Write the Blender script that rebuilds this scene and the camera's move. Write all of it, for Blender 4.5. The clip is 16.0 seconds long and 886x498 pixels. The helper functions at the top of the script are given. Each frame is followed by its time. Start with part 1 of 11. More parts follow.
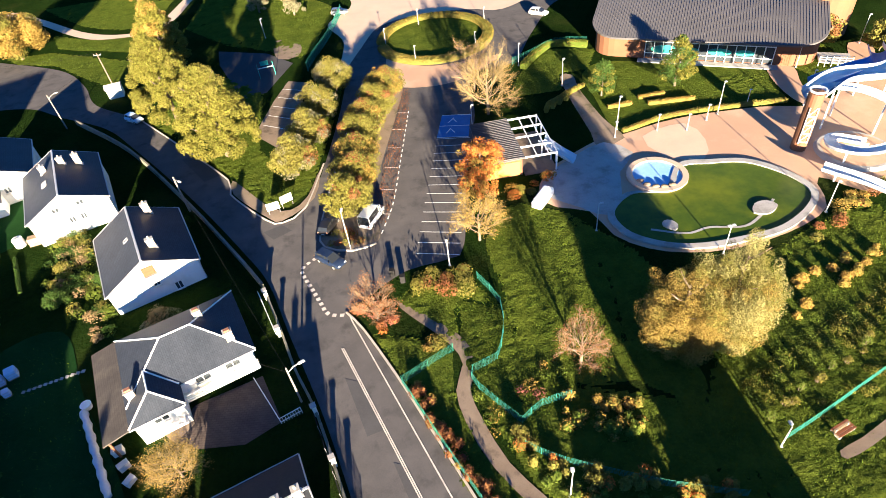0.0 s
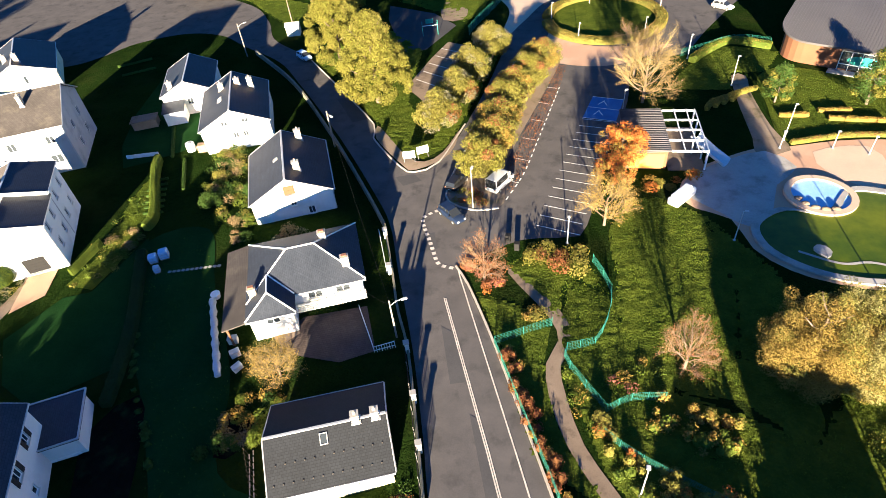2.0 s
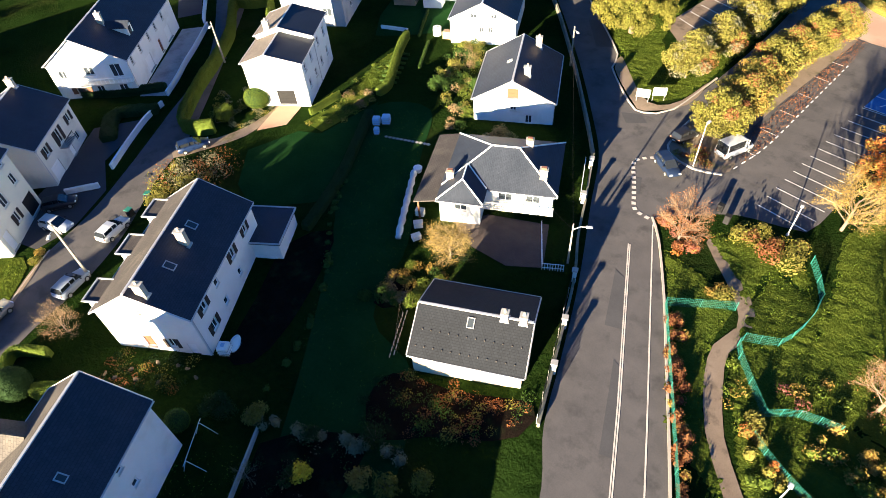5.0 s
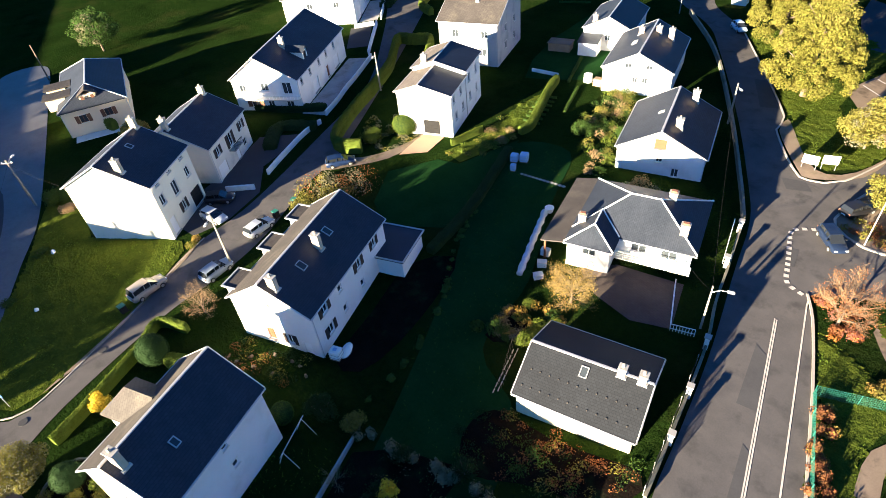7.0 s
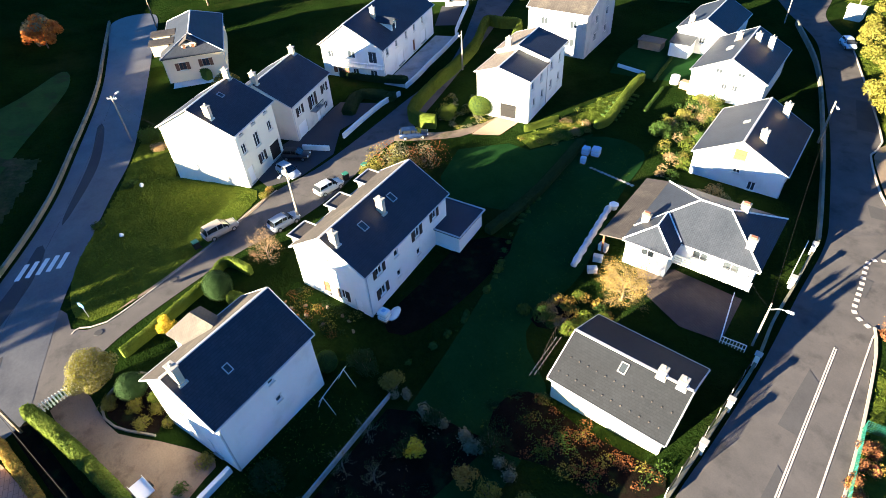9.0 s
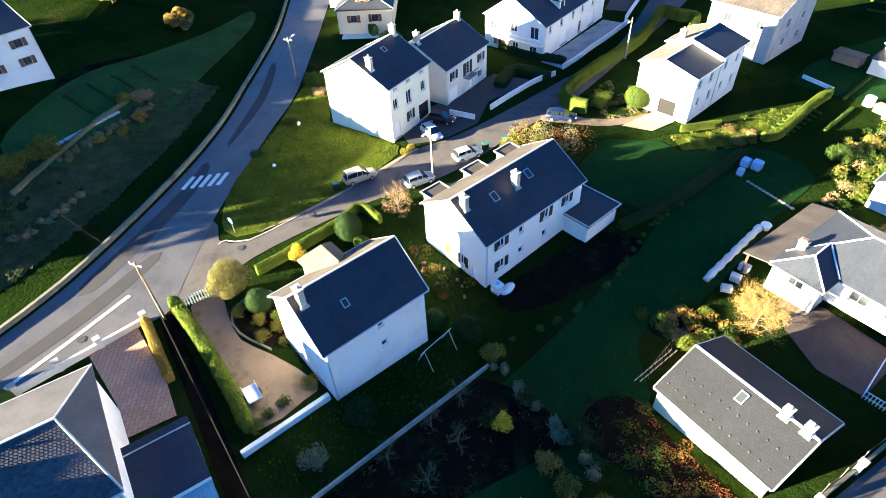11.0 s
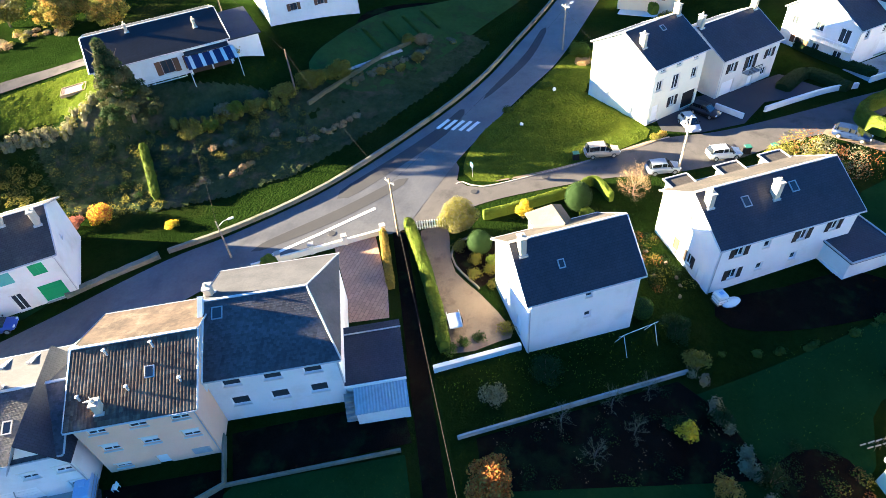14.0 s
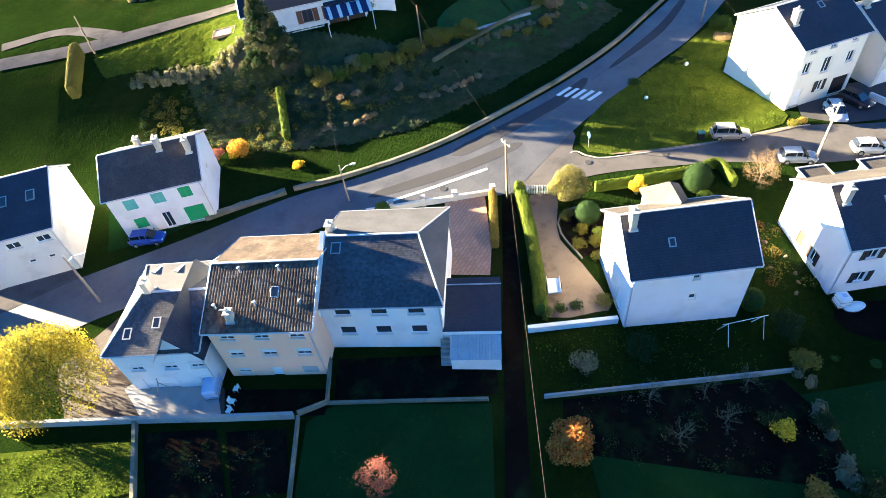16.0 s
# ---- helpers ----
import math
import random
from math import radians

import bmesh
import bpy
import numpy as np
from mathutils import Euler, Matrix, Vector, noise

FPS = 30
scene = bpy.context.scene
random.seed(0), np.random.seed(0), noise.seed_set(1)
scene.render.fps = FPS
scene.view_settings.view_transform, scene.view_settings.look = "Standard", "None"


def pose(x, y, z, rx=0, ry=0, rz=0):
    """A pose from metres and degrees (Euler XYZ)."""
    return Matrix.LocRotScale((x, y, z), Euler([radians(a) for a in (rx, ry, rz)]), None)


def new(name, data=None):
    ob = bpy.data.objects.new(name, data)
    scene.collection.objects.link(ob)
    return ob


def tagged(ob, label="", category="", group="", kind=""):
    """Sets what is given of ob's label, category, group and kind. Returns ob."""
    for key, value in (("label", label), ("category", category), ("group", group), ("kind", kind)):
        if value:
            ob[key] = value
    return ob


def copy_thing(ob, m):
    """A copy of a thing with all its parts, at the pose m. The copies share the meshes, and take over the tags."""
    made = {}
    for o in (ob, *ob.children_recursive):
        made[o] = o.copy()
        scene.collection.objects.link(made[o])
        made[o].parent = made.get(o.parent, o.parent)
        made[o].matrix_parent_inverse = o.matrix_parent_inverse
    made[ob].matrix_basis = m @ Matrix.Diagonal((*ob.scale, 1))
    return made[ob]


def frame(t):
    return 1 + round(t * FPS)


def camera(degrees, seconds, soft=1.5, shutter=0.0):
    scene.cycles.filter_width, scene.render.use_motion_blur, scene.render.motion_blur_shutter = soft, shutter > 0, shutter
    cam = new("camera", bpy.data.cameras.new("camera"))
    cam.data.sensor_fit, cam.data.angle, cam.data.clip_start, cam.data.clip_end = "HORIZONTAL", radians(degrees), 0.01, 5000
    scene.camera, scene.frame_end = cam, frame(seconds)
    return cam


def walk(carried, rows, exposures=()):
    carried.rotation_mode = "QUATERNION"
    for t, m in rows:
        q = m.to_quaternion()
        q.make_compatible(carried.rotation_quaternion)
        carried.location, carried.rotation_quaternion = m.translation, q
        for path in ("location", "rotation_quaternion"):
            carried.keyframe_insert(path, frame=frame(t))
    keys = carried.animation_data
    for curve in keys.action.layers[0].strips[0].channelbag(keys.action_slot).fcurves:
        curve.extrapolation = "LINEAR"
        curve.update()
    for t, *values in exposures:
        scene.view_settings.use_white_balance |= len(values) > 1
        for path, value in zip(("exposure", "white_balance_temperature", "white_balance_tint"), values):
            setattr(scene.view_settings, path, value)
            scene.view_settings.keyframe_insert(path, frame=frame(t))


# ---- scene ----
EXPOSURE, KELVIN = 3.48, 5550.0
cam = camera(75.59, 16.0, soft=0.6)
# seconds, eye x y z, then yaw, pitch and roll in degrees
PATH = [
    (0.0, -0.47, 1.65, 48.34, 3.70, -41.92, -7.85),
    (0.5, -0.38, 1.29, 47.86, 5.69, -41.86, -7.15),
    (1.0, -0.22, 0.83, 47.40, 11.01, -41.79, -7.03),
    (1.5, -0.06, 0.34, 46.96, 17.28, -41.53, -7.30),
    (2.0, 0.04, -0.12, 46.54, 20.00, -41.87, -6.65),
    (2.5, 0.06, -0.55, 46.15, 21.94, -42.19, -6.02),
    (3.0, 0.01, -0.92, 45.72, 28.54, -41.19, -6.68),
    (3.5, -0.09, -1.19, 45.32, 31.49, -40.97, -6.86),
    (4.0, -0.10, -1.52, 45.01, 33.87, -41.74, -6.07),
    (4.5, 0.03, -1.97, 44.85, 39.37, -46.38, -3.64),
    (5.0, 0.10, -2.38, 44.68, 45.23, -46.20, -4.59),
    (5.2, 0.10, -2.53, 44.59, 49.31, -44.15, -5.87),
    (7.3, -0.05, -3.00, 43.14, 61.35, -40.58, -6.06),
    (7.5, 0.16, -3.06, 43.15, 61.93, -40.96, -5.67),
    (8.0, 0.72, -3.21, 43.17, 63.53, -41.95, -4.86),
    (8.5, 1.26, -3.34, 43.16, 65.91, -41.61, -4.32),
    (8.7, 1.44, -3.39, 43.14, 66.91, -41.40, -4.16),
    (10.8, 1.72, -4.25, 42.35, 83.31, -42.12, -2.84),
    (11.0, 1.84, -4.37, 42.28, 84.43, -42.25, -2.86),
    (11.5, 2.19, -4.68, 42.14, 87.92, -42.32, -2.97),
    (12.0, 2.58, -4.99, 42.11, 92.05, -42.27, -3.08),
    (12.5, 3.03, -5.31, 42.11, 99.51, -43.05, -4.08),
    (13.0, 3.43, -5.63, 42.11, 104.24, -43.48, -5.13),
    (13.5, 3.84, -5.89, 42.06, 109.55, -43.52, -6.02),
    (14.0, 4.13, -6.09, 41.95, 111.70, -42.76, -5.66),
    (14.5, 4.43, -6.23, 41.90, 113.73, -42.54, -5.39),
    (15.0, 4.92, -6.32, 42.02, 116.24, -42.83, -5.58),
    (15.5, 5.54, -6.34, 42.29, 118.29, -42.70, -4.93),
    (16.0, 6.14, -6.38, 42.59, 125.31, -44.86, -8.19),
]
walk(cam, [(t, pose(x, y, z, 90 + pitch, 0, yaw) @ pose(0, 0, 0, 0, 0, roll)) for t, x, y, z, yaw, pitch, roll in PATH],
     exposures=[(0.0, EXPOSURE - 0.2, KELVIN, 8.0), (2.0, EXPOSURE - 0.24, KELVIN, 7.0), (4.5, EXPOSURE - 0.2, KELVIN, 6.0), (7.5, EXPOSURE - 0.06, KELVIN - 50, 5.0), (12.0, EXPOSURE + 0.85, KELVIN + 80, 2.0), (16.0, EXPOSURE + 0.95, KELVIN + 220, 2.0)])

# ---- light ----
SUN_TO = radians(98.6)      # the way in which the shadows fall, from the x axis
SUN_UP = radians(9.5)
world = bpy.data.worlds.new("world")
scene.world = world
world.use_nodes = True
wn = world.node_tree.nodes
sky = wn.new("ShaderNodeTexSky")
sky.sky_type = "NISHITA"
sky.sun_disc = False
sky.sun_elevation = SUN_UP
sky.sun_rotation = radians(90) - (SUN_TO + math.pi)
sky.air_density, sky.dust_density, sky.ozone_density = 1.0, 0.05, 1.6
deep = wn.new("ShaderNodeMix")
deep.data_type, deep.blend_type = "RGBA", "MULTIPLY"
deep.inputs["Factor"].default_value = 1.0
deep.inputs[7].default_value = (0.35, 0.74, 1.34, 1)     # a clear, deep blue morning sky
world.node_tree.links.new(sky.outputs[0], deep.inputs[6])
world.node_tree.links.new(deep.outputs[2], wn["Background"].inputs[0])
wn["Background"].inputs[1].default_value = 0.0205
sun = new("sun", bpy.data.lights.new("sun", "SUN"))
sun.data.energy = 5.0
sun.data.angle = radians(0.6)
sun.data.color = (1.0, 0.74, 0.45)
sun_way = Vector((math.cos(SUN_TO) * math.cos(SUN_UP), math.sin(SUN_TO) * math.cos(SUN_UP), -math.sin(SUN_UP)))
sun.matrix_world = Matrix.Translation((0, -150, 80)) @ sun_way.to_track_quat("-Z", "Y").to_matrix().to_4x4()

# ---- materials ----


def material(name, col, col2=None, rough=0.85, metal=0.0, big=0.15, fine=6.0, bump=0.15, bump_scale=None, mixlo=0.35, mixhi=0.65,
             island=0.0, leafy=0.0, objrand=0.0, spec=0.3, wave=None, stain=None, stain_scale=0.4, brick=None, glass=0.0, depth=0.05):
    """A surface of two colours mixed by noise at two scales, with fine relief."""
    m = bpy.data.materials.new(name)
    m.use_nodes = True
    nt = m.node_tree
    n, ln = nt.nodes, nt.links
    b = n["Principled BSDF"]
    b.inputs["Roughness"].default_value = rough
    b.inputs["Metallic"].default_value = metal
    b.inputs["Specular IOR Level"].default_value = spec
    b.inputs["Transmission Weight"].default_value = glass
    tc = n.new("ShaderNodeTexCoord")
    co = tc.outputs["Object"]
    col2 = col2 or tuple(c * 0.7 for c in col)

    def noise_tex(scale, detail=5, roughness=0.6):
        t = n.new("ShaderNodeTexNoise")
        t.inputs["Scale"].default_value = scale
        t.inputs["Detail"].default_value = detail
        t.inputs["Roughness"].default_value = roughness
        ln.new(co, t.inputs["Vector"])
        return t.outputs["Fac"]

    def ramp(fac, lo, hi):
        r = n.new("ShaderNodeMapRange")
        r.inputs["From Min"].default_value, r.inputs["From Max"].default_value = lo, hi
        ln.new(fac, r.inputs["Value"])
        return r.outputs["Result"]

    def mix(fac, a, c, mode="MIX"):
        x = n.new("ShaderNodeMix")
        x.data_type, x.blend_type = "RGBA", mode
        if isinstance(fac, float):
            x.inputs["Factor"].default_value = fac
        else:
            ln.new(fac, x.inputs["Factor"])
        for k, v in ((6, a), (7, c)):
            if isinstance(v, tuple):
                x.inputs[k].default_value = (*v, 1)
            else:
                ln.new(v, x.inputs[k])
        return x.outputs[2]

    def math_node(op, a, c):
        x = n.new("ShaderNodeMath")
        x.operation = op
        for k, v in ((0, a), (1, c)):
            if isinstance(v, float):
                x.inputs[k].default_value = v
            else:
                ln.new(v, x.inputs[k])
        return x.outputs[0]

    f_big, f_fine = noise_tex(big, 4), noise_tex(fine, 6, 0.7)
    both = math_node("ADD", math_node("MULTIPLY", f_big, 0.6), math_node("MULTIPLY", f_fine, 0.4))
    c = mix(ramp(both, mixlo, mixhi), col, col2)
    if stain:
        c = mix(ramp(noise_tex(stain_scale, 6, 0.65), 0.52, 0.72), c, stain)
    if island or objrand:
        if island:
            g = n.new("ShaderNodeNewGeometry")
            rnd, amount = g.outputs["Random Per Island"], island
        else:
            g = n.new("ShaderNodeObjectInfo")
            rnd, amount = g.outputs["Random"], objrand
        v = n.new("ShaderNodeHueSaturation")
        ln.new(math_node("ADD", math_node("MULTIPLY", rnd, amount), 1.0 - amount / 2), v.inputs["Value"])
        ln.new(math_node("ADD", math_node("MULTIPLY", rnd, amount * 0.06), 0.5 - amount * 0.03), v.inputs["Hue"])
        ln.new(c, v.inputs["Color"])
        c = v.outputs[0]
    height = noise_tex(bump_scale or fine * 2, 6, 0.7)
    if wave:
        axis, scale, strength = wave
        w = n.new("ShaderNodeTexWave")
        w.bands_direction = axis
        w.inputs["Scale"].default_value = scale
        w.inputs["Distortion"].default_value = 0.2
        ln.new(co, w.inputs["Vector"])
        height = math_node("ADD", math_node("MULTIPLY", height, 0.4), w.outputs["Fac"])
        c = mix(math_node("MULTIPLY", w.outputs["Fac"], strength), c, tuple(x * 0.45 for x in col))
    if brick:
        bw, bh, offset = brick
        k = n.new("ShaderNodeTexBrick")
        k.inputs["Scale"].default_value = 1.0
        k.inputs["Brick Width"].default_value, k.inputs["Row Height"].default_value = bw, bh
        k.inputs["Mortar Size"].default_value = min(bw, bh) * 0.07
        k.offset = offset
        k.inputs["Color1"].default_value, k.inputs["Color2"].default_value = (1, 1, 1, 1), (0.84, 0.84, 0.84, 1)
        k.inputs["Mortar"].default_value = (0.6, 0.6, 0.6, 1)
        ln.new(co, k.inputs["Vector"])
        c = mix(1.0, c, k.outputs["Color"], "MULTIPLY")
        height = math_node("ADD", math_node("MULTIPLY", height, 0.3), k.outputs["Color"])
    ln.new(c, b.inputs["Base Color"])
    if bump:
        bp = n.new("ShaderNodeBump")
        bp.inputs["Strength"].default_value = bump
        bp.inputs["Distance"].default_value = depth
        ln.new(height, bp.inputs["Height"])
        ln.new(bp.outputs[0], b.inputs["Normal"])
    if leafy:
        tr = n.new("ShaderNodeBsdfTranslucent")
        ln.new(c, tr.inputs["Color"])
        ms = n.new("ShaderNodeMixShader")
        ms.inputs[0].default_value = leafy
        ln.new(b.outputs[0], ms.inputs[1])
        ln.new(tr.outputs[0], ms.inputs[2])
        ln.new(ms.outputs[0], n["Material Output"].inputs["Surface"])
    return m


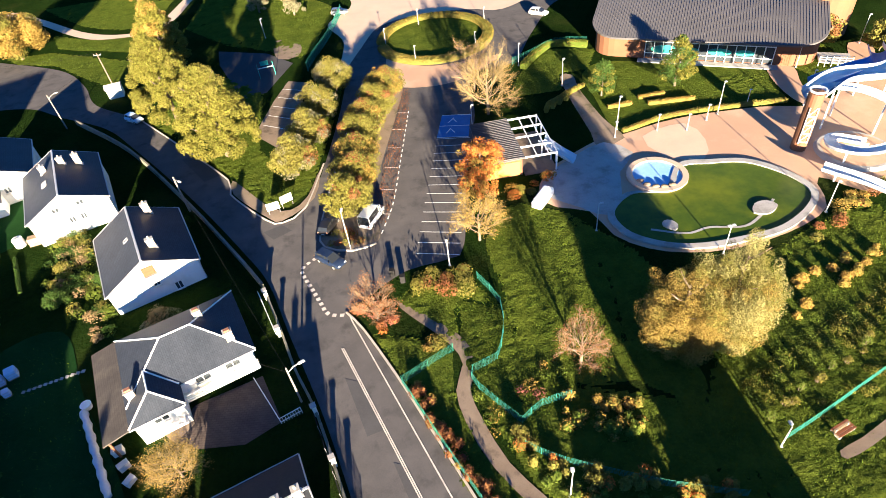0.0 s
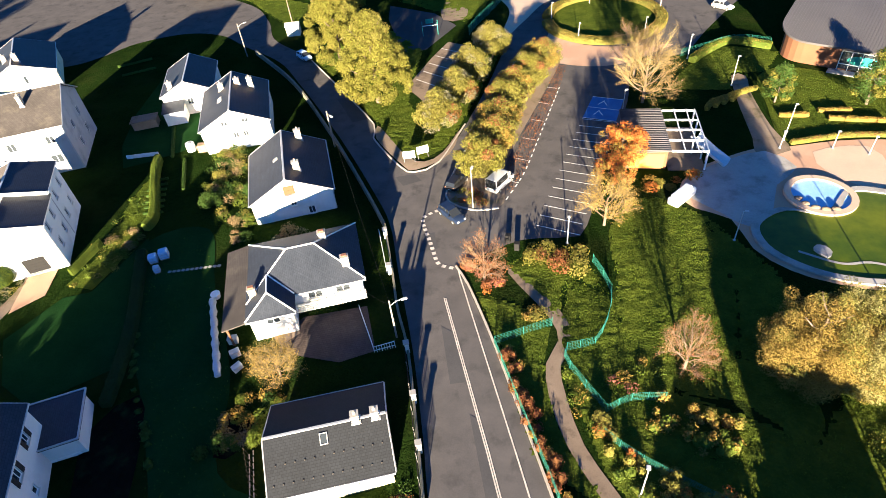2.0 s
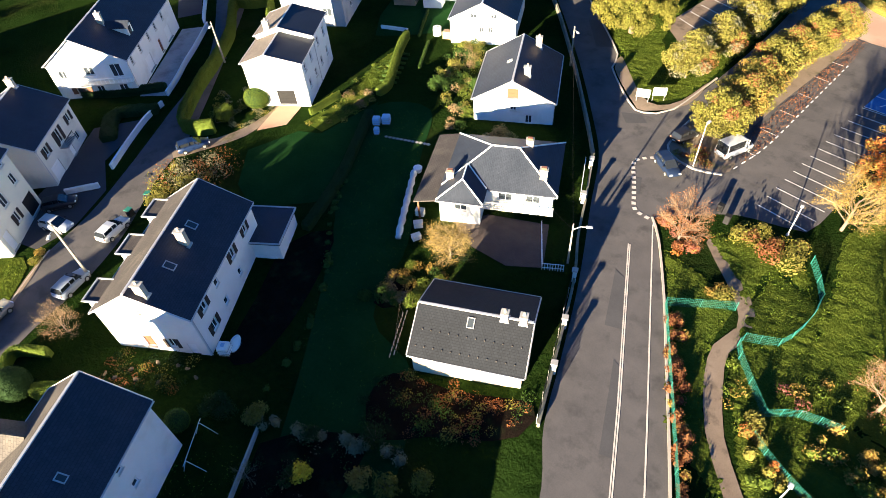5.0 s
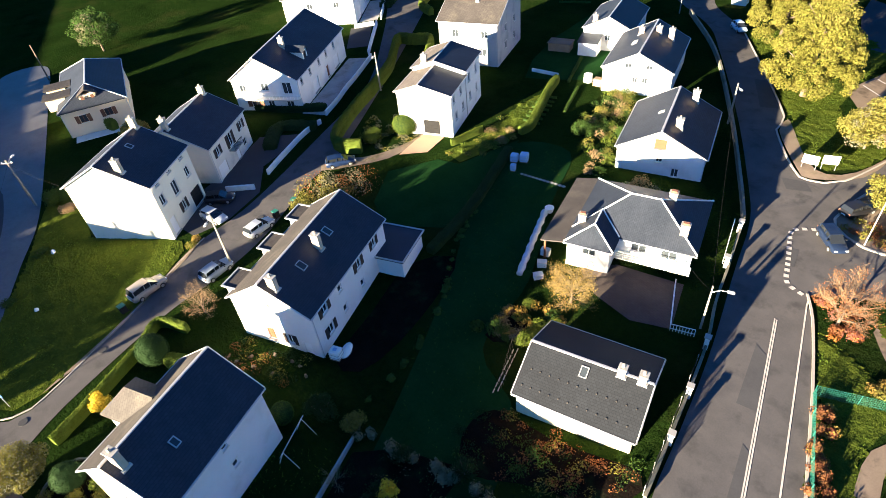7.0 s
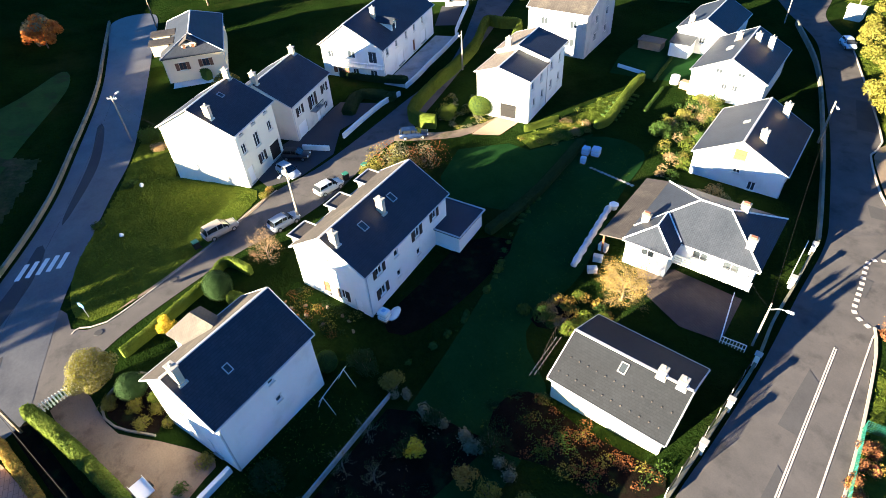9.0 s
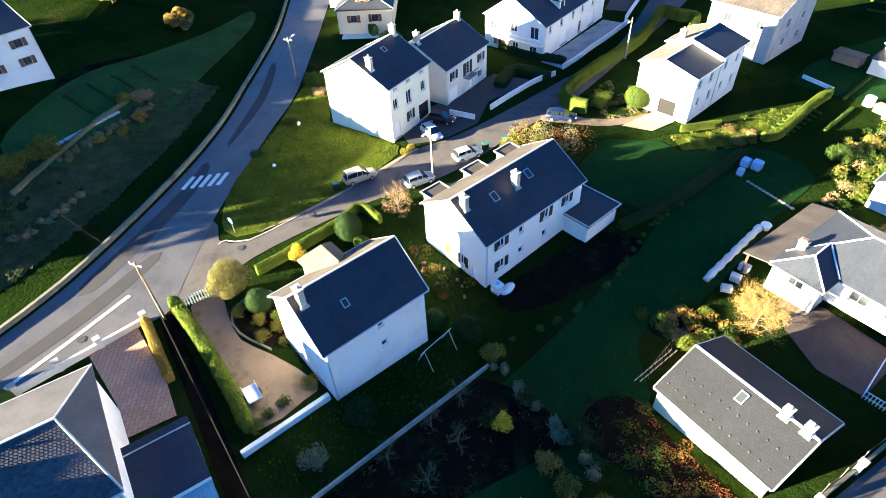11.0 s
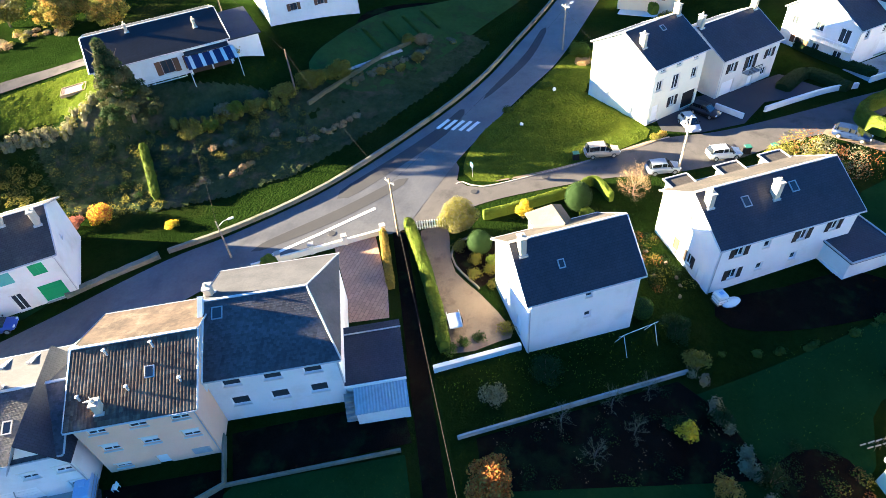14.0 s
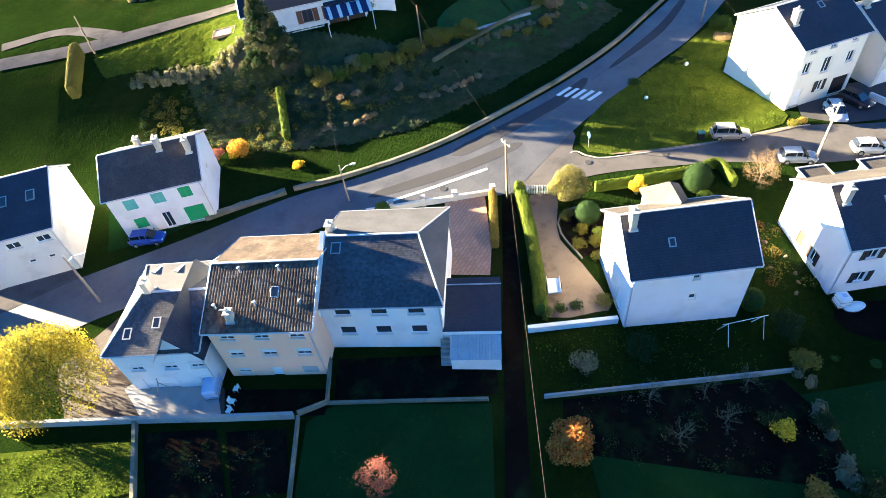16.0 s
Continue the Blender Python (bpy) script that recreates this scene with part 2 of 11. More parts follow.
MAT = dict(
    # Lit and shaded copies of grass: shade in the first colour, sun in the second.
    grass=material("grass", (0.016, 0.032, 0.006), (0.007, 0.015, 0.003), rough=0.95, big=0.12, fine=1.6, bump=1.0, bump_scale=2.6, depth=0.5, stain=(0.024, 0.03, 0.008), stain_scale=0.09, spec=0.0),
    sunlit_grass=material("sunlit_grass", (0.092, 0.116, 0.015), (0.040, 0.061, 0.009), rough=0.95, big=0.35, fine=2.6, bump=1.0, bump_scale=3.0, depth=0.5, stain=(0.045, 0.07, 0.01), stain_scale=0.5, spec=0.0),
    field=material("field", (0.04, 0.082, 0.024), (0.026, 0.056, 0.016), rough=0.95, big=0.2, fine=1.5, bump=0.8, bump_scale=2.5, depth=0.2, stain=(0.035, 0.04, 0.022), stain_scale=0.25, spec=0.0),
    mustard=material("mustard_panel", (0.46, 0.26, 0.045), (0.40, 0.22, 0.04), rough=0.7, big=0.5, fine=5, bump=0.08),
    # The gardens' shade is put into this dark green.
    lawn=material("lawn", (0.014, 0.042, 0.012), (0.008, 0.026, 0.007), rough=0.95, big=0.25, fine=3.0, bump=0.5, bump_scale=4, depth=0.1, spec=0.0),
    rough_grass=material("rough_grass", (0.05, 0.066, 0.03), (0.018, 0.03, 0.012), rough=1.0, big=0.2, fine=1.5, bump=1.0, bump_scale=2, depth=0.4, stain=(0.09, 0.07, 0.045), stain_scale=0.3, spec=0.0),
    # Soil lowered to near black, with the plots' shade in its colour.
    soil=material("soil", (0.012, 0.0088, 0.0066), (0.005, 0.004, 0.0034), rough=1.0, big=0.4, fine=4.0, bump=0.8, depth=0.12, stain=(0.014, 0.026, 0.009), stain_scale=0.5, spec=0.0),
    asphalt=material("asphalt", (0.118, 0.110, 0.106), (0.082, 0.078, 0.077), rough=0.9, spec=0.0, big=0.3, fine=9.0, bump=0.25, depth=0.02, stain=(0.06, 0.058, 0.058), stain_scale=0.35),
    asphalt_old=material("asphalt_old", (0.098, 0.099, 0.103), (0.052, 0.053, 0.058), rough=0.5, spec=0.5, big=0.25, fine=3.0, bump=0.2, depth=0.02, stain=(0.045, 0.046, 0.05), stain_scale=0.3),
    asphalt_dark=material("asphalt_repair", (0.088, 0.086, 0.087), (0.066, 0.065, 0.067), rough=0.88, spec=0.0, big=0.3, fine=8, bump=0.2, depth=0.02),
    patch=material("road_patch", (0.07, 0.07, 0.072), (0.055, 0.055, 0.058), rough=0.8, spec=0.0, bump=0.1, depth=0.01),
    dirt=material("dirt", (0.24, 0.19, 0.14), (0.17, 0.13, 0.095), rough=0.95, spec=0.0, big=0.3, fine=4, bump=0.3, depth=0.03, stain=(0.09, 0.09, 0.04), stain_scale=0.3),
    gravel=material("gravel", (0.23, 0.18, 0.135), (0.15, 0.115, 0.085), rough=0.95, spec=0.0, big=0.25, fine=8, bump=0.3, depth=0.03, stain=(0.08, 0.065, 0.05), stain_scale=0.45),
    plaza=material("plaza", (0.46, 0.30, 0.20), (0.40, 0.255, 0.175), rough=0.85, spec=0.0, big=0.1, fine=5, bump=0.1, depth=0.01, stain=(0.47, 0.35, 0.25), stain_scale=0.12),
    plaza_pale=material("plaza_pale", (0.52, 0.40, 0.29), (0.46, 0.34, 0.25), rough=0.85, big=0.2, fine=5, bump=0.1, depth=0.01),
    pavers=material("pavers", (0.44, 0.28, 0.19), (0.34, 0.21, 0.145), rough=0.9, big=0.4, fine=6, bump=0.4, depth=0.01, brick=(0.8, 0.4, 0.5)),
    concrete=material("concrete", (0.36, 0.35, 0.33), (0.27, 0.26, 0.245), rough=0.9, big=0.4, fine=5, bump=0.2, depth=0.01, stain=(0.2, 0.19, 0.17)),
    kerb=material("kerb", (0.42, 0.38, 0.33), (0.33, 0.30, 0.26), rough=0.9, fine=6, bump=0.2, depth=0.01),
    mossy=material("mossy_stone", (0.22, 0.20, 0.16), (0.13, 0.13, 0.09), rough=0.95, big=0.6, fine=4, bump=0.6, depth=0.05, stain=(0.07, 0.09, 0.04)),
    paint_white=material("road_paint", (0.75, 0.74, 0.70), (0.62, 0.60, 0.56), rough=0.7, big=0.8, fine=9, bump=0.05, mixlo=0.45, mixhi=0.75),
    paint_worn=material("worn_road_paint", (0.56, 0.50, 0.44), (0.30, 0.27, 0.245), rough=0.8, big=0.9, fine=9, bump=0.08, mixlo=0.45, mixhi=0.7),
    white=material("white_render", (0.75, 0.745, 0.725), (0.69, 0.685, 0.665), rough=0.9, big=0.5, fine=8, bump=0.12, depth=0.01, stain=(0.62, 0.60, 0.565), stain_scale=0.35),
    offwhite=material("offwhite_render", (0.70, 0.67, 0.60), (0.63, 0.60, 0.54), rough=0.9, big=0.5, fine=8, bump=0.15, depth=0.01, stain=(0.52, 0.49, 0.44), stain_scale=0.35),
    cream=material("cream_render", (0.74, 0.62, 0.42), (0.68, 0.57, 0.39), rough=0.9, big=0.5, fine=8, bump=0.12, depth=0.01),
    ivory=material("ivory_render", (0.76, 0.73, 0.60), (0.71, 0.68, 0.56), rough=0.9, big=0.5, fine=8, bump=0.12, depth=0.01, stain=(0.64, 0.61, 0.50), stain_scale=0.3),
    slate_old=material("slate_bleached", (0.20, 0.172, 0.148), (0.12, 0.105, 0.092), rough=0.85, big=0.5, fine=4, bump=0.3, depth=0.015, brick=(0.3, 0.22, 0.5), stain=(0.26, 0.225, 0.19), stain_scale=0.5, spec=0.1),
    peach=material("peach_render", (0.88, 0.55, 0.37), (0.82, 0.50, 0.33), rough=0.9, big=0.5, fine=8, bump=0.12, depth=0.01),
    greywall=material("grey_render", (0.44, 0.43, 0.42), (0.36, 0.355, 0.35), rough=0.9, big=0.4, fine=6, bump=0.2, depth=0.01, stain=(0.28, 0.28, 0.28)),
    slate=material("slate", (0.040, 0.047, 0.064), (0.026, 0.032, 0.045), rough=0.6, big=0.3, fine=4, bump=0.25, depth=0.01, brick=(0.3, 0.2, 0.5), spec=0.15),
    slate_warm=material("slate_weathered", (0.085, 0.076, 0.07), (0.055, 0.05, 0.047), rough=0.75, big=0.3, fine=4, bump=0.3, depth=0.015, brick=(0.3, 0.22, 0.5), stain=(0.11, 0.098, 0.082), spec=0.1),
    slate_scale=material("slate_scales", (0.085, 0.085, 0.092), (0.045, 0.046, 0.052), rough=0.65, big=0.4, fine=5, bump=0.4, depth=0.02, island=0.5, spec=0.2),
    tile_brown=material("brown_tiles", (0.12, 0.088, 0.066), (0.04, 0.033, 0.028), rough=0.9, big=0.5, fine=3, bump=0.5, depth=0.03, island=0.6, stain=(0.16, 0.135, 0.105), stain_scale=0.6, spec=0.1),
    metal_roof=material("standing_seam", (0.105, 0.10, 0.105), (0.085, 0.082, 0.086), rough=0.5, metal=0.3, big=0.2, fine=3, bump=0.08),
    corrugated=material("corrugated_sheet", (0.34, 0.40, 0.44), (0.26, 0.31, 0.35), rough=0.5, big=0.5, fine=4, bump=0.1),
    zinc=material("zinc_flashing", (0.52, 0.52, 0.52), (0.42, 0.42, 0.43), rough=0.5, metal=0.4, bump=0.05),
    ochre=material("terracotta_cladding", (0.17, 0.075, 0.038), (0.13, 0.058, 0.03), rough=0.8, big=0.3, fine=5, bump=0.15, depth=0.01),
    brick=material("brick", (0.32, 0.15, 0.09), (0.24, 0.11, 0.07), rough=0.9, bump=0.5, brick=(0.24, 0.08, 0.5), depth=0.01),
    pot=material("chimney_render", (0.58, 0.48, 0.36), (0.46, 0.38, 0.29), rough=0.9, big=0.8, fine=6, bump=0.2, depth=0.01),
    wood=material("weathered_wood", (0.27, 0.20, 0.13), (0.19, 0.14, 0.09), rough=0.85, big=0.5, fine=6, bump=0.2, depth=0.01),
    orange_wood=material("varnished_wood", (0.17, 0.065, 0.028), (0.13, 0.05, 0.022), rough=0.7, fine=6, bump=0.1),
    dark_wood=material("dark_shutter", (0.035, 0.022, 0.018), (0.025, 0.017, 0.014), rough=0.7, fine=6, bump=0.1),
    brown_wood=material("brown_shutter", (0.16, 0.075, 0.04), (0.12, 0.055, 0.03), rough=0.7, fine=6, bump=0.1),
    teal=material("teal_shutter", (0.12, 0.42, 0.36), (0.10, 0.36, 0.31), rough=0.6, fine=5, bump=0.08),
    green_paint=material("green_shutter", (0.03, 0.34, 0.12), (0.025, 0.28, 0.10), rough=0.6, fine=5, bump=0.08),
    mesh_green=material("green_mesh", (0.03, 0.16, 0.115), (0.02, 0.12, 0.09), rough=0.6, bump=0.05),
    frame_white=material("white_frame", (0.80, 0.80, 0.78), (0.74, 0.74, 0.72), rough=0.5, bump=0.03),
    grey_metal=material("galvanised_metal", (0.42, 0.42, 0.41), (0.34, 0.34, 0.335), rough=0.5, metal=0.6, bump=0.05),
    pale_metal=material("painted_metal", (0.5, 0.5, 0.49), (0.42, 0.42, 0.41), rough=0.55, bump=0.05),
    old_pole=material("old_wood_pole", (0.15, 0.115, 0.085), (0.10, 0.08, 0.06), rough=0.9, bump=0.2, depth=0.01),
    awning_blue=material("awning_cloth", (0.012, 0.02, 0.07), (0.01, 0.017, 0.055), rough=0.8, bump=0.05),
    pole_concrete=material("pole_concrete", (0.22, 0.20, 0.17), (0.17, 0.155, 0.135), rough=0.9, bump=0.15, depth=0.01),
    black=material("black_plastic", (0.016, 0.016, 0.017), (0.022, 0.022, 0.022), rough=0.85, spec=0.05, bump=0.03),
    yard_paving=material("yard_paving", (0.085, 0.066, 0.058), (0.055, 0.043, 0.039), rough=0.9, big=0.5, fine=5, bump=0.4, depth=0.01, brick=(0.5, 0.25, 0.5)),
    tyre=material("tyre", (0.018, 0.018, 0.018), (0.024, 0.024, 0.024), rough=0.85, bump=0.1),
    pane=material("window_glass", (0.05, 0.06, 0.07), (0.04, 0.05, 0.06), rough=0.08, spec=0.5, bump=0.0, glass=0.2),
    car_glass=material("car_glass", (0.02, 0.024, 0.028), (0.02, 0.022, 0.025), rough=0.05, spec=0.8, bump=0.0, glass=0.2),
    blue_plastic=material("blue_plastic", (0.42, 0.53, 0.70), (0.30, 0.42, 0.62), rough=0.4, bump=0.05),
    tarp=material("white_tarp", (0.62, 0.62, 0.62), (0.5, 0.5, 0.51), rough=0.6, big=1.5, fine=5, bump=0.4, depth=0.05),
    water_green=material("murky_water", (0.075, 0.105, 0.004), (0.02, 0.045, 0.004), rough=0.3, big=0.08, fine=0.7, bump=0.04, spec=0.12, stain=(0.12, 0.14, 0.005), stain_scale=0.05),
    pool_blue=material("blue_pool_paint", (0.22, 0.42, 0.68), (0.30, 0.50, 0.72), rough=0.5, big=0.4, fine=3, bump=0.05),
    bay_blue=material("blue_bay_paint", (0.05, 0.16, 0.40), (0.035, 0.11, 0.30), rough=0.8, big=0.6, fine=4, bump=0.05),
    slide_white=material("slide_gelcoat", (0.55, 0.60, 0.66), (0.46, 0.51, 0.57), rough=0.3, bump=0.03),
    slide_blue=material("slide_blue", (0.10, 0.24, 0.55), (0.08, 0.2, 0.46), rough=0.3, bump=0.03),
    turquoise=material("turquoise_panel", (0.04, 0.30, 0.26), (0.03, 0.24, 0.21), rough=0.4, bump=0.03),
    bark=material("bark", (0.17, 0.13, 0.095), (0.11, 0.085, 0.06), rough=0.95, fine=5, bump=0.6, depth=0.04),
    twig=material("bare_twigs", (0.20, 0.135, 0.08), (0.14, 0.095, 0.055), rough=0.9, fine=4, bump=0.1, island=0.4),
    twig_yellow=material("golden_twigs", (0.21, 0.155, 0.07), (0.15, 0.11, 0.048), rough=0.9, fine=4, bump=0.1, island=0.4),
)


def leaf_material(name, a, b, thin=0.35):
    MAT[name] = material(name, a, b, rough=0.75, big=0.25, fine=1.2, bump=0.0, island=0.45, leafy=thin, spec=0.05)


leaf_material("leaf_yellowgreen", (0.20, 0.185, 0.034), (0.115, 0.115, 0.02))
leaf_material("leaf_green", (0.065, 0.11, 0.022), (0.04, 0.075, 0.016))
leaf_material("leaf_dark", (0.03, 0.055, 0.018), (0.02, 0.04, 0.014))
leaf_material("leaf_hedge", (0.14, 0.18, 0.026), (0.085, 0.12, 0.018))
leaf_material("leaf_olive", (0.21, 0.19, 0.04), (0.13, 0.125, 0.028))
leaf_material("leaf_gold", (0.33, 0.22, 0.05), (0.22, 0.16, 0.038))
leaf_material("leaf_yellow", (0.62, 0.46, 0.04), (0.48, 0.36, 0.03))
leaf_material("leaf_orange", (0.46, 0.17, 0.04), (0.33, 0.12, 0.03))
leaf_material("leaf_rust", (0.24, 0.10, 0.04), (0.15, 0.07, 0.03))
leaf_material("leaf_red", (0.27, 0.11, 0.08), (0.18, 0.075, 0.055))
leaf_material("leaf_cone", (0.12, 0.12, 0.05), (0.05, 0.055, 0.022), 0.1)
leaf_material("leaf_grey", (0.24, 0.22, 0.13), (0.14, 0.14, 0.08))
leaf_material("leaf_willow", (0.30, 0.25, 0.03), (0.19, 0.17, 0.024))
leaf_material("blade", (0.12, 0.165, 0.018), (0.078, 0.118, 0.011), 0.4)
MAT["slate_grey"] = material("slate_grey", (0.025, 0.028, 0.034), (0.018, 0.02, 0.024), rough=0.65, big=0.3, fine=4, bump=0.25, depth=0.01, brick=(0.3, 0.22, 0.5), spec=0.1)
leaf_material("leaf_poplar", (0.27, 0.195, 0.05), (0.17, 0.13, 0.034))
leaf_material("leaf_silver", (0.30, 0.27, 0.10), (0.19, 0.18, 0.065))
leaf_material("leaf_shade", (0.16, 0.15, 0.035), (0.11, 0.105, 0.026))
leaf_material("dry_grass", (0.34, 0.24, 0.13), (0.24, 0.17, 0.09))
from mathutils import geometry

# ---- building helpers ----


def mesh_object(name, verts, faces, mat, parent=None, label=""):
    me = bpy.data.meshes.new(name)
    me.from_pydata([tuple(v) for v in verts], [], [tuple(f) for f in faces])
    me.materials.append(mat)
    me.update()
    ob = new(name, me)
    ob.parent = parent
    if label:
        ob["label"] = label
    return ob


def part(name, bm, mat, parent=None, label="", smooth=False):
    """Links a bmesh as one mesh object under a thing or a part."""
    me = bpy.data.meshes.new(name)
    bmesh.ops.recalc_face_normals(bm, faces=bm.faces)
    if smooth:
        for f in bm.faces:
            f.smooth = True
    bm.to_mesh(me)
    bm.free()
    me.materials.append(mat)
    ob = new(name, me)
    ob.parent = parent
    if label:
        ob["label"] = label
    return ob


def empty(name, m, label, category, group="", kind=""):
    ob = new(name)
    ob.matrix_basis = m
    ob.empty_display_size = 0.3
    return tagged(ob, label, category, group, kind)


def box(bm, x0, y0, z0, x1, y1, z1, bevel=0.0, m=None):
    vs = [bm.verts.new(p) for p in ((x0, y0, z0), (x1, y0, z0), (x1, y1, z0), (x0, y1, z0), (x0, y0, z1), (x1, y0, z1), (x1, y1, z1), (x0, y1, z1))]
    fs = [bm.faces.new([vs[i] for i in q]) for q in ((3, 2, 1, 0), (4, 5, 6, 7), (0, 1, 5, 4), (1, 2, 6, 5), (2, 3, 7, 6), (3, 0, 4, 7))]
    if bevel:
        es = list({e for f in fs for e in f.edges})
        r = bmesh.ops.bevel(bm, geom=es, offset=bevel, segments=1, affect="EDGES")
        vs = list({v for f in r["faces"] for v in f.verts} | {v for v in vs if v.is_valid})
    if m is not None:
        bmesh.ops.transform(bm, matrix=m, verts=[v for v in vs if v.is_valid])
    return vs


def tube(bm, pts, radii, sides=8, cap=True):
    """A tapered tube along points."""
    rings = []
    for i, p in enumerate(pts):
        p = Vector(p)
        a = Vector(pts[max(i - 1, 0)])
        c = Vector(pts[min(i + 1, len(pts) - 1)])
        d = (c - a).normalized()
        s = d.orthogonal().normalized() if abs(d.z) > 0.95 else d.cross(Vector((0, 0, 1))).normalized()
        u = d.cross(s)
        r = radii[i] if isinstance(radii, (list, tuple)) else radii
        rings.append([bm.verts.new(p + (s * math.cos(2 * math.pi * k / sides) + u * math.sin(2 * math.pi * k / sides)) * r) for k in range(sides)])
    for a, c in zip(rings, rings[1:]):
        for k in range(sides):
            bm.faces.new((a[k], a[(k + 1) % sides], c[(k + 1) % sides], c[k]))
    if cap:
        bm.faces.new(rings[0][::-1])
        bm.faces.new(rings[-1])


def smooth_line(pts, step=1.5, closed=False):
    """A rounded line through plan points (Catmull-Rom), with points about every step metres."""
    p = [np.array(q, float) for q in pts]
    n = len(p)
    out = []
    for i in range(n if closed else n - 1):
        if closed:
            a, b, c, d = p[i - 1], p[i], p[(i + 1) % n], p[(i + 2) % n]
        else:
            b, c = p[i], p[i + 1]
            a = p[i - 1] if i else 2 * b - c
            d = p[i + 2] if i + 2 < n else 2 * c - b
        k = max(2, int(np.linalg.norm(c - b) / step))
        for t in np.arange(k) / k:
            out.append(0.5 * (2 * b + (c - a) * t + (2 * a - 5 * b + 4 * c - d) * t * t + (3 * b - a - 3 * c + d) * t ** 3))
    if not closed:
        out.append(p[-1])
    return np.array(out)


def line_distance(x, y, line):
    """Distance of points to a plan line."""
    best = np.full(np.shape(x), 1e9)
    for (ax, ay), (bx, by) in zip(line, line[1:]):
        dx, dy = bx - ax, by - ay
        t = np.clip(((x - ax) * dx + (y - ay) * dy) / (dx * dx + dy * dy), 0, 1)
        best = np.minimum(best, np.hypot(x - ax - t * dx, y - ay - t * dy))
    return best


def inside(x, y, ring):
    res = np.zeros(np.shape(x), bool)
    for (ax, ay), (bx, by) in zip(ring, np.roll(ring, -1, axis=0)):
        cross = (ay > y) != (by > y)
        with np.errstate(divide="ignore", invalid="ignore"):
            res ^= cross & (x < (bx - ax) * (y - ay) / (by - ay + 1e-12) + ax)
    return res


def smoothstep(v):
    v = np.clip(v, 0, 1)
    return v * v * (3 - 2 * v)


# ---- the lie of the land ----
MAIN_LEFT = [(-6, 10), (-10.3, 18), (-12.8, 24.2), (-16.6, 33.1), (-19.5, 38.5), (-22, 43.7), (-25.7, 51.5), (-30.5, 58), (-41.8, 71.5), (-57.2, 88.5), (-74, 102), (-97, 113)]
MID_NEAR = [(-110, 57), (-86, 35.5), (-73, 22), (-67.3, 14), (-60.5, 5.8), (-56.6, -1.4), (-54.3, -7.9), (-48, -18.8), (-43.4, -24.2), (-39.5, -29)]
HILL_TOE = [(-320, 20), (-200, -14), (-130, -26), (-90, -29.5), (-76, -32.5), (-60, -38), (-46, -44.5), (-39, -51), (-34.5, -58), (-32, -66), (-27, -77), (-17, -88), (0, -112), (60, -190)]
BUNGALOW = np.array([(-73.7, -74.2), (-60.6, -87.0), (-49.7, -75.6), (-62.8, -62.9)])     # its levelled plot
HILL_RING = np.array(HILL_TOE + [(0, -600), (-700, -600), (-700, 20)], float)


def ground_z(x, y):
    x, y = np.asarray(x, float), np.asarray(y, float)
    dip = -1.7 * np.exp(-(((x + 26) / 21) ** 2 + ((y - 8) / 22) ** 2))
    dip = dip * smoothstep(line_distance(x, y, MAIN_LEFT) / 4) * smoothstep((line_distance(x, y, MID_NEAR) - 1) / 5)
    east = smoothstep((x - np.interp(y, [p[1] for p in MAIN_LEFT], [p[0] for p in MAIN_LEFT])) / 1.0)
    dip = dip * (1 - east * (y > 8))
    d = line_distance(x, y, HILL_TOE) * inside(x, y, HILL_RING)
    hill = 6.7 * smoothstep(d / 32) + 0.06 * np.clip(d - 70, 0, 400)
    near = np.where(inside(x, y, BUNGALOW), 0, line_distance(x, y, np.r_[BUNGALOW, BUNGALOW[:1]]))
    hill = hill + np.clip(7.05 - hill, 0, 9) * smoothstep(1 - near / 8)
    return dip + hill


def gz(x, y):
    return float(ground_z(np.array([x]), np.array([y]))[0])


def patch(name, outline, mat, lift=0.03, label="", category="", closed_smooth=True, step=2.0, cell=3.0, kind="structure", parent=None):
    """A flat covering of the ground within an outline, following the land."""
    ring = smooth_line(outline, step, closed=True) if closed_smooth else np.array(outline, float)
    border = []
    for q, r in zip(ring, np.roll(ring, -1, axis=0)):
        k = max(1, int(math.ceil(np.linalg.norm(r - q) / cell)))
        border += [q + (r - q) * i / k for i in range(k)]
    border = np.array(border)
    lo, hi = border.min(0), border.max(0)
    X, Y = np.meshgrid(np.arange(lo[0] + cell / 2, hi[0], cell), np.arange(lo[1] + cell / 2, hi[1], cell))
    X, Y = X.ravel(), Y.ravel()
    keep = inside(X, Y, border) & (line_distance(X, Y, np.r_[border, border[:1]]) > cell * 0.35)
    flat = [Vector(q) for q in border] + [Vector(q) for q in np.stack([X, Y], 1)[keep]]
    co, _, tri, _, _, _ = geometry.delaunay_2d_cdt(flat, [], [list(range(len(border)))], 1, 1e-4)
    co = np.array([tuple(q) for q in co])
    verts = np.c_[co, ground_z(co[:, 0], co[:, 1]) + lift]
    tri = [t if np.cross(co[t[1]] - co[t[0]], co[t[2]] - co[t[0]]) > 0 else t[::-1] for t in tri]
    me = bpy.data.meshes.new(name)
    me.from_pydata(verts.tolist(), [], tri)
    me.materials.append(mat)
    ob = new(name, me)
    ob.parent = parent
    return tagged(ob, label, category, kind=kind) if label else ob


def offset_line(line, off):
    line = np.array(line, float)
    t = np.gradient(line, axis=0)
    t /= np.linalg.norm(t, axis=1)[:, None] + 1e-9
    return line + np.stack([-t[:, 1], t[:, 0]], 1) * off


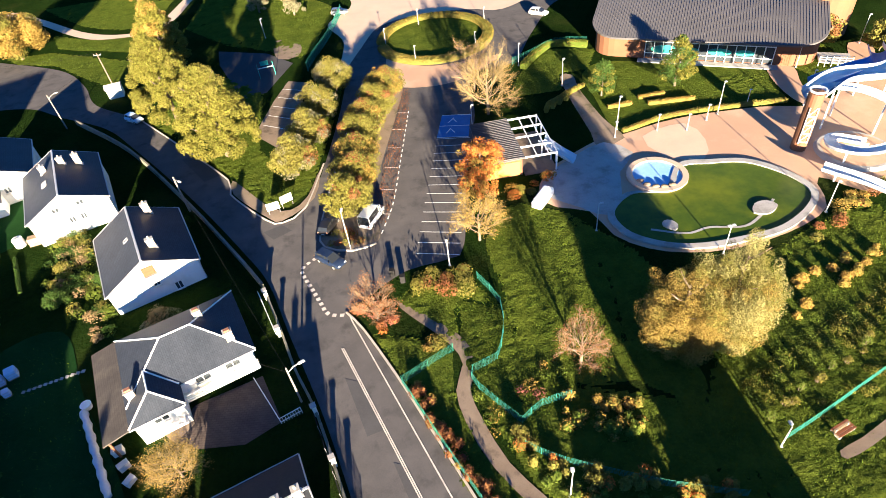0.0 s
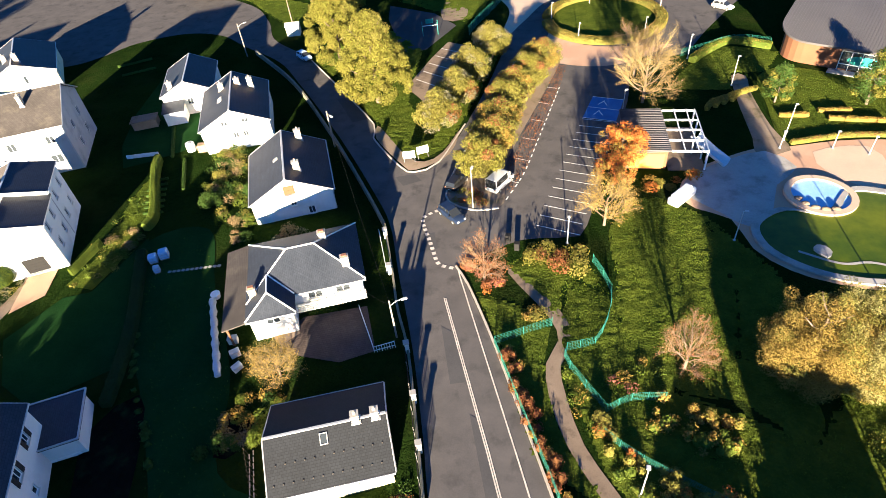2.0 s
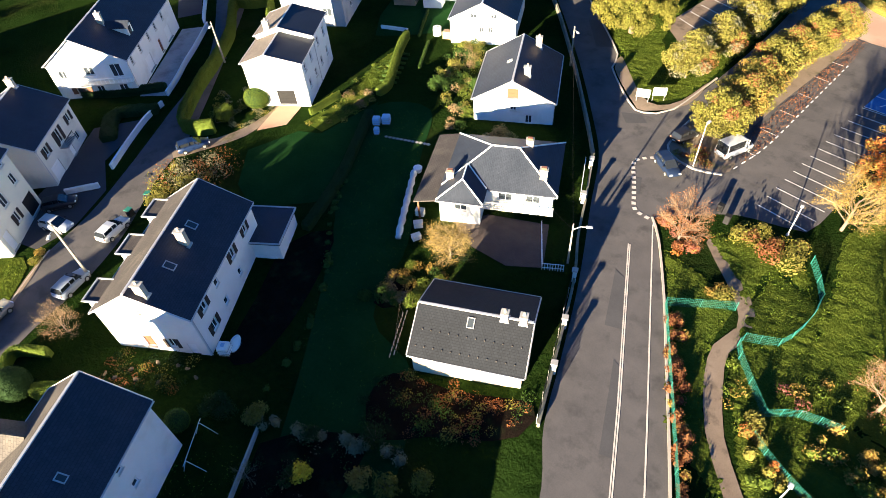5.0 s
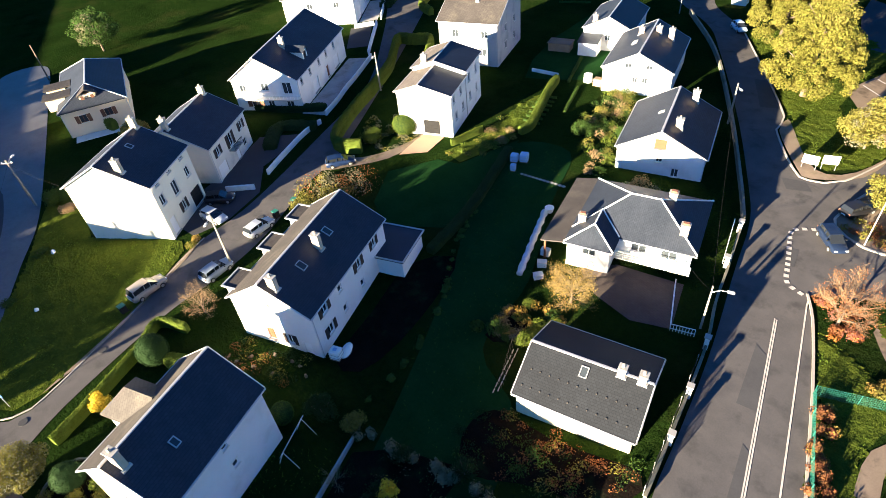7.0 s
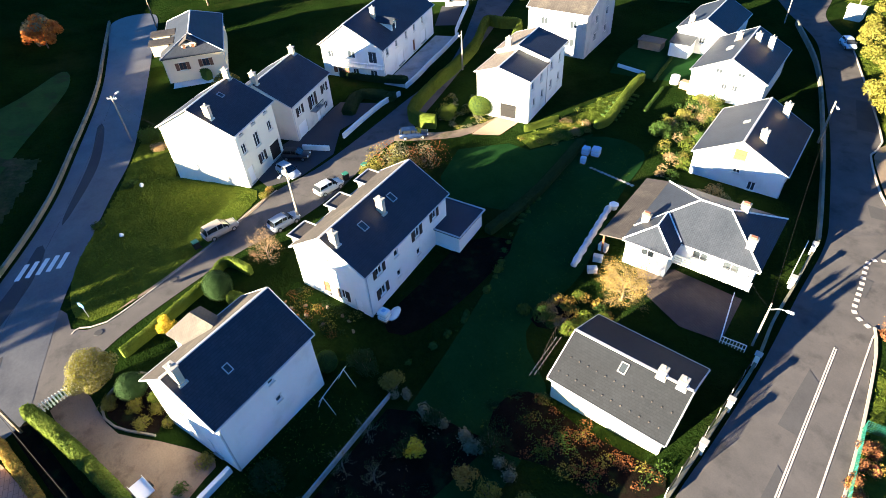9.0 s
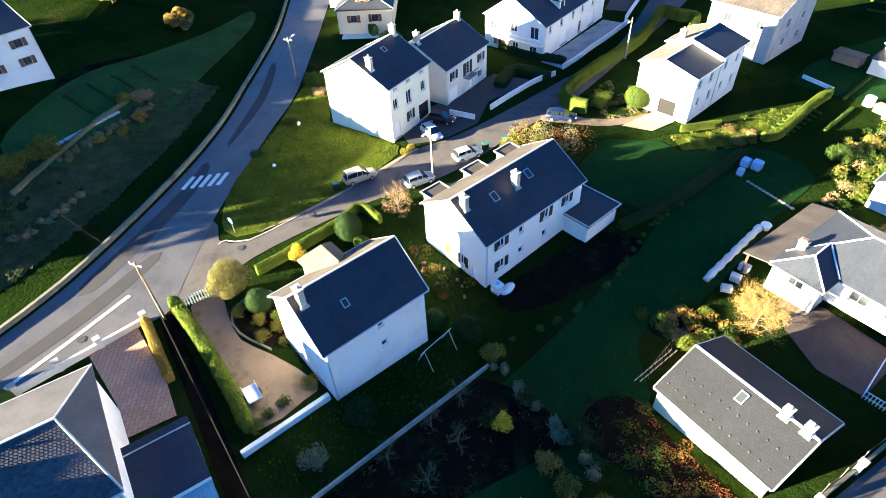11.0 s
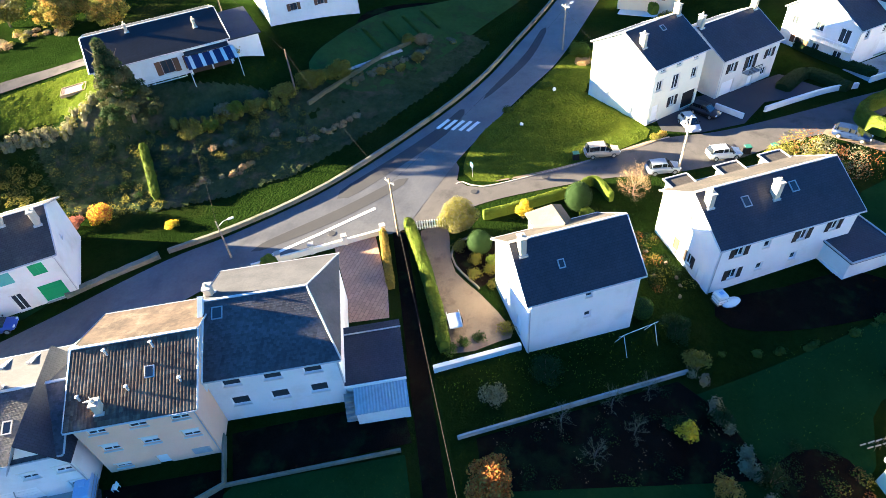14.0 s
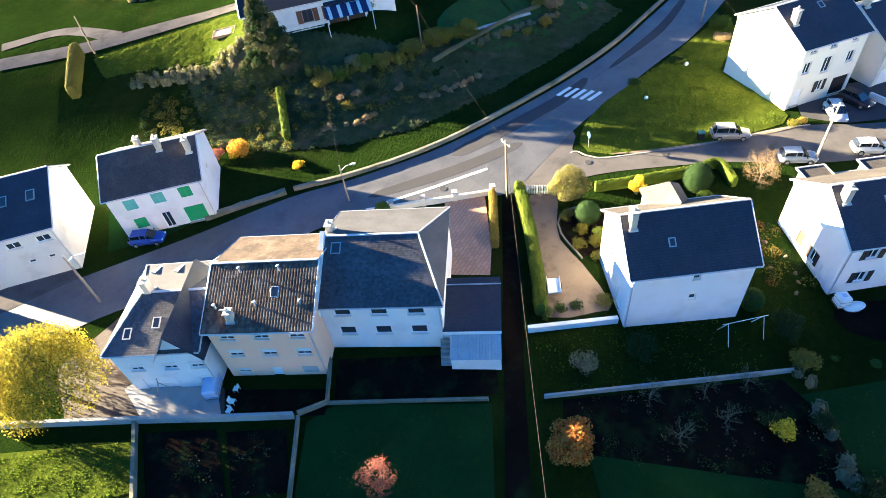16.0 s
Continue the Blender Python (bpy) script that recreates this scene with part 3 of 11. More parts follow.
def strip(name, line, width, height, mat, lift=0.0, rough=0.0, parent=None, smooth=True, step=1.5, follow=True):
    """A kerb, low wall or painted line: a rectangular section along a plan line that follows the land."""
    c = smooth_line(line, step) if smooth else np.array(line, float)
    a, b = offset_line(c, width / 2), offset_line(c, -width / 2)
    z = ground_z(c[:, 0], c[:, 1]) if follow else np.zeros(len(c))
    z = z + lift
    n = len(c)
    h = height + (np.random.rand(n) - 0.5) * rough
    verts = []
    for i in range(n):
        verts += [(*a[i], z[i] - 0.3), (*a[i], z[i] + h[i]), (*b[i], z[i] + h[i]), (*b[i], z[i] - 0.3)]
    faces = []
    for i in range(n - 1):
        k = 4 * i
        faces += [(k, k + 4, k + 5, k + 1), (k + 1, k + 5, k + 6, k + 2), (k + 2, k + 6, k + 7, k + 3)]
    faces += [(0, 1, 2, 3), (4 * n - 1, 4 * n - 2, 4 * n - 3, 4 * n - 4)]
    return mesh_object(name, verts, faces, mat, parent)


def paint(name, line, width, mat, lift=0.05, parent=None, smooth=False):
    c = smooth_line(line, 2.0) if smooth else np.array(line, float)
    a, b = offset_line(c, width / 2), offset_line(c, -width / 2)
    n = len(c)
    z = ground_z(c[:, 0], c[:, 1]) + lift
    verts = [(*a[i], z[i]) for i in range(n)] + [(*b[i], z[i]) for i in range(n)]
    return mesh_object(name, verts, [(i, n + i, n + i + 1, i + 1) for i in range(n - 1)], mat, parent)

# ---- ground, roads and pavements ----


def spaced(lo, hi, far, step):
    """Even steps from lo to hi, growing ones beyond, to far on both sides."""
    mid = list(np.arange(lo, hi + 0.1, step))
    out, s, v = [], step, hi
    while v < far:
        s *= 1.35
        v += s
        out.append(v)
    back, s, v = [], step, lo
    while v > -far:
        s *= 1.35
        v -= s
        back.append(v)
    return np.array(back[::-1] + mid + out)


gx, gy = spaced(-135, 75, 2600, 1.7), spaced(-115, 165, 2600, 1.7)
GX, GY = np.meshgrid(gx, gy)
GZ = ground_z(GX, GY)
w, h = len(gx), len(gy)
index = np.arange(w * h).reshape(h, w)
quads = np.stack([index[:-1, :-1], index[:-1, 1:], index[1:, 1:], index[1:, :-1]], -1).reshape(-1, 4)
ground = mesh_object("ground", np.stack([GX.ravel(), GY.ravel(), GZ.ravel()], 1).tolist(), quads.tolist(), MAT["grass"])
tagged(ground, "rough green grass land, coloured dark as in shade, with worn and mossy patches", "ground", kind="structure")

main_road = patch("main_road", [(-2.2, 23.5), (3, 14), (12, -6), (-1, -12), (-6, 10), (-10.3, 18), (-12.8, 24.2), (-16.6, 33.1), (-21.8, 43.7), (-25.7, 51.8), (-30.2, 58), (-41.8, 72), (-57.2, 88.8), (-66.1, 97.5),
                              (-77.6, 104), (-87, 109.5), (-97, 110), (-106, 104), (-110, 96), (-115, 91), (-131.7, 84), (-136, 78), (-146, 69), (-175, 66), (-215, 90), (-215, 128), (-165, 140), (-135, 148), (-109.6, 137.4), (-89.6, 128), (-79.5, 118), (-72.5, 108), (-60.1, 99.5), (-48.6, 88), (-37.0, 76), (-35.6, 72), (-28.9, 64.9),
                              (-26.2, 63.8), (-23.3, 67), (-22.0, 78), (-21.4, 100), (-22.5, 130), (-24, 150), (-30, 175), (0, 175), (30, 150), (22, 133), (16, 119), (11, 107), (3, 104), (2.3, 88), (0.2, 72), (-1.2, 56),
                              (-3, 53.5), (-8.5, 52.0), (-13, 48.2), (-15.2, 46.0), (-13.4, 43.3), (-9.4, 36.7), (-5.9, 30.3)],
                  MAT["asphalt"], 0.03, "grey asphalt village street with junction and car park", "road", step=1.5)
mid_street = patch("mid_street", [(-54.3, -26.4), (-50.4, -25.0), (-49.6, -21.5), (-53.3, -16.0), (-56.8, -11.0), (-62.4, -4.4), (-65.3, -0.4), (-68.9, 7.2), (-79.9, 22.6), (-91, 36.5), (-112.2, 51.6), (-143, 72), (-140, 82), (-124, 78), (-122.9, 70.9), (-113.4, 61.7), (-98.3, 47.7),
                               (-85.8, 35.6), (-72.6, 22), (-67.3, 14), (-60.5, 5.8), (-56.6, -1.4), (-54.3, -7.9), (-48, -18.8), (-43.4, -24.2), (-39.5, -29.5), (-44, -33)],
                   MAT["asphalt"], 0.035, "grey asphalt side street between the houses", "road", step=1.5)
west_road = patch("west_road", [(-150, -21), (-130, -22), (-111, -23), (-90, -26), (-75.7, -28.5), (-62, -32.8), (-46, -39.7), (-35.5, -46.8), (-28.8, -52.6), (-18, -59.4), (-9, -65.5), (-1, -71), (14, -84), (22, -76), (4, -64), (-6, -58.5),
                               (-16, -51), (-25, -46.2), (-30, -42.5), (-37.5, -32.5), (-39.5, -28.5), (-45, -27.5), (-54.3, -26.2), (-62.1, -24.4), (-74.4, -21.2), (-84.5, -18.4), (-101.7, -16.2), (-128, -13.5), (-150, -12)],
                  MAT["asphalt_old"], 0.045, "worn bluish grey asphalt country road", "road", step=1.5)

# white lines of the main road, dashes of the junction
for s in (-0.1, 0.1):
    paint("edge_line", [(-15.3 + s, 40.8), (-6.6 + s, 23.6), (-1.0 + s, 12)], 0.12, MAT["paint_worn"], 0.06, main_road)
paint("lane_line", [(-14.9, 45.4), (-14.6, 44.6), (-4.0, 23.6), (1.5, 12.5)], 0.14, MAT["paint_worn"], 0.06, main_road)


def dash_row(line, n, size, width, mat, parent, lift=0.06):
    """Short painted dashes along a rounded line."""
    c = smooth_line(line, 0.2)
    d = np.r_[0, np.cumsum(np.linalg.norm(np.diff(c, axis=0), axis=1))]
    for s in np.linspace(0, d[-1] - size, n):
        p = [(np.interp(s + k, d, c[:, 0]), np.interp(s + k, d, c[:, 1])) for k in (0, size)]
        paint("dash", p, width, mat, lift, parent)


dash_row([(-18.8, 56.9), (-20.6, 55.6), (-21.8, 54.2), (-21.6, 53.0), (-20.1, 50.4), (-18.7, 47.9), (-17.8, 46.3), (-17.0, 45.75), (-15.6, 45.6)], 17, 0.5, 0.48, MAT["paint_worn"], main_road)
dash_row([(-12.0, 59.5), (-10.7, 66), (-10.0, 76), (-9.0, 92)], 22, 0.75, 0.16, MAT["paint_white"], main_road)
for i in range(15):      # bays beside the car park aisle
    a, b = np.array((-7.4, 55.0)) + i * np.array((0.24, 2.06)), np.array((-1.9, 54.0)) + i * np.array((0.23, 2.1))
    if i < 14:
        paint("bay_line", [a, b], 0.12, MAT["paint_white"], 0.06, main_road)
for i in range(6):
    a = np.array((-11.0, 63.5)) + i * np.array((0.32, 5.6))
    paint("bay_line", [a, a + np.array((-2.0, 0.35))], 0.12, MAT["paint_white"], 0.06, main_road)
patch("disabled_bay", [(-4.2, 82.2), (0.9, 81.6), (1.7, 88.6), (-3.2, 89.2)], MAT["bay_blue"], 0.055, closed_smooth=False, parent=main_road)
for a, b in (((-4.2, 82.2), (0.9, 81.6)), ((-3.7, 85.7), (1.3, 85.1)), ((-3.2, 89.2), (1.7, 88.6)), ((-2.6, 83.3), (-1.8, 84.8)), ((-1.2, 83.2), (-1.9, 84.6)), ((-2.2, 86.6), (-1.2, 88.0)), ((-0.8, 86.5), (-1.4, 87.9))):
    paint("bay_line", [a, b], 0.14, MAT["paint_white"], 0.07, main_road)
for ring in ([(-14.6, 36.8), (-12.9, 36.2), (-10.2, 30.6), (-11.8, 30.0)], [(-28.6, 62.2), (-26.8, 60.4), (-24.6, 62.0), (-26.2, 63.4)], [(-20.4, 47.6), (-18.4, 48.6), (-19.6, 51.4), (-21.6, 50.4)], [(-9.2, 27.2), (-8.0, 26.8), (-4.4, 19.2), (-5.6, 18.8)], [(-41, 76.2), (-38.8, 77.6), (-44.8, 85.0), (-47, 83.6)]):
    patch("road_patch", ring, MAT["asphalt_dark"], 0.045, closed_smooth=False, parent=main_road)
# zebra crossing on the west road
for i in range(5):
    a = np.array((-61.3, -31.2)) + i * np.array((-0.05, 1.08))
    paint("zebra_bar", [a, a + np.array((-2.7, 0.9))], 0.55, MAT["paint_white"], 0.065, west_road)
paint("side_line", [(-32.2, -41.4), (-37.2, -37.3), (-42.9, -32.9)], 0.42, MAT["paint_white"], 0.065, west_road)
# dark repair strips of the west road
patch("road_patch", [(-66, -28.6), (-60, -29.6), (-50, -33.8), (-44, -37), (-45, -38.6), (-54, -34.4), (-62, -31), (-67, -29.6)], MAT["patch"], 0.055, parent=west_road)
patch("road_patch", [(-48, -31.2), (-40, -36.2), (-33, -42.6), (-34, -43.2), (-42, -37), (-49, -32.2)], MAT["patch"], 0.055, parent=west_road)
patch("road_patch", [(-96, -22.3), (-84, -23), (-72, -26.3), (-72, -27), (-86, -24.2), (-97, -23.3)], MAT["patch"], 0.055, parent=west_road)


def manhole(x, y, parent, r=0.45):
    """A round cover with its rim."""
    bm = bmesh.new()
    bmesh.ops.create_cone(bm, cap_ends=True, segments=16, radius1=r, radius2=r - 0.03, depth=0.04, matrix=Matrix.Translation((x, y, gz(x, y) + 0.06)))
    return part("manhole_cover", bm, MAT["patch"], parent)


for x, y in ((-53.3, -14.6), (-64.6, 6.7), (-68.8, 13.5), (-78.5, 25.8), (-48.5, -22.3), (-88, 37.5), (-37.5, -36.0)):
    ob = manhole(x, y, None)
    tagged(ob, "round grey manhole cover in the asphalt", "manhole", "manhole covers")

# kerbs and pavements
KERB = MAT["kerb"]


def kerb(line, width=0.22, height=0.14, mat=KERB, name="kerb"):
    return tagged(strip(name, line, width, height, mat), "pale concrete kerb along the road", "kerb", kind="structure")


kerb([(-15.4, 46.0), (-13.3, 43.4), (-9.3, 36.8), (-5.8, 30.4), (-2.1, 23.6), (3, 14)])
kerb([(-22.2, 78), (-23.4, 67), (-26.2, 63.9), (-28.9, 65.0), (-35.7, 72), (-37.1, 76), (-48.7, 88.1), (-60.2, 99.6)])
kerb([(-49.6, -24.9), (-50.2, -24.2), (-49.8, -21.5), (-53.5, -15.8), (-57.0, -10.9), (-62.6, -4.3), (-65.3, -0.6)], 0.15, 0.08)
patch("pavement_corner", [(-26.2, 64.3), (-28.6, 65.3), (-35.2, 71.9), (-36.3, 75.6), (-34.2, 73.6), (-28.6, 67.6), (-25.5, 66.6), (-23.5, 69.5), (-22.6, 76), (-22.4, 69)], MAT["dirt"], 0.12, "pinkish paved corner of the junction", "pavement")
patch("verge_strip", [(-51.0, -20.6), (-54.6, -14.8), (-58.2, -9.8), (-63.5, -3.5), (-64.7, -1.6), (-62.6, -3.6), (-57.2, -10.3), (-53.7, -15.2)], MAT["dirt"], 0.08, "worn dirt edge of the grass verge", "verge")
west_wall = strip("roadside_wall", [(-150, -21.8), (-130, -22.8), (-111, -23.8), (-90, -26.8), (-75.7, -29.3), (-62, -33.6), (-46, -40.5), (-36, -47.4), (-30.2, -53.0)], 0.4, 0.55, MAT["mossy"], rough=0.06)
tagged(west_wall, "low weathered stone wall along the country road", "wall", kind="structure")

# planted islands of the car park
patch("planting_island", [(-19.3, 58.0), (-20.3, 61.5), (-20.0, 71.6), (-19.0, 88), (-17.8, 106), (-12.6, 107.6), (-10.2, 102.5), (-11.2, 90), (-12.9, 76), (-13.6, 66), (-12.2, 60.2), (-12.6, 57.7), (-15.6, 56.8)], MAT["dirt"], 0.16, "leaf-strewn planting bed between the car park aisles", "planting bed")
kerb([(-12.6, 57.6), (-15.7, 56.6), (-19.4, 57.8), (-20.5, 61.5), (-20.2, 71.6), (-19.2, 88), (-18, 106)], 0.25, 0.2)
patch("pale_path", [(-33.5, 109.4), (-29.0, 107.8), (-29.4, 96.0), (-29.9, 83.2), (-35.9, 89.3), (-34.8, 101.4)], MAT["gravel"], 0.06, "brownish worn parking strip beside the trees", "pavement", closed_smooth=False)
for k in range(5):
    paint("bay_line", [(-35.0 + 0.25 * k, 92.5 + 3.4 * k), (-30.2 + 0.2 * k, 90.0 + 3.6 * k)], 0.12, MAT["paint_white"], 0.075, main_road)
# The darker asphalt colour stands in for shade on the court.
patch("sports_court", [(-53, 129), (-50.6, 121), (-41.5, 103.6), (-37.0, 105.4), (-34.0, 118.0), (-40.8, 124.6)], MAT["patch"], 0.06, "asphalt ball court, shade in its dark colour", "court", closed_smooth=False)

patch("drive", [(-23.3, 108), (-20.0, 121), (-16.5, 133), (-8, 137.5), (4, 137.8), (12, 135.5), (24, 146), (30, 152), (0, 176), (-30, 176), (-24.5, 150), (-29, 138), (-24, 126)], MAT["plaza_pale"], 0.055, "pale sandy paved drive behind the roundabout", "drive")
patch("far_path", [(-128, 176.4), (-120.6, 171.9), (-110.7, 164.4), (-96.2, 153.0), (-86.0, 148.0), (-78.4, 148.2), (-75.2, 155.0), (-74.4, 166.5), (-74.0, 176), (-71.2, 176), (-71.4, 166.5), (-71.6, 154.0), (-75.6, 144.2), (-84.5, 143.8), (-96.2, 149.6), (-110.7, 161.2), (-120.6, 168.7), (-129, 173)], MAT["plaza_pale"], 0.05, "pale gravel path through the far gardens", "path")
# These sheets carry sunlight in their brighter grass colour.
patch("far_meadow", [(-100.1, 149.6), (-88, 145.4), (-76.8, 144.0), (-72.4, 134.1), (-84, 137.5), (-95.3, 141.6)], MAT["sunlit_grass"], 0.06, "sunlit grass strip beside the far path", "lawn")
patch("far_lawn", [(-103, 173), (-94, 176), (-84, 165), (-82.5, 152.5), (-94.4, 155.5)], MAT["sunlit_grass"], 0.06, "sunlit lawn in the far gardens", "lawn")
patch("court_lawn", [(-51, 139), (-42, 130), (-31, 133), (-29.5, 150), (-44, 161)], MAT["sunlit_grass"], 0.05, "sunlit lawn behind the ball court", "lawn")
patch("court_edge", [(-40.5, 131.4), (-34.3, 128.5), (-33.4, 121.5), (-37.8, 121.0)], MAT["gravel"], 0.07, "worn sandy patch beside the court", "path")
# roundabout
round_ring = [(-3.9 + 11.2 * math.cos(a), 123.0 + 11.8 * math.sin(a)) for a in np.linspace(0, 2 * math.pi, 24, endpoint=False)]
patch("roundabout_lawn", round_ring, MAT["sunlit_grass"], 0.2, "round mown lawn of the roundabout", "lawn")
patch("roundabout_pavement", [(-12.2, 103.0), (-6, 100.5), (0, 101.6), (3.4, 104.5), (9.6, 111), (6, 110.6), (-3.9, 109.2), (-11, 112), (-14, 115)], MAT["plaza"], 0.06, "reddish paved rim of the roundabout", "pavement")

patch("house_terrace", [(-68.3, 33.7), (-69.0, 38.2), (-66.2, 37.6), (-63.6, 31.9), (-65.8, 28.4)], MAT["plaza"], 0.075, "sunlit reddish terrace in front of the gable", "terrace", closed_smooth=False)
patch("pool_garden", [(24.2, 79), (33.4, 82.2), (46.4, 83), (51.6, 82.8), (51, 88), (52, 94), (40, 98.5), (28, 103), (22.6, 99), (22.8, 90)], MAT["sunlit_grass"], 0.045, "mown lawn of the pool garden", "lawn")
# pool grounds
patch("plaza", [(9.5, 64.5), (11.3, 69.5), (15, 73), (20.0, 76.5), (24, 77.5), (33.4, 80.6), (46.6, 81.5), (55, 80.5), (64, 86), (74, 86), (72, 60), (52.5, 57.8), (46, 62.5), (44, 56.5), (37.7, 52.6), (30.2, 50.6), (25, 50.7), (20.8, 52), (17.4, 55.0), (15.5, 60), (11.5, 61.5)], MAT["plaza"], 0.04, "salmon pink paved pool deck", "pavement")
patch("pale_paving", [(27, 76.5), (28.5, 71), (33.5, 69), (35.5, 74), (34.0, 79)], MAT["plaza_pale"], 0.055, "pale patch of the pool deck paving", "pavement")
patch("grey_deck", [(10.0, 65.0), (12, 69.5), (16, 73), (21, 76), (24.5, 72.5), (21.5, 68), (20.5, 63), (17.8, 58.8), (14.5, 61)], MAT["concrete"], 0.055, "grey concrete deck beside the pool", "pavement")
patch("garden_path", [(24.4, 76.6), (22.6, 83), (21.0, 93), (20.8, 99), (18.6, 99), (18.7, 91), (19.8, 79), (20.0, 75)], MAT["dirt"], 0.05, "pale path through the garden", "path")
patch("entrance_path", [(53, 81), (52, 88), (53.5, 95), (57.3, 93.6), (55.5, 86), (57.5, 81.5)], MAT["plaza"], 0.05, "paved path to the pool hall door", "path")
patch("east_path", [(56, 81), (61, 83), (66, 92), (70, 100), (73, 98), (68, 88), (63, 80)], MAT["plaza"], 0.05, "paved path beside the slides", "path")
patch("footpath", [(-8.4, 47.0), (-4.2, 43.1), (-1.6, 39.8), (-0.9, 37.0), (-1.8, 34.3), (-0.8, 30.8), (1.2, 26.4), (4.2, 22.8), (9, 17), (7.8, 16.4), (3.0, 22.0), (-0.2, 26.0), (-2.4, 30.6), (-3.2, 34.3), (-2.4, 37.4), (-3.4, 39.8), (-5.6, 42.3), (-9.2, 46)], MAT["gravel"], 0.05, "pale trodden footpath through the grass", "path")
patch("right_path", [(28.5, 19.5), (33, 22.5), (40, 27), (40.4, 25.6), (34, 21), (29, 17.6)], MAT["gravel"], 0.05, "pale trodden footpath", "path")

# ---- houses ----
O = 0.3            # roof overhang
TH = 0.18          # roof thickness


def facade(bm, at, width, z0, z1, holes, deep=0.28):
    """A wall with thickness and openings. at(s, d, z): the place s along the wall, d behind its face."""
    ss = sorted({0.0, width, *[s for h in holes for s in (h[0], h[1])]})
    zs = sorted({z0, z1, *[z for h in holes for z in (h[2], h[3])]})

    def quad(*p):
        bm.faces.new([bm.verts.new(at(*q)) for q in p])

    for a, b in zip(ss, ss[1:]):
        for c, d in zip(zs, zs[1:]):
            ms, mz = (a + b) / 2, (c + d) / 2
            if any(h[0] < ms < h[1] and h[2] < mz < h[3] for h in holes):
                continue
            for e in (0, deep):
                quad((a, e, c), (b, e, c), (b, e, d), (a, e, d))
    for a, b, c, d in holes:
        for p, q in (((a, c), (b, c)), ((b, c), (b, d)), ((b, d), (a, d)), ((a, d), (a, c))):
            quad((p[0], 0, p[1]), (q[0], 0, q[1]), (q[0], deep, q[1]), (p[0], deep, p[1]))


def sheet(name, at, rect, d0, d1, mat, parent, label=""):
    """A board of the rectangle s0, s1, z0, z1, from d0 to d1 behind the wall's face."""
    s0, s1, z0, z1 = rect
    bm = bmesh.new()
    vs = [bm.verts.new(at(*q)) for q in ((s0, d0, z0), (s1, d0, z0), (s1, d0, z1), (s0, d0, z1), (s0, d1, z0), (s1, d1, z0), (s1, d1, z1), (s0, d1, z1))]
    for q in ((0, 1, 2, 3), (7, 6, 5, 4), (4, 5, 1, 0), (5, 6, 2, 1), (6, 7, 3, 2), (7, 4, 0, 3)):
        bm.faces.new([vs[i] for i in q])
    return part(name, bm, mat, parent, label)


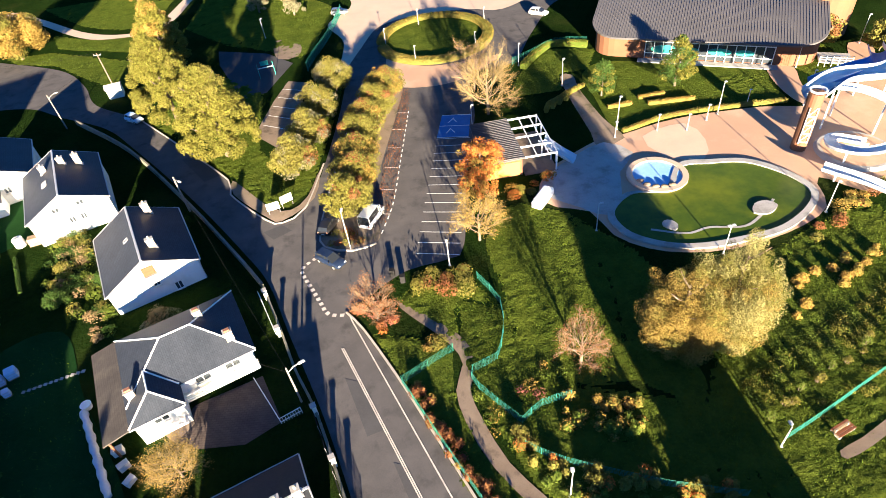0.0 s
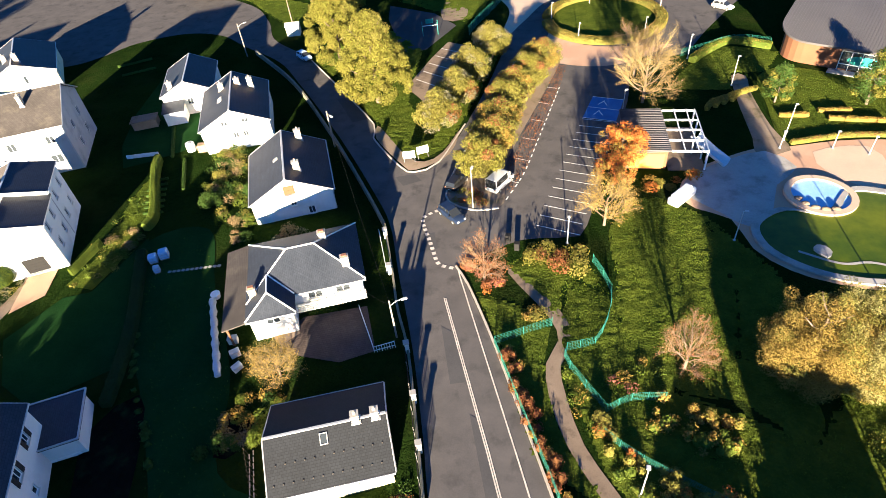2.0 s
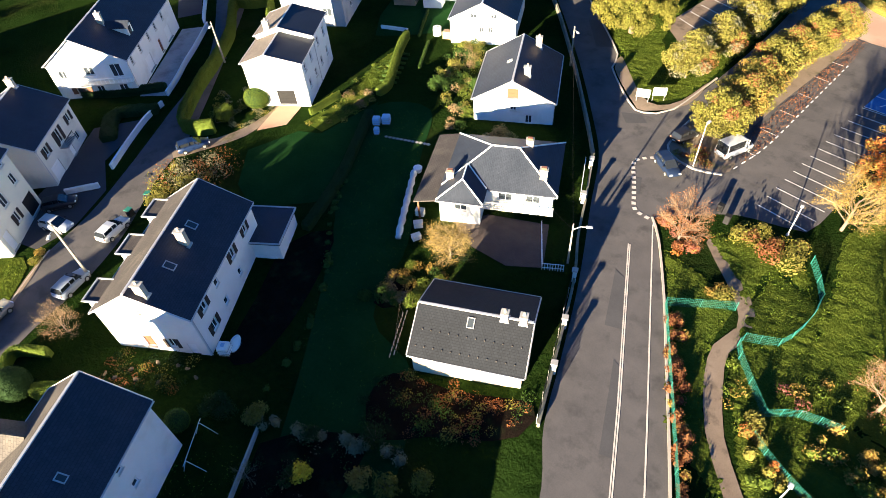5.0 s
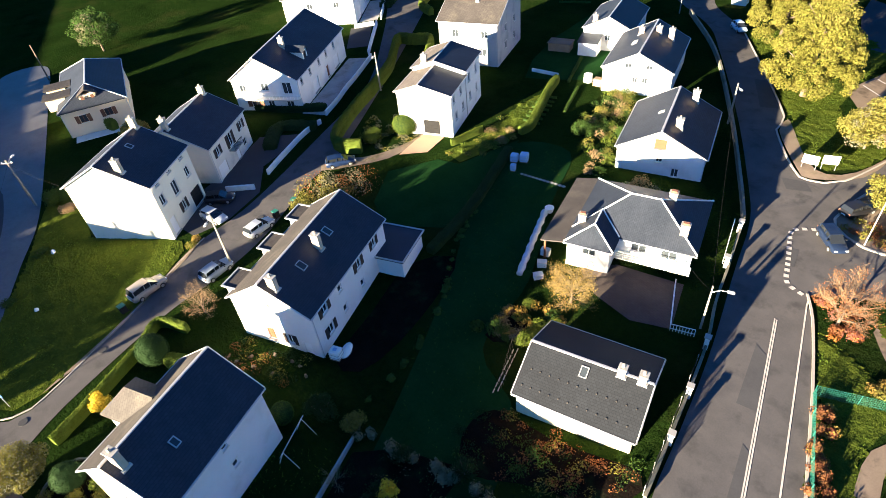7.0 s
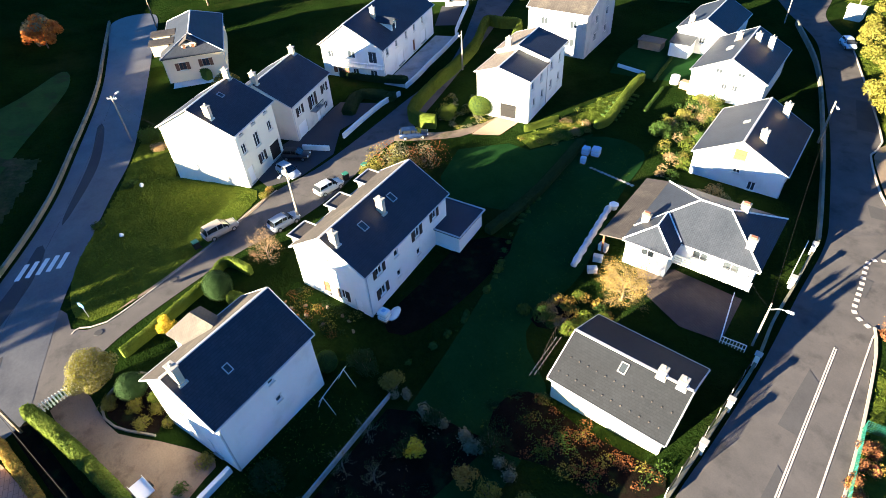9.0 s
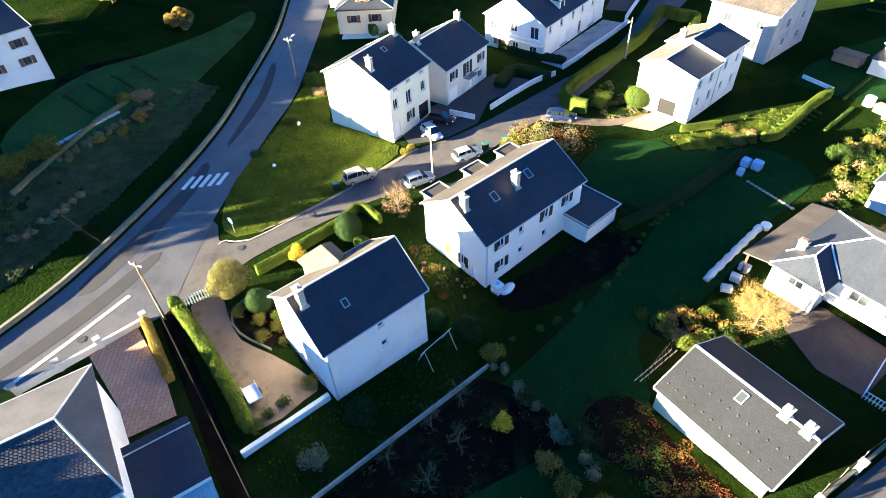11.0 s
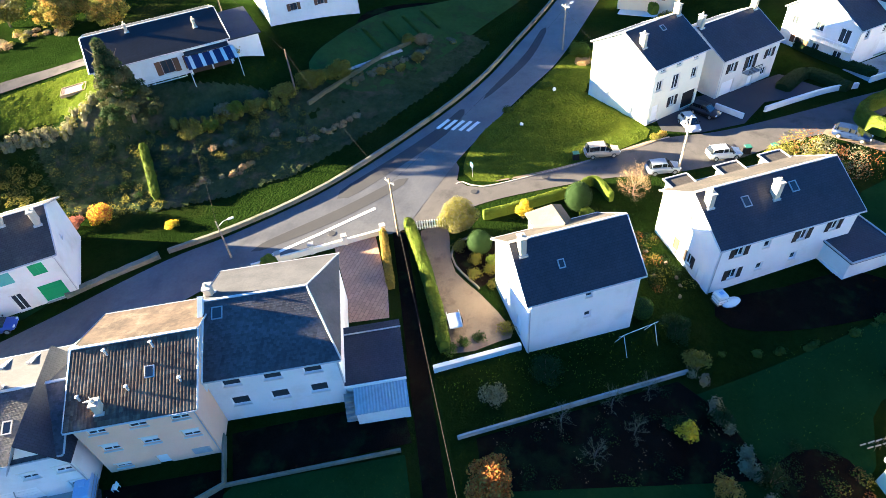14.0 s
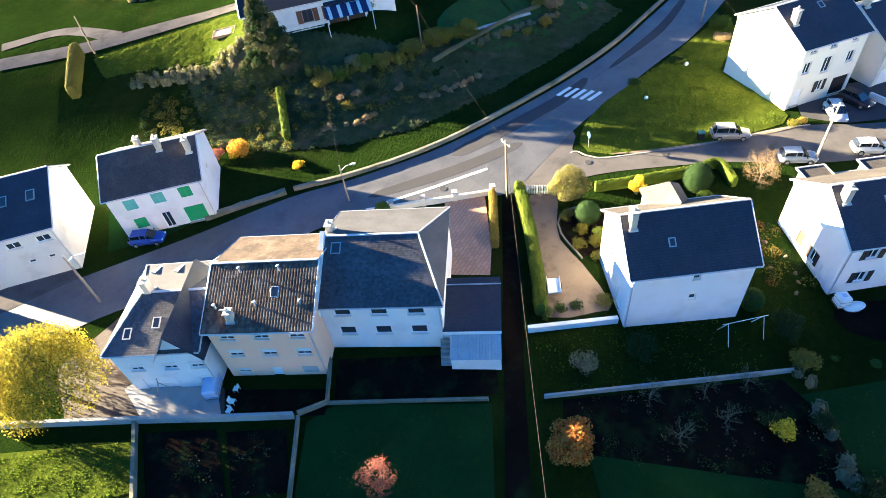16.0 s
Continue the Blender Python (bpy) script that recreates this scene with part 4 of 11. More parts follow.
def opening(root, at, s, z, w, h, kind):
    """A window, door or garage door, with its parts, in the opening centred at s, z."""
    a, b, c, d = s - w / 2, s + w / 2, z - h / 2, z + h / 2
    if kind in ("door", "garage", "dark_garage", "wood_door", "green_garage"):
        mat = MAT[{"door": "frame_white", "garage": "frame_white", "dark_garage": "black", "wood_door": "orange_wood", "green_garage": "green_paint"}[kind]]
        leaf = sheet("garage_door" if "garage" in kind else "door", at, (a, b, c, d), 0.12, 0.18, mat, root)
        n = 5 if "garage" in kind else 2
        for i in range(n):
            sheet("panel", at, (a + 0.06, b - 0.06, c + (d - c) * i / n + 0.03, c + (d - c) * (i + 1) / n - 0.03), 0.10, 0.12, mat, leaf)
        sheet("doorstep", at, (a - 0.05, b + 0.05, c - 0.12, c - 0.003), -0.2, 0.2, MAT["concrete"], root)
        return
    if kind in ("teal", "green", "closed"):
        mat = MAT[{"teal": "teal", "green": "green_paint", "closed": "greywall"}[kind]]
        sh = sheet("shutter", at, (a - 0.04, s - 0.01, c, d), -0.05, 0.04, mat, root, "closed painted shutter")
        sheet("batten", at, (a, s - 0.05, c + h * 0.2, c + h * 0.28), -0.08, -0.05, mat, sh)
        sheet("batten", at, (a, s - 0.05, c + h * 0.72, c + h * 0.8), -0.08, -0.05, mat, sh)
        sh = sheet("shutter", at, (s + 0.01, b + 0.04, c, d), -0.05, 0.04, mat, root, "closed painted shutter")
        sheet("batten", at, (s + 0.05, b, c + h * 0.2, c + h * 0.28), -0.08, -0.05, mat, sh)
        return
    # frame with a middle bar
    bm = bmesh.new()
    f = 0.07
    for s0, s1, z0, z1 in ((a, b, c, c + f), (a, b, d - f, d), (a, a + f, c + f, d - f), (b - f, b, c + f, d - f), *(((s - f / 2, s + f / 2, c + f, d - f),) if w > 0.7 and kind != "dark" else ())):
        vs = [bm.verts.new(at(*q)) for q in ((s0, 0.12, z0), (s1, 0.12, z0), (s1, 0.12, z1), (s0, 0.12, z1), (s0, 0.18, z0), (s1, 0.18, z0), (s1, 0.18, z1), (s0, 0.18, z1))]
        for q in ((0, 1, 2, 3), (7, 6, 5, 4), (4, 5, 1, 0), (5, 6, 2, 1), (6, 7, 3, 2), (7, 4, 0, 3)):
            bm.faces.new([vs[i] for i in q])
    win = part("window", bm, MAT["frame_white" if kind != "brown" else "brown_wood"], root)
    sheet("pane", at, (a + f, b - f, c + f, d - f), 0.145, 0.155, MAT["pane"], win)
    sheet("sill", at, (a - 0.08, b + 0.08, c - 0.08, c - 0.003), -0.1, 0.14, MAT["offwhite"], win)
    if kind != "dark":
        sheet("lintel", at, (a - 0.08, b + 0.08, d + 0.003, d + 0.12), -0.025, 0.02, MAT["offwhite"], win)
    if kind == "blind":
        sheet("roller_blind", at, (a + 0.02, b - 0.02, c + h * 0.45, d - 0.02), 0.08, 0.11, MAT["white"], win)
    if kind in ("shutters", "brown"):
        m = MAT["dark_wood" if kind == "shutters" else "brown_wood"]
        for p, q in ((a - w * 0.52, a - 0.03), (b + 0.03, b + w * 0.52)):
            sh = sheet("shutter", at, (p, q, c - 0.02, d + 0.02), -0.06, -0.015, m, root, "open dark wooden shutter" if kind == "shutters" else "open brown wooden shutter")
            for k in (0.2, 0.75):
                sheet("batten", at, (p + 0.03, q - 0.03, c + h * k, c + h * k + 0.08), -0.085, -0.06, m, sh)


def side_map(q, side):
    L, W = q["L"], q["W"]
    return {"u0": (W, lambda s, d, z: (d, s, z)), "u1": (W, lambda s, d, z: (L - d, s, z)),
            "v0": (L, lambda s, d, z: (s, d, z)), "v1": (L, lambda s, d, z: (s, W - d, z))}[side]


def roof_z(q, v):
    """Height of the roof's upper face over the base, at v across the house."""
    kW = q["k"] * q["W"]
    rz, ez = q["rz"] - q["bz"], q["ez"] - q["bz"]
    return rz - (rz - ez) * (kW - v) / (kW + O) if v < kW else rz - (rz - ez) * (v - kW) / (q["W"] - kW + O)


def chimney(root, q, u, v, top, w=0.55, l=0.85, mat="pot", pots=1):
    """A rendered stack with a cap and pots, through the roof."""
    z = roof_z(q, v)
    bm = bmesh.new()
    box(bm, u - w / 2, v - l / 2, z - 0.5, u + w / 2, v + l / 2, z + top, 0.02)
    st = part("chimney", bm, MAT[mat], root)
    bm = bmesh.new()
    box(bm, u - w / 2 - 0.08, v - l / 2 - 0.08, z + top, u + w / 2 + 0.08, v + l / 2 + 0.08, z + top + 0.1, 0.02)
    part("cap", bm, MAT["concrete"], st)
    for i in range(pots):
        bm = bmesh.new()
        y = v + (i - (pots - 1) / 2) * l * 0.45
        bmesh.ops.create_cone(bm, cap_ends=True, segments=10, radius1=0.13, radius2=0.1, depth=0.35, matrix=Matrix.Translation((u, y, z + top + 0.27)))
        part("chimney_pot", bm, MAT["pot"], st)
    bm = bmesh.new()
    zl = min(roof_z(q, v - l / 2), roof_z(q, v + l / 2))
    box(bm, u - w / 2 - 0.12, v - l / 2 - 0.12, zl - 0.1, u + w / 2 + 0.12, v + l / 2 + 0.12, zl + 0.1)
    part("flashing", bm, MAT["zinc"], st)


def on_roof(q, u, v, up=0.0):
    """A frame lying on the roof at u, v: x along the ridge, y up the slope."""
    e = 0.05
    sl = (roof_z(q, v + e) - roof_z(q, v - e)) / (2 * e)
    n = Vector((0, -sl, 1)).normalized()
    y = Vector((0, 1, sl)).normalized()
    m = Matrix((Vector((1, 0, 0)), y, n)).transposed().to_4x4()
    return Matrix.Translation(Vector((u, v, roof_z(q, v))) + n * up) @ m


def skylight(root, q, u, v, w=0.8, h=1.1):
    m = on_roof(q, u, v)
    bm = bmesh.new()
    for a in ((-w / 2, -h / 2, w / 2, -h / 2 + 0.09), (-w / 2, h / 2 - 0.09, w / 2, h / 2), (-w / 2, -h / 2 + 0.09, -w / 2 + 0.09, h / 2 - 0.09), (w / 2 - 0.09, -h / 2 + 0.09, w / 2, h / 2 - 0.09)):
        box(bm, a[0], a[1], -0.05, a[2], a[3], 0.1, m=m)
    sk = part("skylight", bm, MAT["grey_metal"], root)
    bm = bmesh.new()
    box(bm, -w / 2 + 0.09, -h / 2 + 0.09, 0.02, w / 2 - 0.09, h / 2 - 0.09, 0.06, m=m)
    part("pane", bm, MAT["pane"], sk)


def roof_shell(bm, e, r, faces):
    """A roof of some thickness: upper faces, lower copies and the rims."""
    pts = e + r
    up = [bm.verts.new(p) for p in pts]
    lo = [bm.verts.new((p[0], p[1], p[2] - TH)) for p in pts]
    used = {}
    for f in faces:
        bm.faces.new([up[i] for i in f])
        bm.faces.new([lo[i] for i in f[::-1]])
        for a, b in zip(f, f[1:] + f[:1]):
            used.setdefault(frozenset((a, b)), []).append((a, b))
    for es in used.values():
        if len(es) == 1:
            a, b = es[0]
            bm.faces.new((up[b], up[a], lo[a], lo[b]))


def tile_sheet(root, q, pu, pv, amp, mat, hip=(0, 0), name="roof_tiles"):
    """Courses of overlapping tiles or scales on the garden slope: each a small curved plate with a raised lower edge."""
    L, W, kW = q["L"], q["W"], q["k"] * q["W"]
    for low, sign in ((W + O, -1),):
        verts, faces = [], []
        run = abs(low - kW)
        rows = int(run / pv)
        for r in range(rows):
            va, vb = low + sign * r * pv, low + sign * min((r + 1.12) * pv, run - 0.05)
            t = 1 - r * pv / run
            a = -O + (hip[0] + O) * (1 - t) if hip[0] else -O
            b = L + O - ((hip[1] + O) * (1 - t) if hip[1] else 0)
            n = int((b - a) / pu)
            for c in range(n):
                u = a + (c + 0.5 * (r % 2 if amp < 0.005 else 0)) * pu
                if u + pu > b:
                    continue
                k, tip = len(verts), random.uniform(-0.003, 0.002)
                for v, up in ((va, 0.028 + tip), (vb, 0.022)):
                    z = roof_z(q, v) + up
                    verts += [(u + 0.004, v, z - amp), (u + pu * 0.25, v, z + amp * 0.7), (u + pu * 0.55, v, z + amp), (u + pu * 0.8, v, z), (u + pu - 0.004, v, z - amp)]
                faces += [(k + i, k + i + 1, k + i + 6, k + i + 5) for i in range(4)]
                if amp < 0.005:
                    verts.append((u + pu * 0.5, va - sign * 0.07, roof_z(q, va) + 0.024))
                    faces.append((k, k + 10, k + 4, k + 3, k + 2, k + 1))
        tagged(mesh_object(name, verts, faces, MAT[mat], root), kind="stuff")


def house(q, label, wall="white", roof="slate", holes=(), chimneys=(), skylights=(), hip=(0, 0), deep=1.5, gutter="zinc", ridge="zinc", trim=None, name="house", roof2=None, tiles=None):
    """A gabled or hipped house. q: plan and heights; holes: side, s, z, w, h, kind."""
    L, W = q["L"], q["W"]
    root = empty(name, pose(q["x"], q["y"], q["bz"], 0, 0, q["yaw"]), label, "house", "village houses")
    rz, ez, kW = q["rz"] - q["bz"], q["ez"] - q["bz"], q["k"] * q["W"]
    t0, t1 = roof_z(q, 0.001) - TH, roof_z(q, W - 0.001) - TH
    for side in ("u0", "u1", "v0", "v1"):
        width, at = side_map(q, side)
        hs = [h for h in holes if h[0] == side]
        top = min(t0, t1) if side[0] == "u" else (t0 if side == "v0" else t1)
        bm = bmesh.new()
        cut = [(s - w / 2, s + w / 2, z - h / 2, z + h / 2) for _, s, z, w, h, _ in hs if z + h / 2 < top - 0.02]
        facade(bm, at, width, -deep, top, cut)
        if side[0] == "u" and not hip[int(side[1])]:
            for d in (0, 0.28):
                bm.faces.new([bm.verts.new(at(*p)) for p in ((0, d, top), (W, d, top), (W, d, t1), (kW, d, rz - TH), (0, d, t0))])
        part("wall", bm, MAT[wall], root)
        for _, s, z, w, h, kind in hs:
            if z + h / 2 < top - 0.02:
                opening(root, at, s, z, w, h, kind)
            else:
                opening(root, lambda a, d, b, at=at: at(a, d - 0.2, b), s, z, w, h, kind)
    e = [(-O, -O, ez), (L + O, -O, ez), (L + O, W + O, ez), (-O, W + O, ez)]
    h0, h1 = hip
    r = [(h0 - O * (h0 == 0), kW, rz), (L - h1 + O * (h1 == 0), kW, rz)]
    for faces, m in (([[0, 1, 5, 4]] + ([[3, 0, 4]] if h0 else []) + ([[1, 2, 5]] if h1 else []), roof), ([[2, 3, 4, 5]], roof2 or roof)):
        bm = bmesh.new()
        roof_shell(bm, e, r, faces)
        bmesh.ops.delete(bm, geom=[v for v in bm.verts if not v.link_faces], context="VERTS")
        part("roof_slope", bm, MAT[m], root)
    bm = bmesh.new()
    box(bm, r[0][0] + 0.02, kW - 0.13, rz - 0.04, r[1][0] - 0.02, kW + 0.13, rz + 0.07, 0.03)
    part("ridge_cap", bm, MAT[ridge], root)
    for i, (h, u) in enumerate(((h0, -O), (h1, L + O))):
        if h:
            for v in (-O, W + O):
                bm = bmesh.new()
                tube(bm, [(u, v, ez + 0.03), (r[i][0], kW, rz + 0.03)], 0.08, 6)
                part("hip_cap", bm, MAT[ridge], root)
        else:
            for v in (-O, W + O):
                bm = bmesh.new()
                uu = u + 0.03 * (1 if i else -1)
                tube(bm, [(uu, v, ez - 0.06), (uu, kW, rz - 0.06)], 0.09, 4)
                part("verge_board", bm, MAT[trim or gutter], root)
    for v in (-O - 0.07, W + O + 0.07):
        bm = bmesh.new()
        tube(bm, [(-O, v, ez - 0.08), (L + O, v, ez - 0.08)], 0.075, 6)
        part("gutter", bm, MAT[gutter], root)
        bm = bmesh.new()
        vv = v + (0.3 if v < 0 else -0.3)
        tube(bm, [(0.12, v, ez - 0.15), (0.12, vv, ez - 0.6), (0.12, vv, -deep + 0.2)], 0.045, 6)
        part("downpipe", bm, MAT[gutter], root)
    if tiles:
        tile_sheet(root, q, *tiles, roof, hip)
    for c in chimneys:
        chimney(root, q, *c)
    for s in skylights:
        skylight(root, q, *s)
    return root


def H(**k):
    return k


PLAN = dict(
    B=H(x=-34.29, y=54.16, yaw=119.7, L=12.44, W=10.56, bz=-0.29, ez=3.35, rz=6.34, k=0.52),
    C=H(x=-51.70, y=68.94, yaw=119.7, L=14.14, W=10.39, bz=0.06, ez=4.16, rz=6.86, k=0.50),
    A=H(x=-67.79, y=77.88, yaw=119.3, L=12.01, W=8.53, bz=0.01, ez=4.02, rz=6.26, k=0.49),
    G=H(x=-17.88, y=27.57, yaw=206.6, L=10.00, W=8.56, bz=-1.50, ez=1.44, rz=3.65, k=0.52),
    F=H(x=-38.98, y=3.86, yaw=124.7, L=15.16, W=9.28, bz=-1.92, ez=4.98, rz=8.03, k=0.52),
    E=H(x=-27.37, y=-11.45, yaw=123.5, L=10.30, W=8.42, bz=-0.47, ez=5.95, rz=9.37, k=0.49),
    H1=H(x=-67.49, y=-3.77, yaw=139.3, L=9.28, W=11.14, bz=0.12, ez=8.04, rz=11.11, k=0.51),
    H2=H(x=-76.40, y=4.95, yaw=137.7, L=11.38, W=10.61, bz=-0.12, ez=5.68, rz=8.63, k=0.51),
    D=H(x=-64.56, y=37.07, yaw=126.1, L=6.69, W=8.37, bz=0.04, ez=6.86, rz=8.18, k=0.57),
    DD=H(x=-68.50, y=42.48, yaw=126.1, L=7.3, W=8.37, bz=0.04, ez=7.6, rz=8.95, k=0.57),
    D2=H(x=-87.28, y=68.69, yaw=213.4, L=11.16, W=13.47, bz=0.04, ez=7.76, rz=11.10, k=0.44),
    I=H(x=-107.32, y=82.54, yaw=134.0, L=16.38, W=12.35, bz=-0.02, ez=3.91, rz=6.64, k=0.53),
    O=H(x=-89.15, y=23.19, yaw=135.3, L=22.68, W=11.85, bz=0.35, ez=5.61, rz=9.44, k=0.56),
    N=H(x=-106.98, y=-1.15, yaw=173.1, L=20.0, W=10.16, bz=0.04, ez=4.53, rz=7.13, k=0.50),
    J=H(x=-28.72, y=-29.96, yaw=296.4, L=10.42, W=11.73, bz=-0.50, ez=6.05, rz=8.50, k=0.49),
    K=H(x=-20.57, y=-37.70, yaw=297.2, L=8.82, W=10.72, bz=-0.94, ez=6.75, rz=9.04, k=0.49),
    S=H(x=-14.36, y=-45.74, yaw=299.2, L=7.87, W=9.84, bz=-0.54, ez=5.66, rz=7.54, k=0.50),
    L=H(x=-30.03, y=-65.68, yaw=-46.3, L=10.37, W=10.28, bz=0.08, ez=5.69, rz=8.35, k=0.50),
    L2=H(x=-17.44, y=-75.34, yaw=-42.9, L=9.8, W=11.28, bz=0.19, ez=6.36, rz=9.38, k=0.40),
    P=H(x=-73.74, y=-74.20, yaw=-44.0, L=18.3, W=15.7, bz=7.3, ez=10.56, rz=12.6, k=0.49),
    Q=H(x=-100.8, y=-66.5, yaw=-46.9, L=15.4, W=19.1, bz=7.3, ez=13.3, rz=16.0, k=0.50),
    M=H(x=-133.4, y=59.4, yaw=-128.4, L=16.0, W=16.0, bz=0.0, ez=6.0, rz=10.3, k=0.5),
    R=H(x=-24.39, y=39.58, yaw=118.6, L=9.19, W=12.04, bz=-0.54, ez=3.06, rz=5.66, k=0.50),
)

house(PLAN["B"], "white gabled house with slate roof and a wooden loft shutter", chimneys=[(11.3, 3.2, 1.5), (2.8, 3.9, 1.2)], skylights=[(5.9, 6.6, 0.55, 0.8)],
      holes=[("u0", 5.4, 4.75, 1.4, 1.25, "wood_door"), ("u0", 5.3, 2.4, 0.8, 0.6, "plain"), ("u0", 3.2, 0.9, 0.9, 1.2, "plain"), ("v0", 3, 2.0, 1.1, 1.2, "plain"), ("v0", 8, 2.0, 1.1, 1.2, "plain"), ("v1", 4, 2.0, 1.1, 1.2, "plain")])
house(PLAN["C"], "white gabled house with slate roof and tall chimneys", chimneys=[(10.0, 2.2, 1.7), (9.8, 4.2, 1.0), (9.7, 6.9, 1.0)], skylights=[(6.4, 7.1, 0.6, 0.9), (5.6, 7.1, 0.6, 0.9)],
      holes=[("u0", 3.4, 4.6, 1.0, 0.7, "plain"), ("u0", 6.6, 4.6, 1.0, 0.7, "plain"), ("u0", 5.4, 2.3, 0.8, 1.0, "plain"), ("u0", 3.9, 2.3, 0.8, 1.0, "plain"), ("v0", 4, 2.6, 1.1, 1.2, "plain"), ("v1", 4, 2.6, 1.1, 1.2, "plain")])
house(PLAN["A"], "small white house with dark slate roof", chimneys=[(0.9, 6.8, 1.0)], holes=[("u0", 4.2, 2.4, 1.0, 1.1, "plain"), ("v0", 5, 2.4, 1.1, 1.2, "plain")])
house(PLAN["G"], "low cream house with grey slate roof and snow guards", wall="cream", chimneys=[(2.3, 4.5, 0.8, 0.6, 0.6, "pot", 1), (0.6, 4.5, 0.8, 0.6, 0.6, "pot", 1)], skylights=[(5.2, 5.4, 0.7, 1.0)],
      holes=[("v1", 5.4, 2.3, 1.5, 0.35, "plain"), ("v1", 2.2, 1.9, 1.5, 0.35, "plain"), ("u0", 4.0, 1.6, 1.0, 1.1, "plain")], roof="slate_grey")
house(PLAN["F"], "tall white house with dark slate roof and brown shutters", chimneys=[(7.2, 2.9, 1.6), (0.5, 3.6, 1.3)], skylights=[(9.5, 3.2), (4.2, 3.0, 0.8, 1.1)],
      holes=[("v0", 2.2, 5.8, 1.0, 1.3, "shutters"), ("v0", 9.1, 5.6, 1.0, 1.3, "shutters"), ("v0", 2.3, 2.8, 1.0, 1.3, "shutters"), ("v0", 5.2, 5.7, 0.7, 0.9, "plain"), ("v0", 5.3, 2.8, 0.7, 0.9, "plain"), ("v0", 9.1, 2.9, 0.7, 0.9, "plain"),
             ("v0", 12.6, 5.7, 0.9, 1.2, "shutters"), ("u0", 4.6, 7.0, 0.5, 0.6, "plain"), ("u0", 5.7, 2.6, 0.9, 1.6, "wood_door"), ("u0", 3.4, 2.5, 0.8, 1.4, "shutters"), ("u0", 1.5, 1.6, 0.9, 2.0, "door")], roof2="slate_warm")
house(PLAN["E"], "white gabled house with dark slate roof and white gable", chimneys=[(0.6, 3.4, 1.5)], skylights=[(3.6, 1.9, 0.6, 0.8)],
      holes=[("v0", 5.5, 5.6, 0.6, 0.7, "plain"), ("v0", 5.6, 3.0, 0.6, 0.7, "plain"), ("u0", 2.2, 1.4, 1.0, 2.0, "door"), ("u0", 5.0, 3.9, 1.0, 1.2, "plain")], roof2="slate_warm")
house(PLAN["H1"], "tall ivory house with slate roof and blank sunlit gable", wall="ivory", chimneys=[(0.6, 3.2, 1.5), (9.0, 5.6, 1.2)], skylights=[(5.3, 4.4, 0.7, 0.9)],
      holes=[("v0", 1.3, 5.2, 1.0, 1.4, "plain"), ("v0", 4.3, 4.9, 1.2, 2.0, "plain"), ("v0", 7.7, 5.1, 1.0, 1.4, "plain"), ("v0", 1.3, 1.3, 1.2, 2.3, "door"), ("v0", 4.4, 2.1, 0.9, 1.4, "shutters"), ("v0", 7.6, 1.3, 2.4, 2.4, "dark_garage"),
             ("v0", 1.5, 7.2, 0.9, 0.35, "plain"), ("v0", 4.4, 7.2, 0.9, 0.35, "plain"), ("v0", 7.5, 7.2, 0.9, 0.35, "plain")])
house(PLAN["H2"], "white house with slate roof, brown shutters and a small balcony", wall="offwhite", chimneys=[(0.4, 5.3, 1.5), (11.0, 5.3, 1.0)],
      holes=[("v0", 2.0, 4.2, 1.0, 1.3, "shutters"), ("v0", 5.8, 3.9, 1.2, 2.0, "shutters"), ("v0", 9.6, 4.2, 1.0, 1.3, "shutters"), ("v0", 2.0, 1.2, 2.4, 2.2, "garage"), ("v0", 6.8, 1.2, 1.0, 2.0, "door"), ("v0", 9.4, 1.5, 1.0, 1.2, "plain")])
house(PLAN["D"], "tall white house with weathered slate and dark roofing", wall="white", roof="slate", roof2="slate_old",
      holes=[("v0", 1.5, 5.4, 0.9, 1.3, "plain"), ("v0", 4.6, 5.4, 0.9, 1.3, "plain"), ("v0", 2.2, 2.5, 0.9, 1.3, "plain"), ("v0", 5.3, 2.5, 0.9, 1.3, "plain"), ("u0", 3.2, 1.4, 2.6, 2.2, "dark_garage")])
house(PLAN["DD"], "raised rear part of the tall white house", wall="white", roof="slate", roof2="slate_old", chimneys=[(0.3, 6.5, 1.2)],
      holes=[("v0", 1.9, 5.7, 0.9, 1.3, "plain"), ("v0", 5.2, 5.7, 0.9, 1.3, "plain"), ("v0", 2.0, 2.6, 0.9, 1.3, "plain"), ("v0", 5.2, 2.6, 0.9, 1.3, "plain")])
house(PLAN["D2"], "grey rendered house with weathered slate roof", wall="greywall", roof="slate_warm", chimneys=[(5.2, 8.6, 1.4)],
      holes=[("u0", 4, 5.5, 1.0, 1.3, "plain"), ("u0", 9, 5.5, 1.0, 1.3, "plain"), ("u0", 4, 2.4, 1.0, 1.3, "plain"), ("u0", 9, 2.4, 1.0, 1.3, "plain"), ("v1", 2.5, 5.6, 1.2, 1.3, "plain"), ("v1", 8, 5.6, 1.2, 1.3, "plain"), ("v1", 3, 2.4, 1.6, 1.4, "plain")])
house(PLAN["I"], "cream gabled house with dark slate roof", wall="cream", chimneys=[(2.0, 5.6, 1.5), (4.5, 8.0, 1.2)], holes=[("u0", 5.5, 3.2, 0.6, 1.6, "plain"), ("v0", 4, 2.3, 1.0, 1.2, "plain"), ("v0", 9, 2.3, 1.0, 1.2, "plain")])
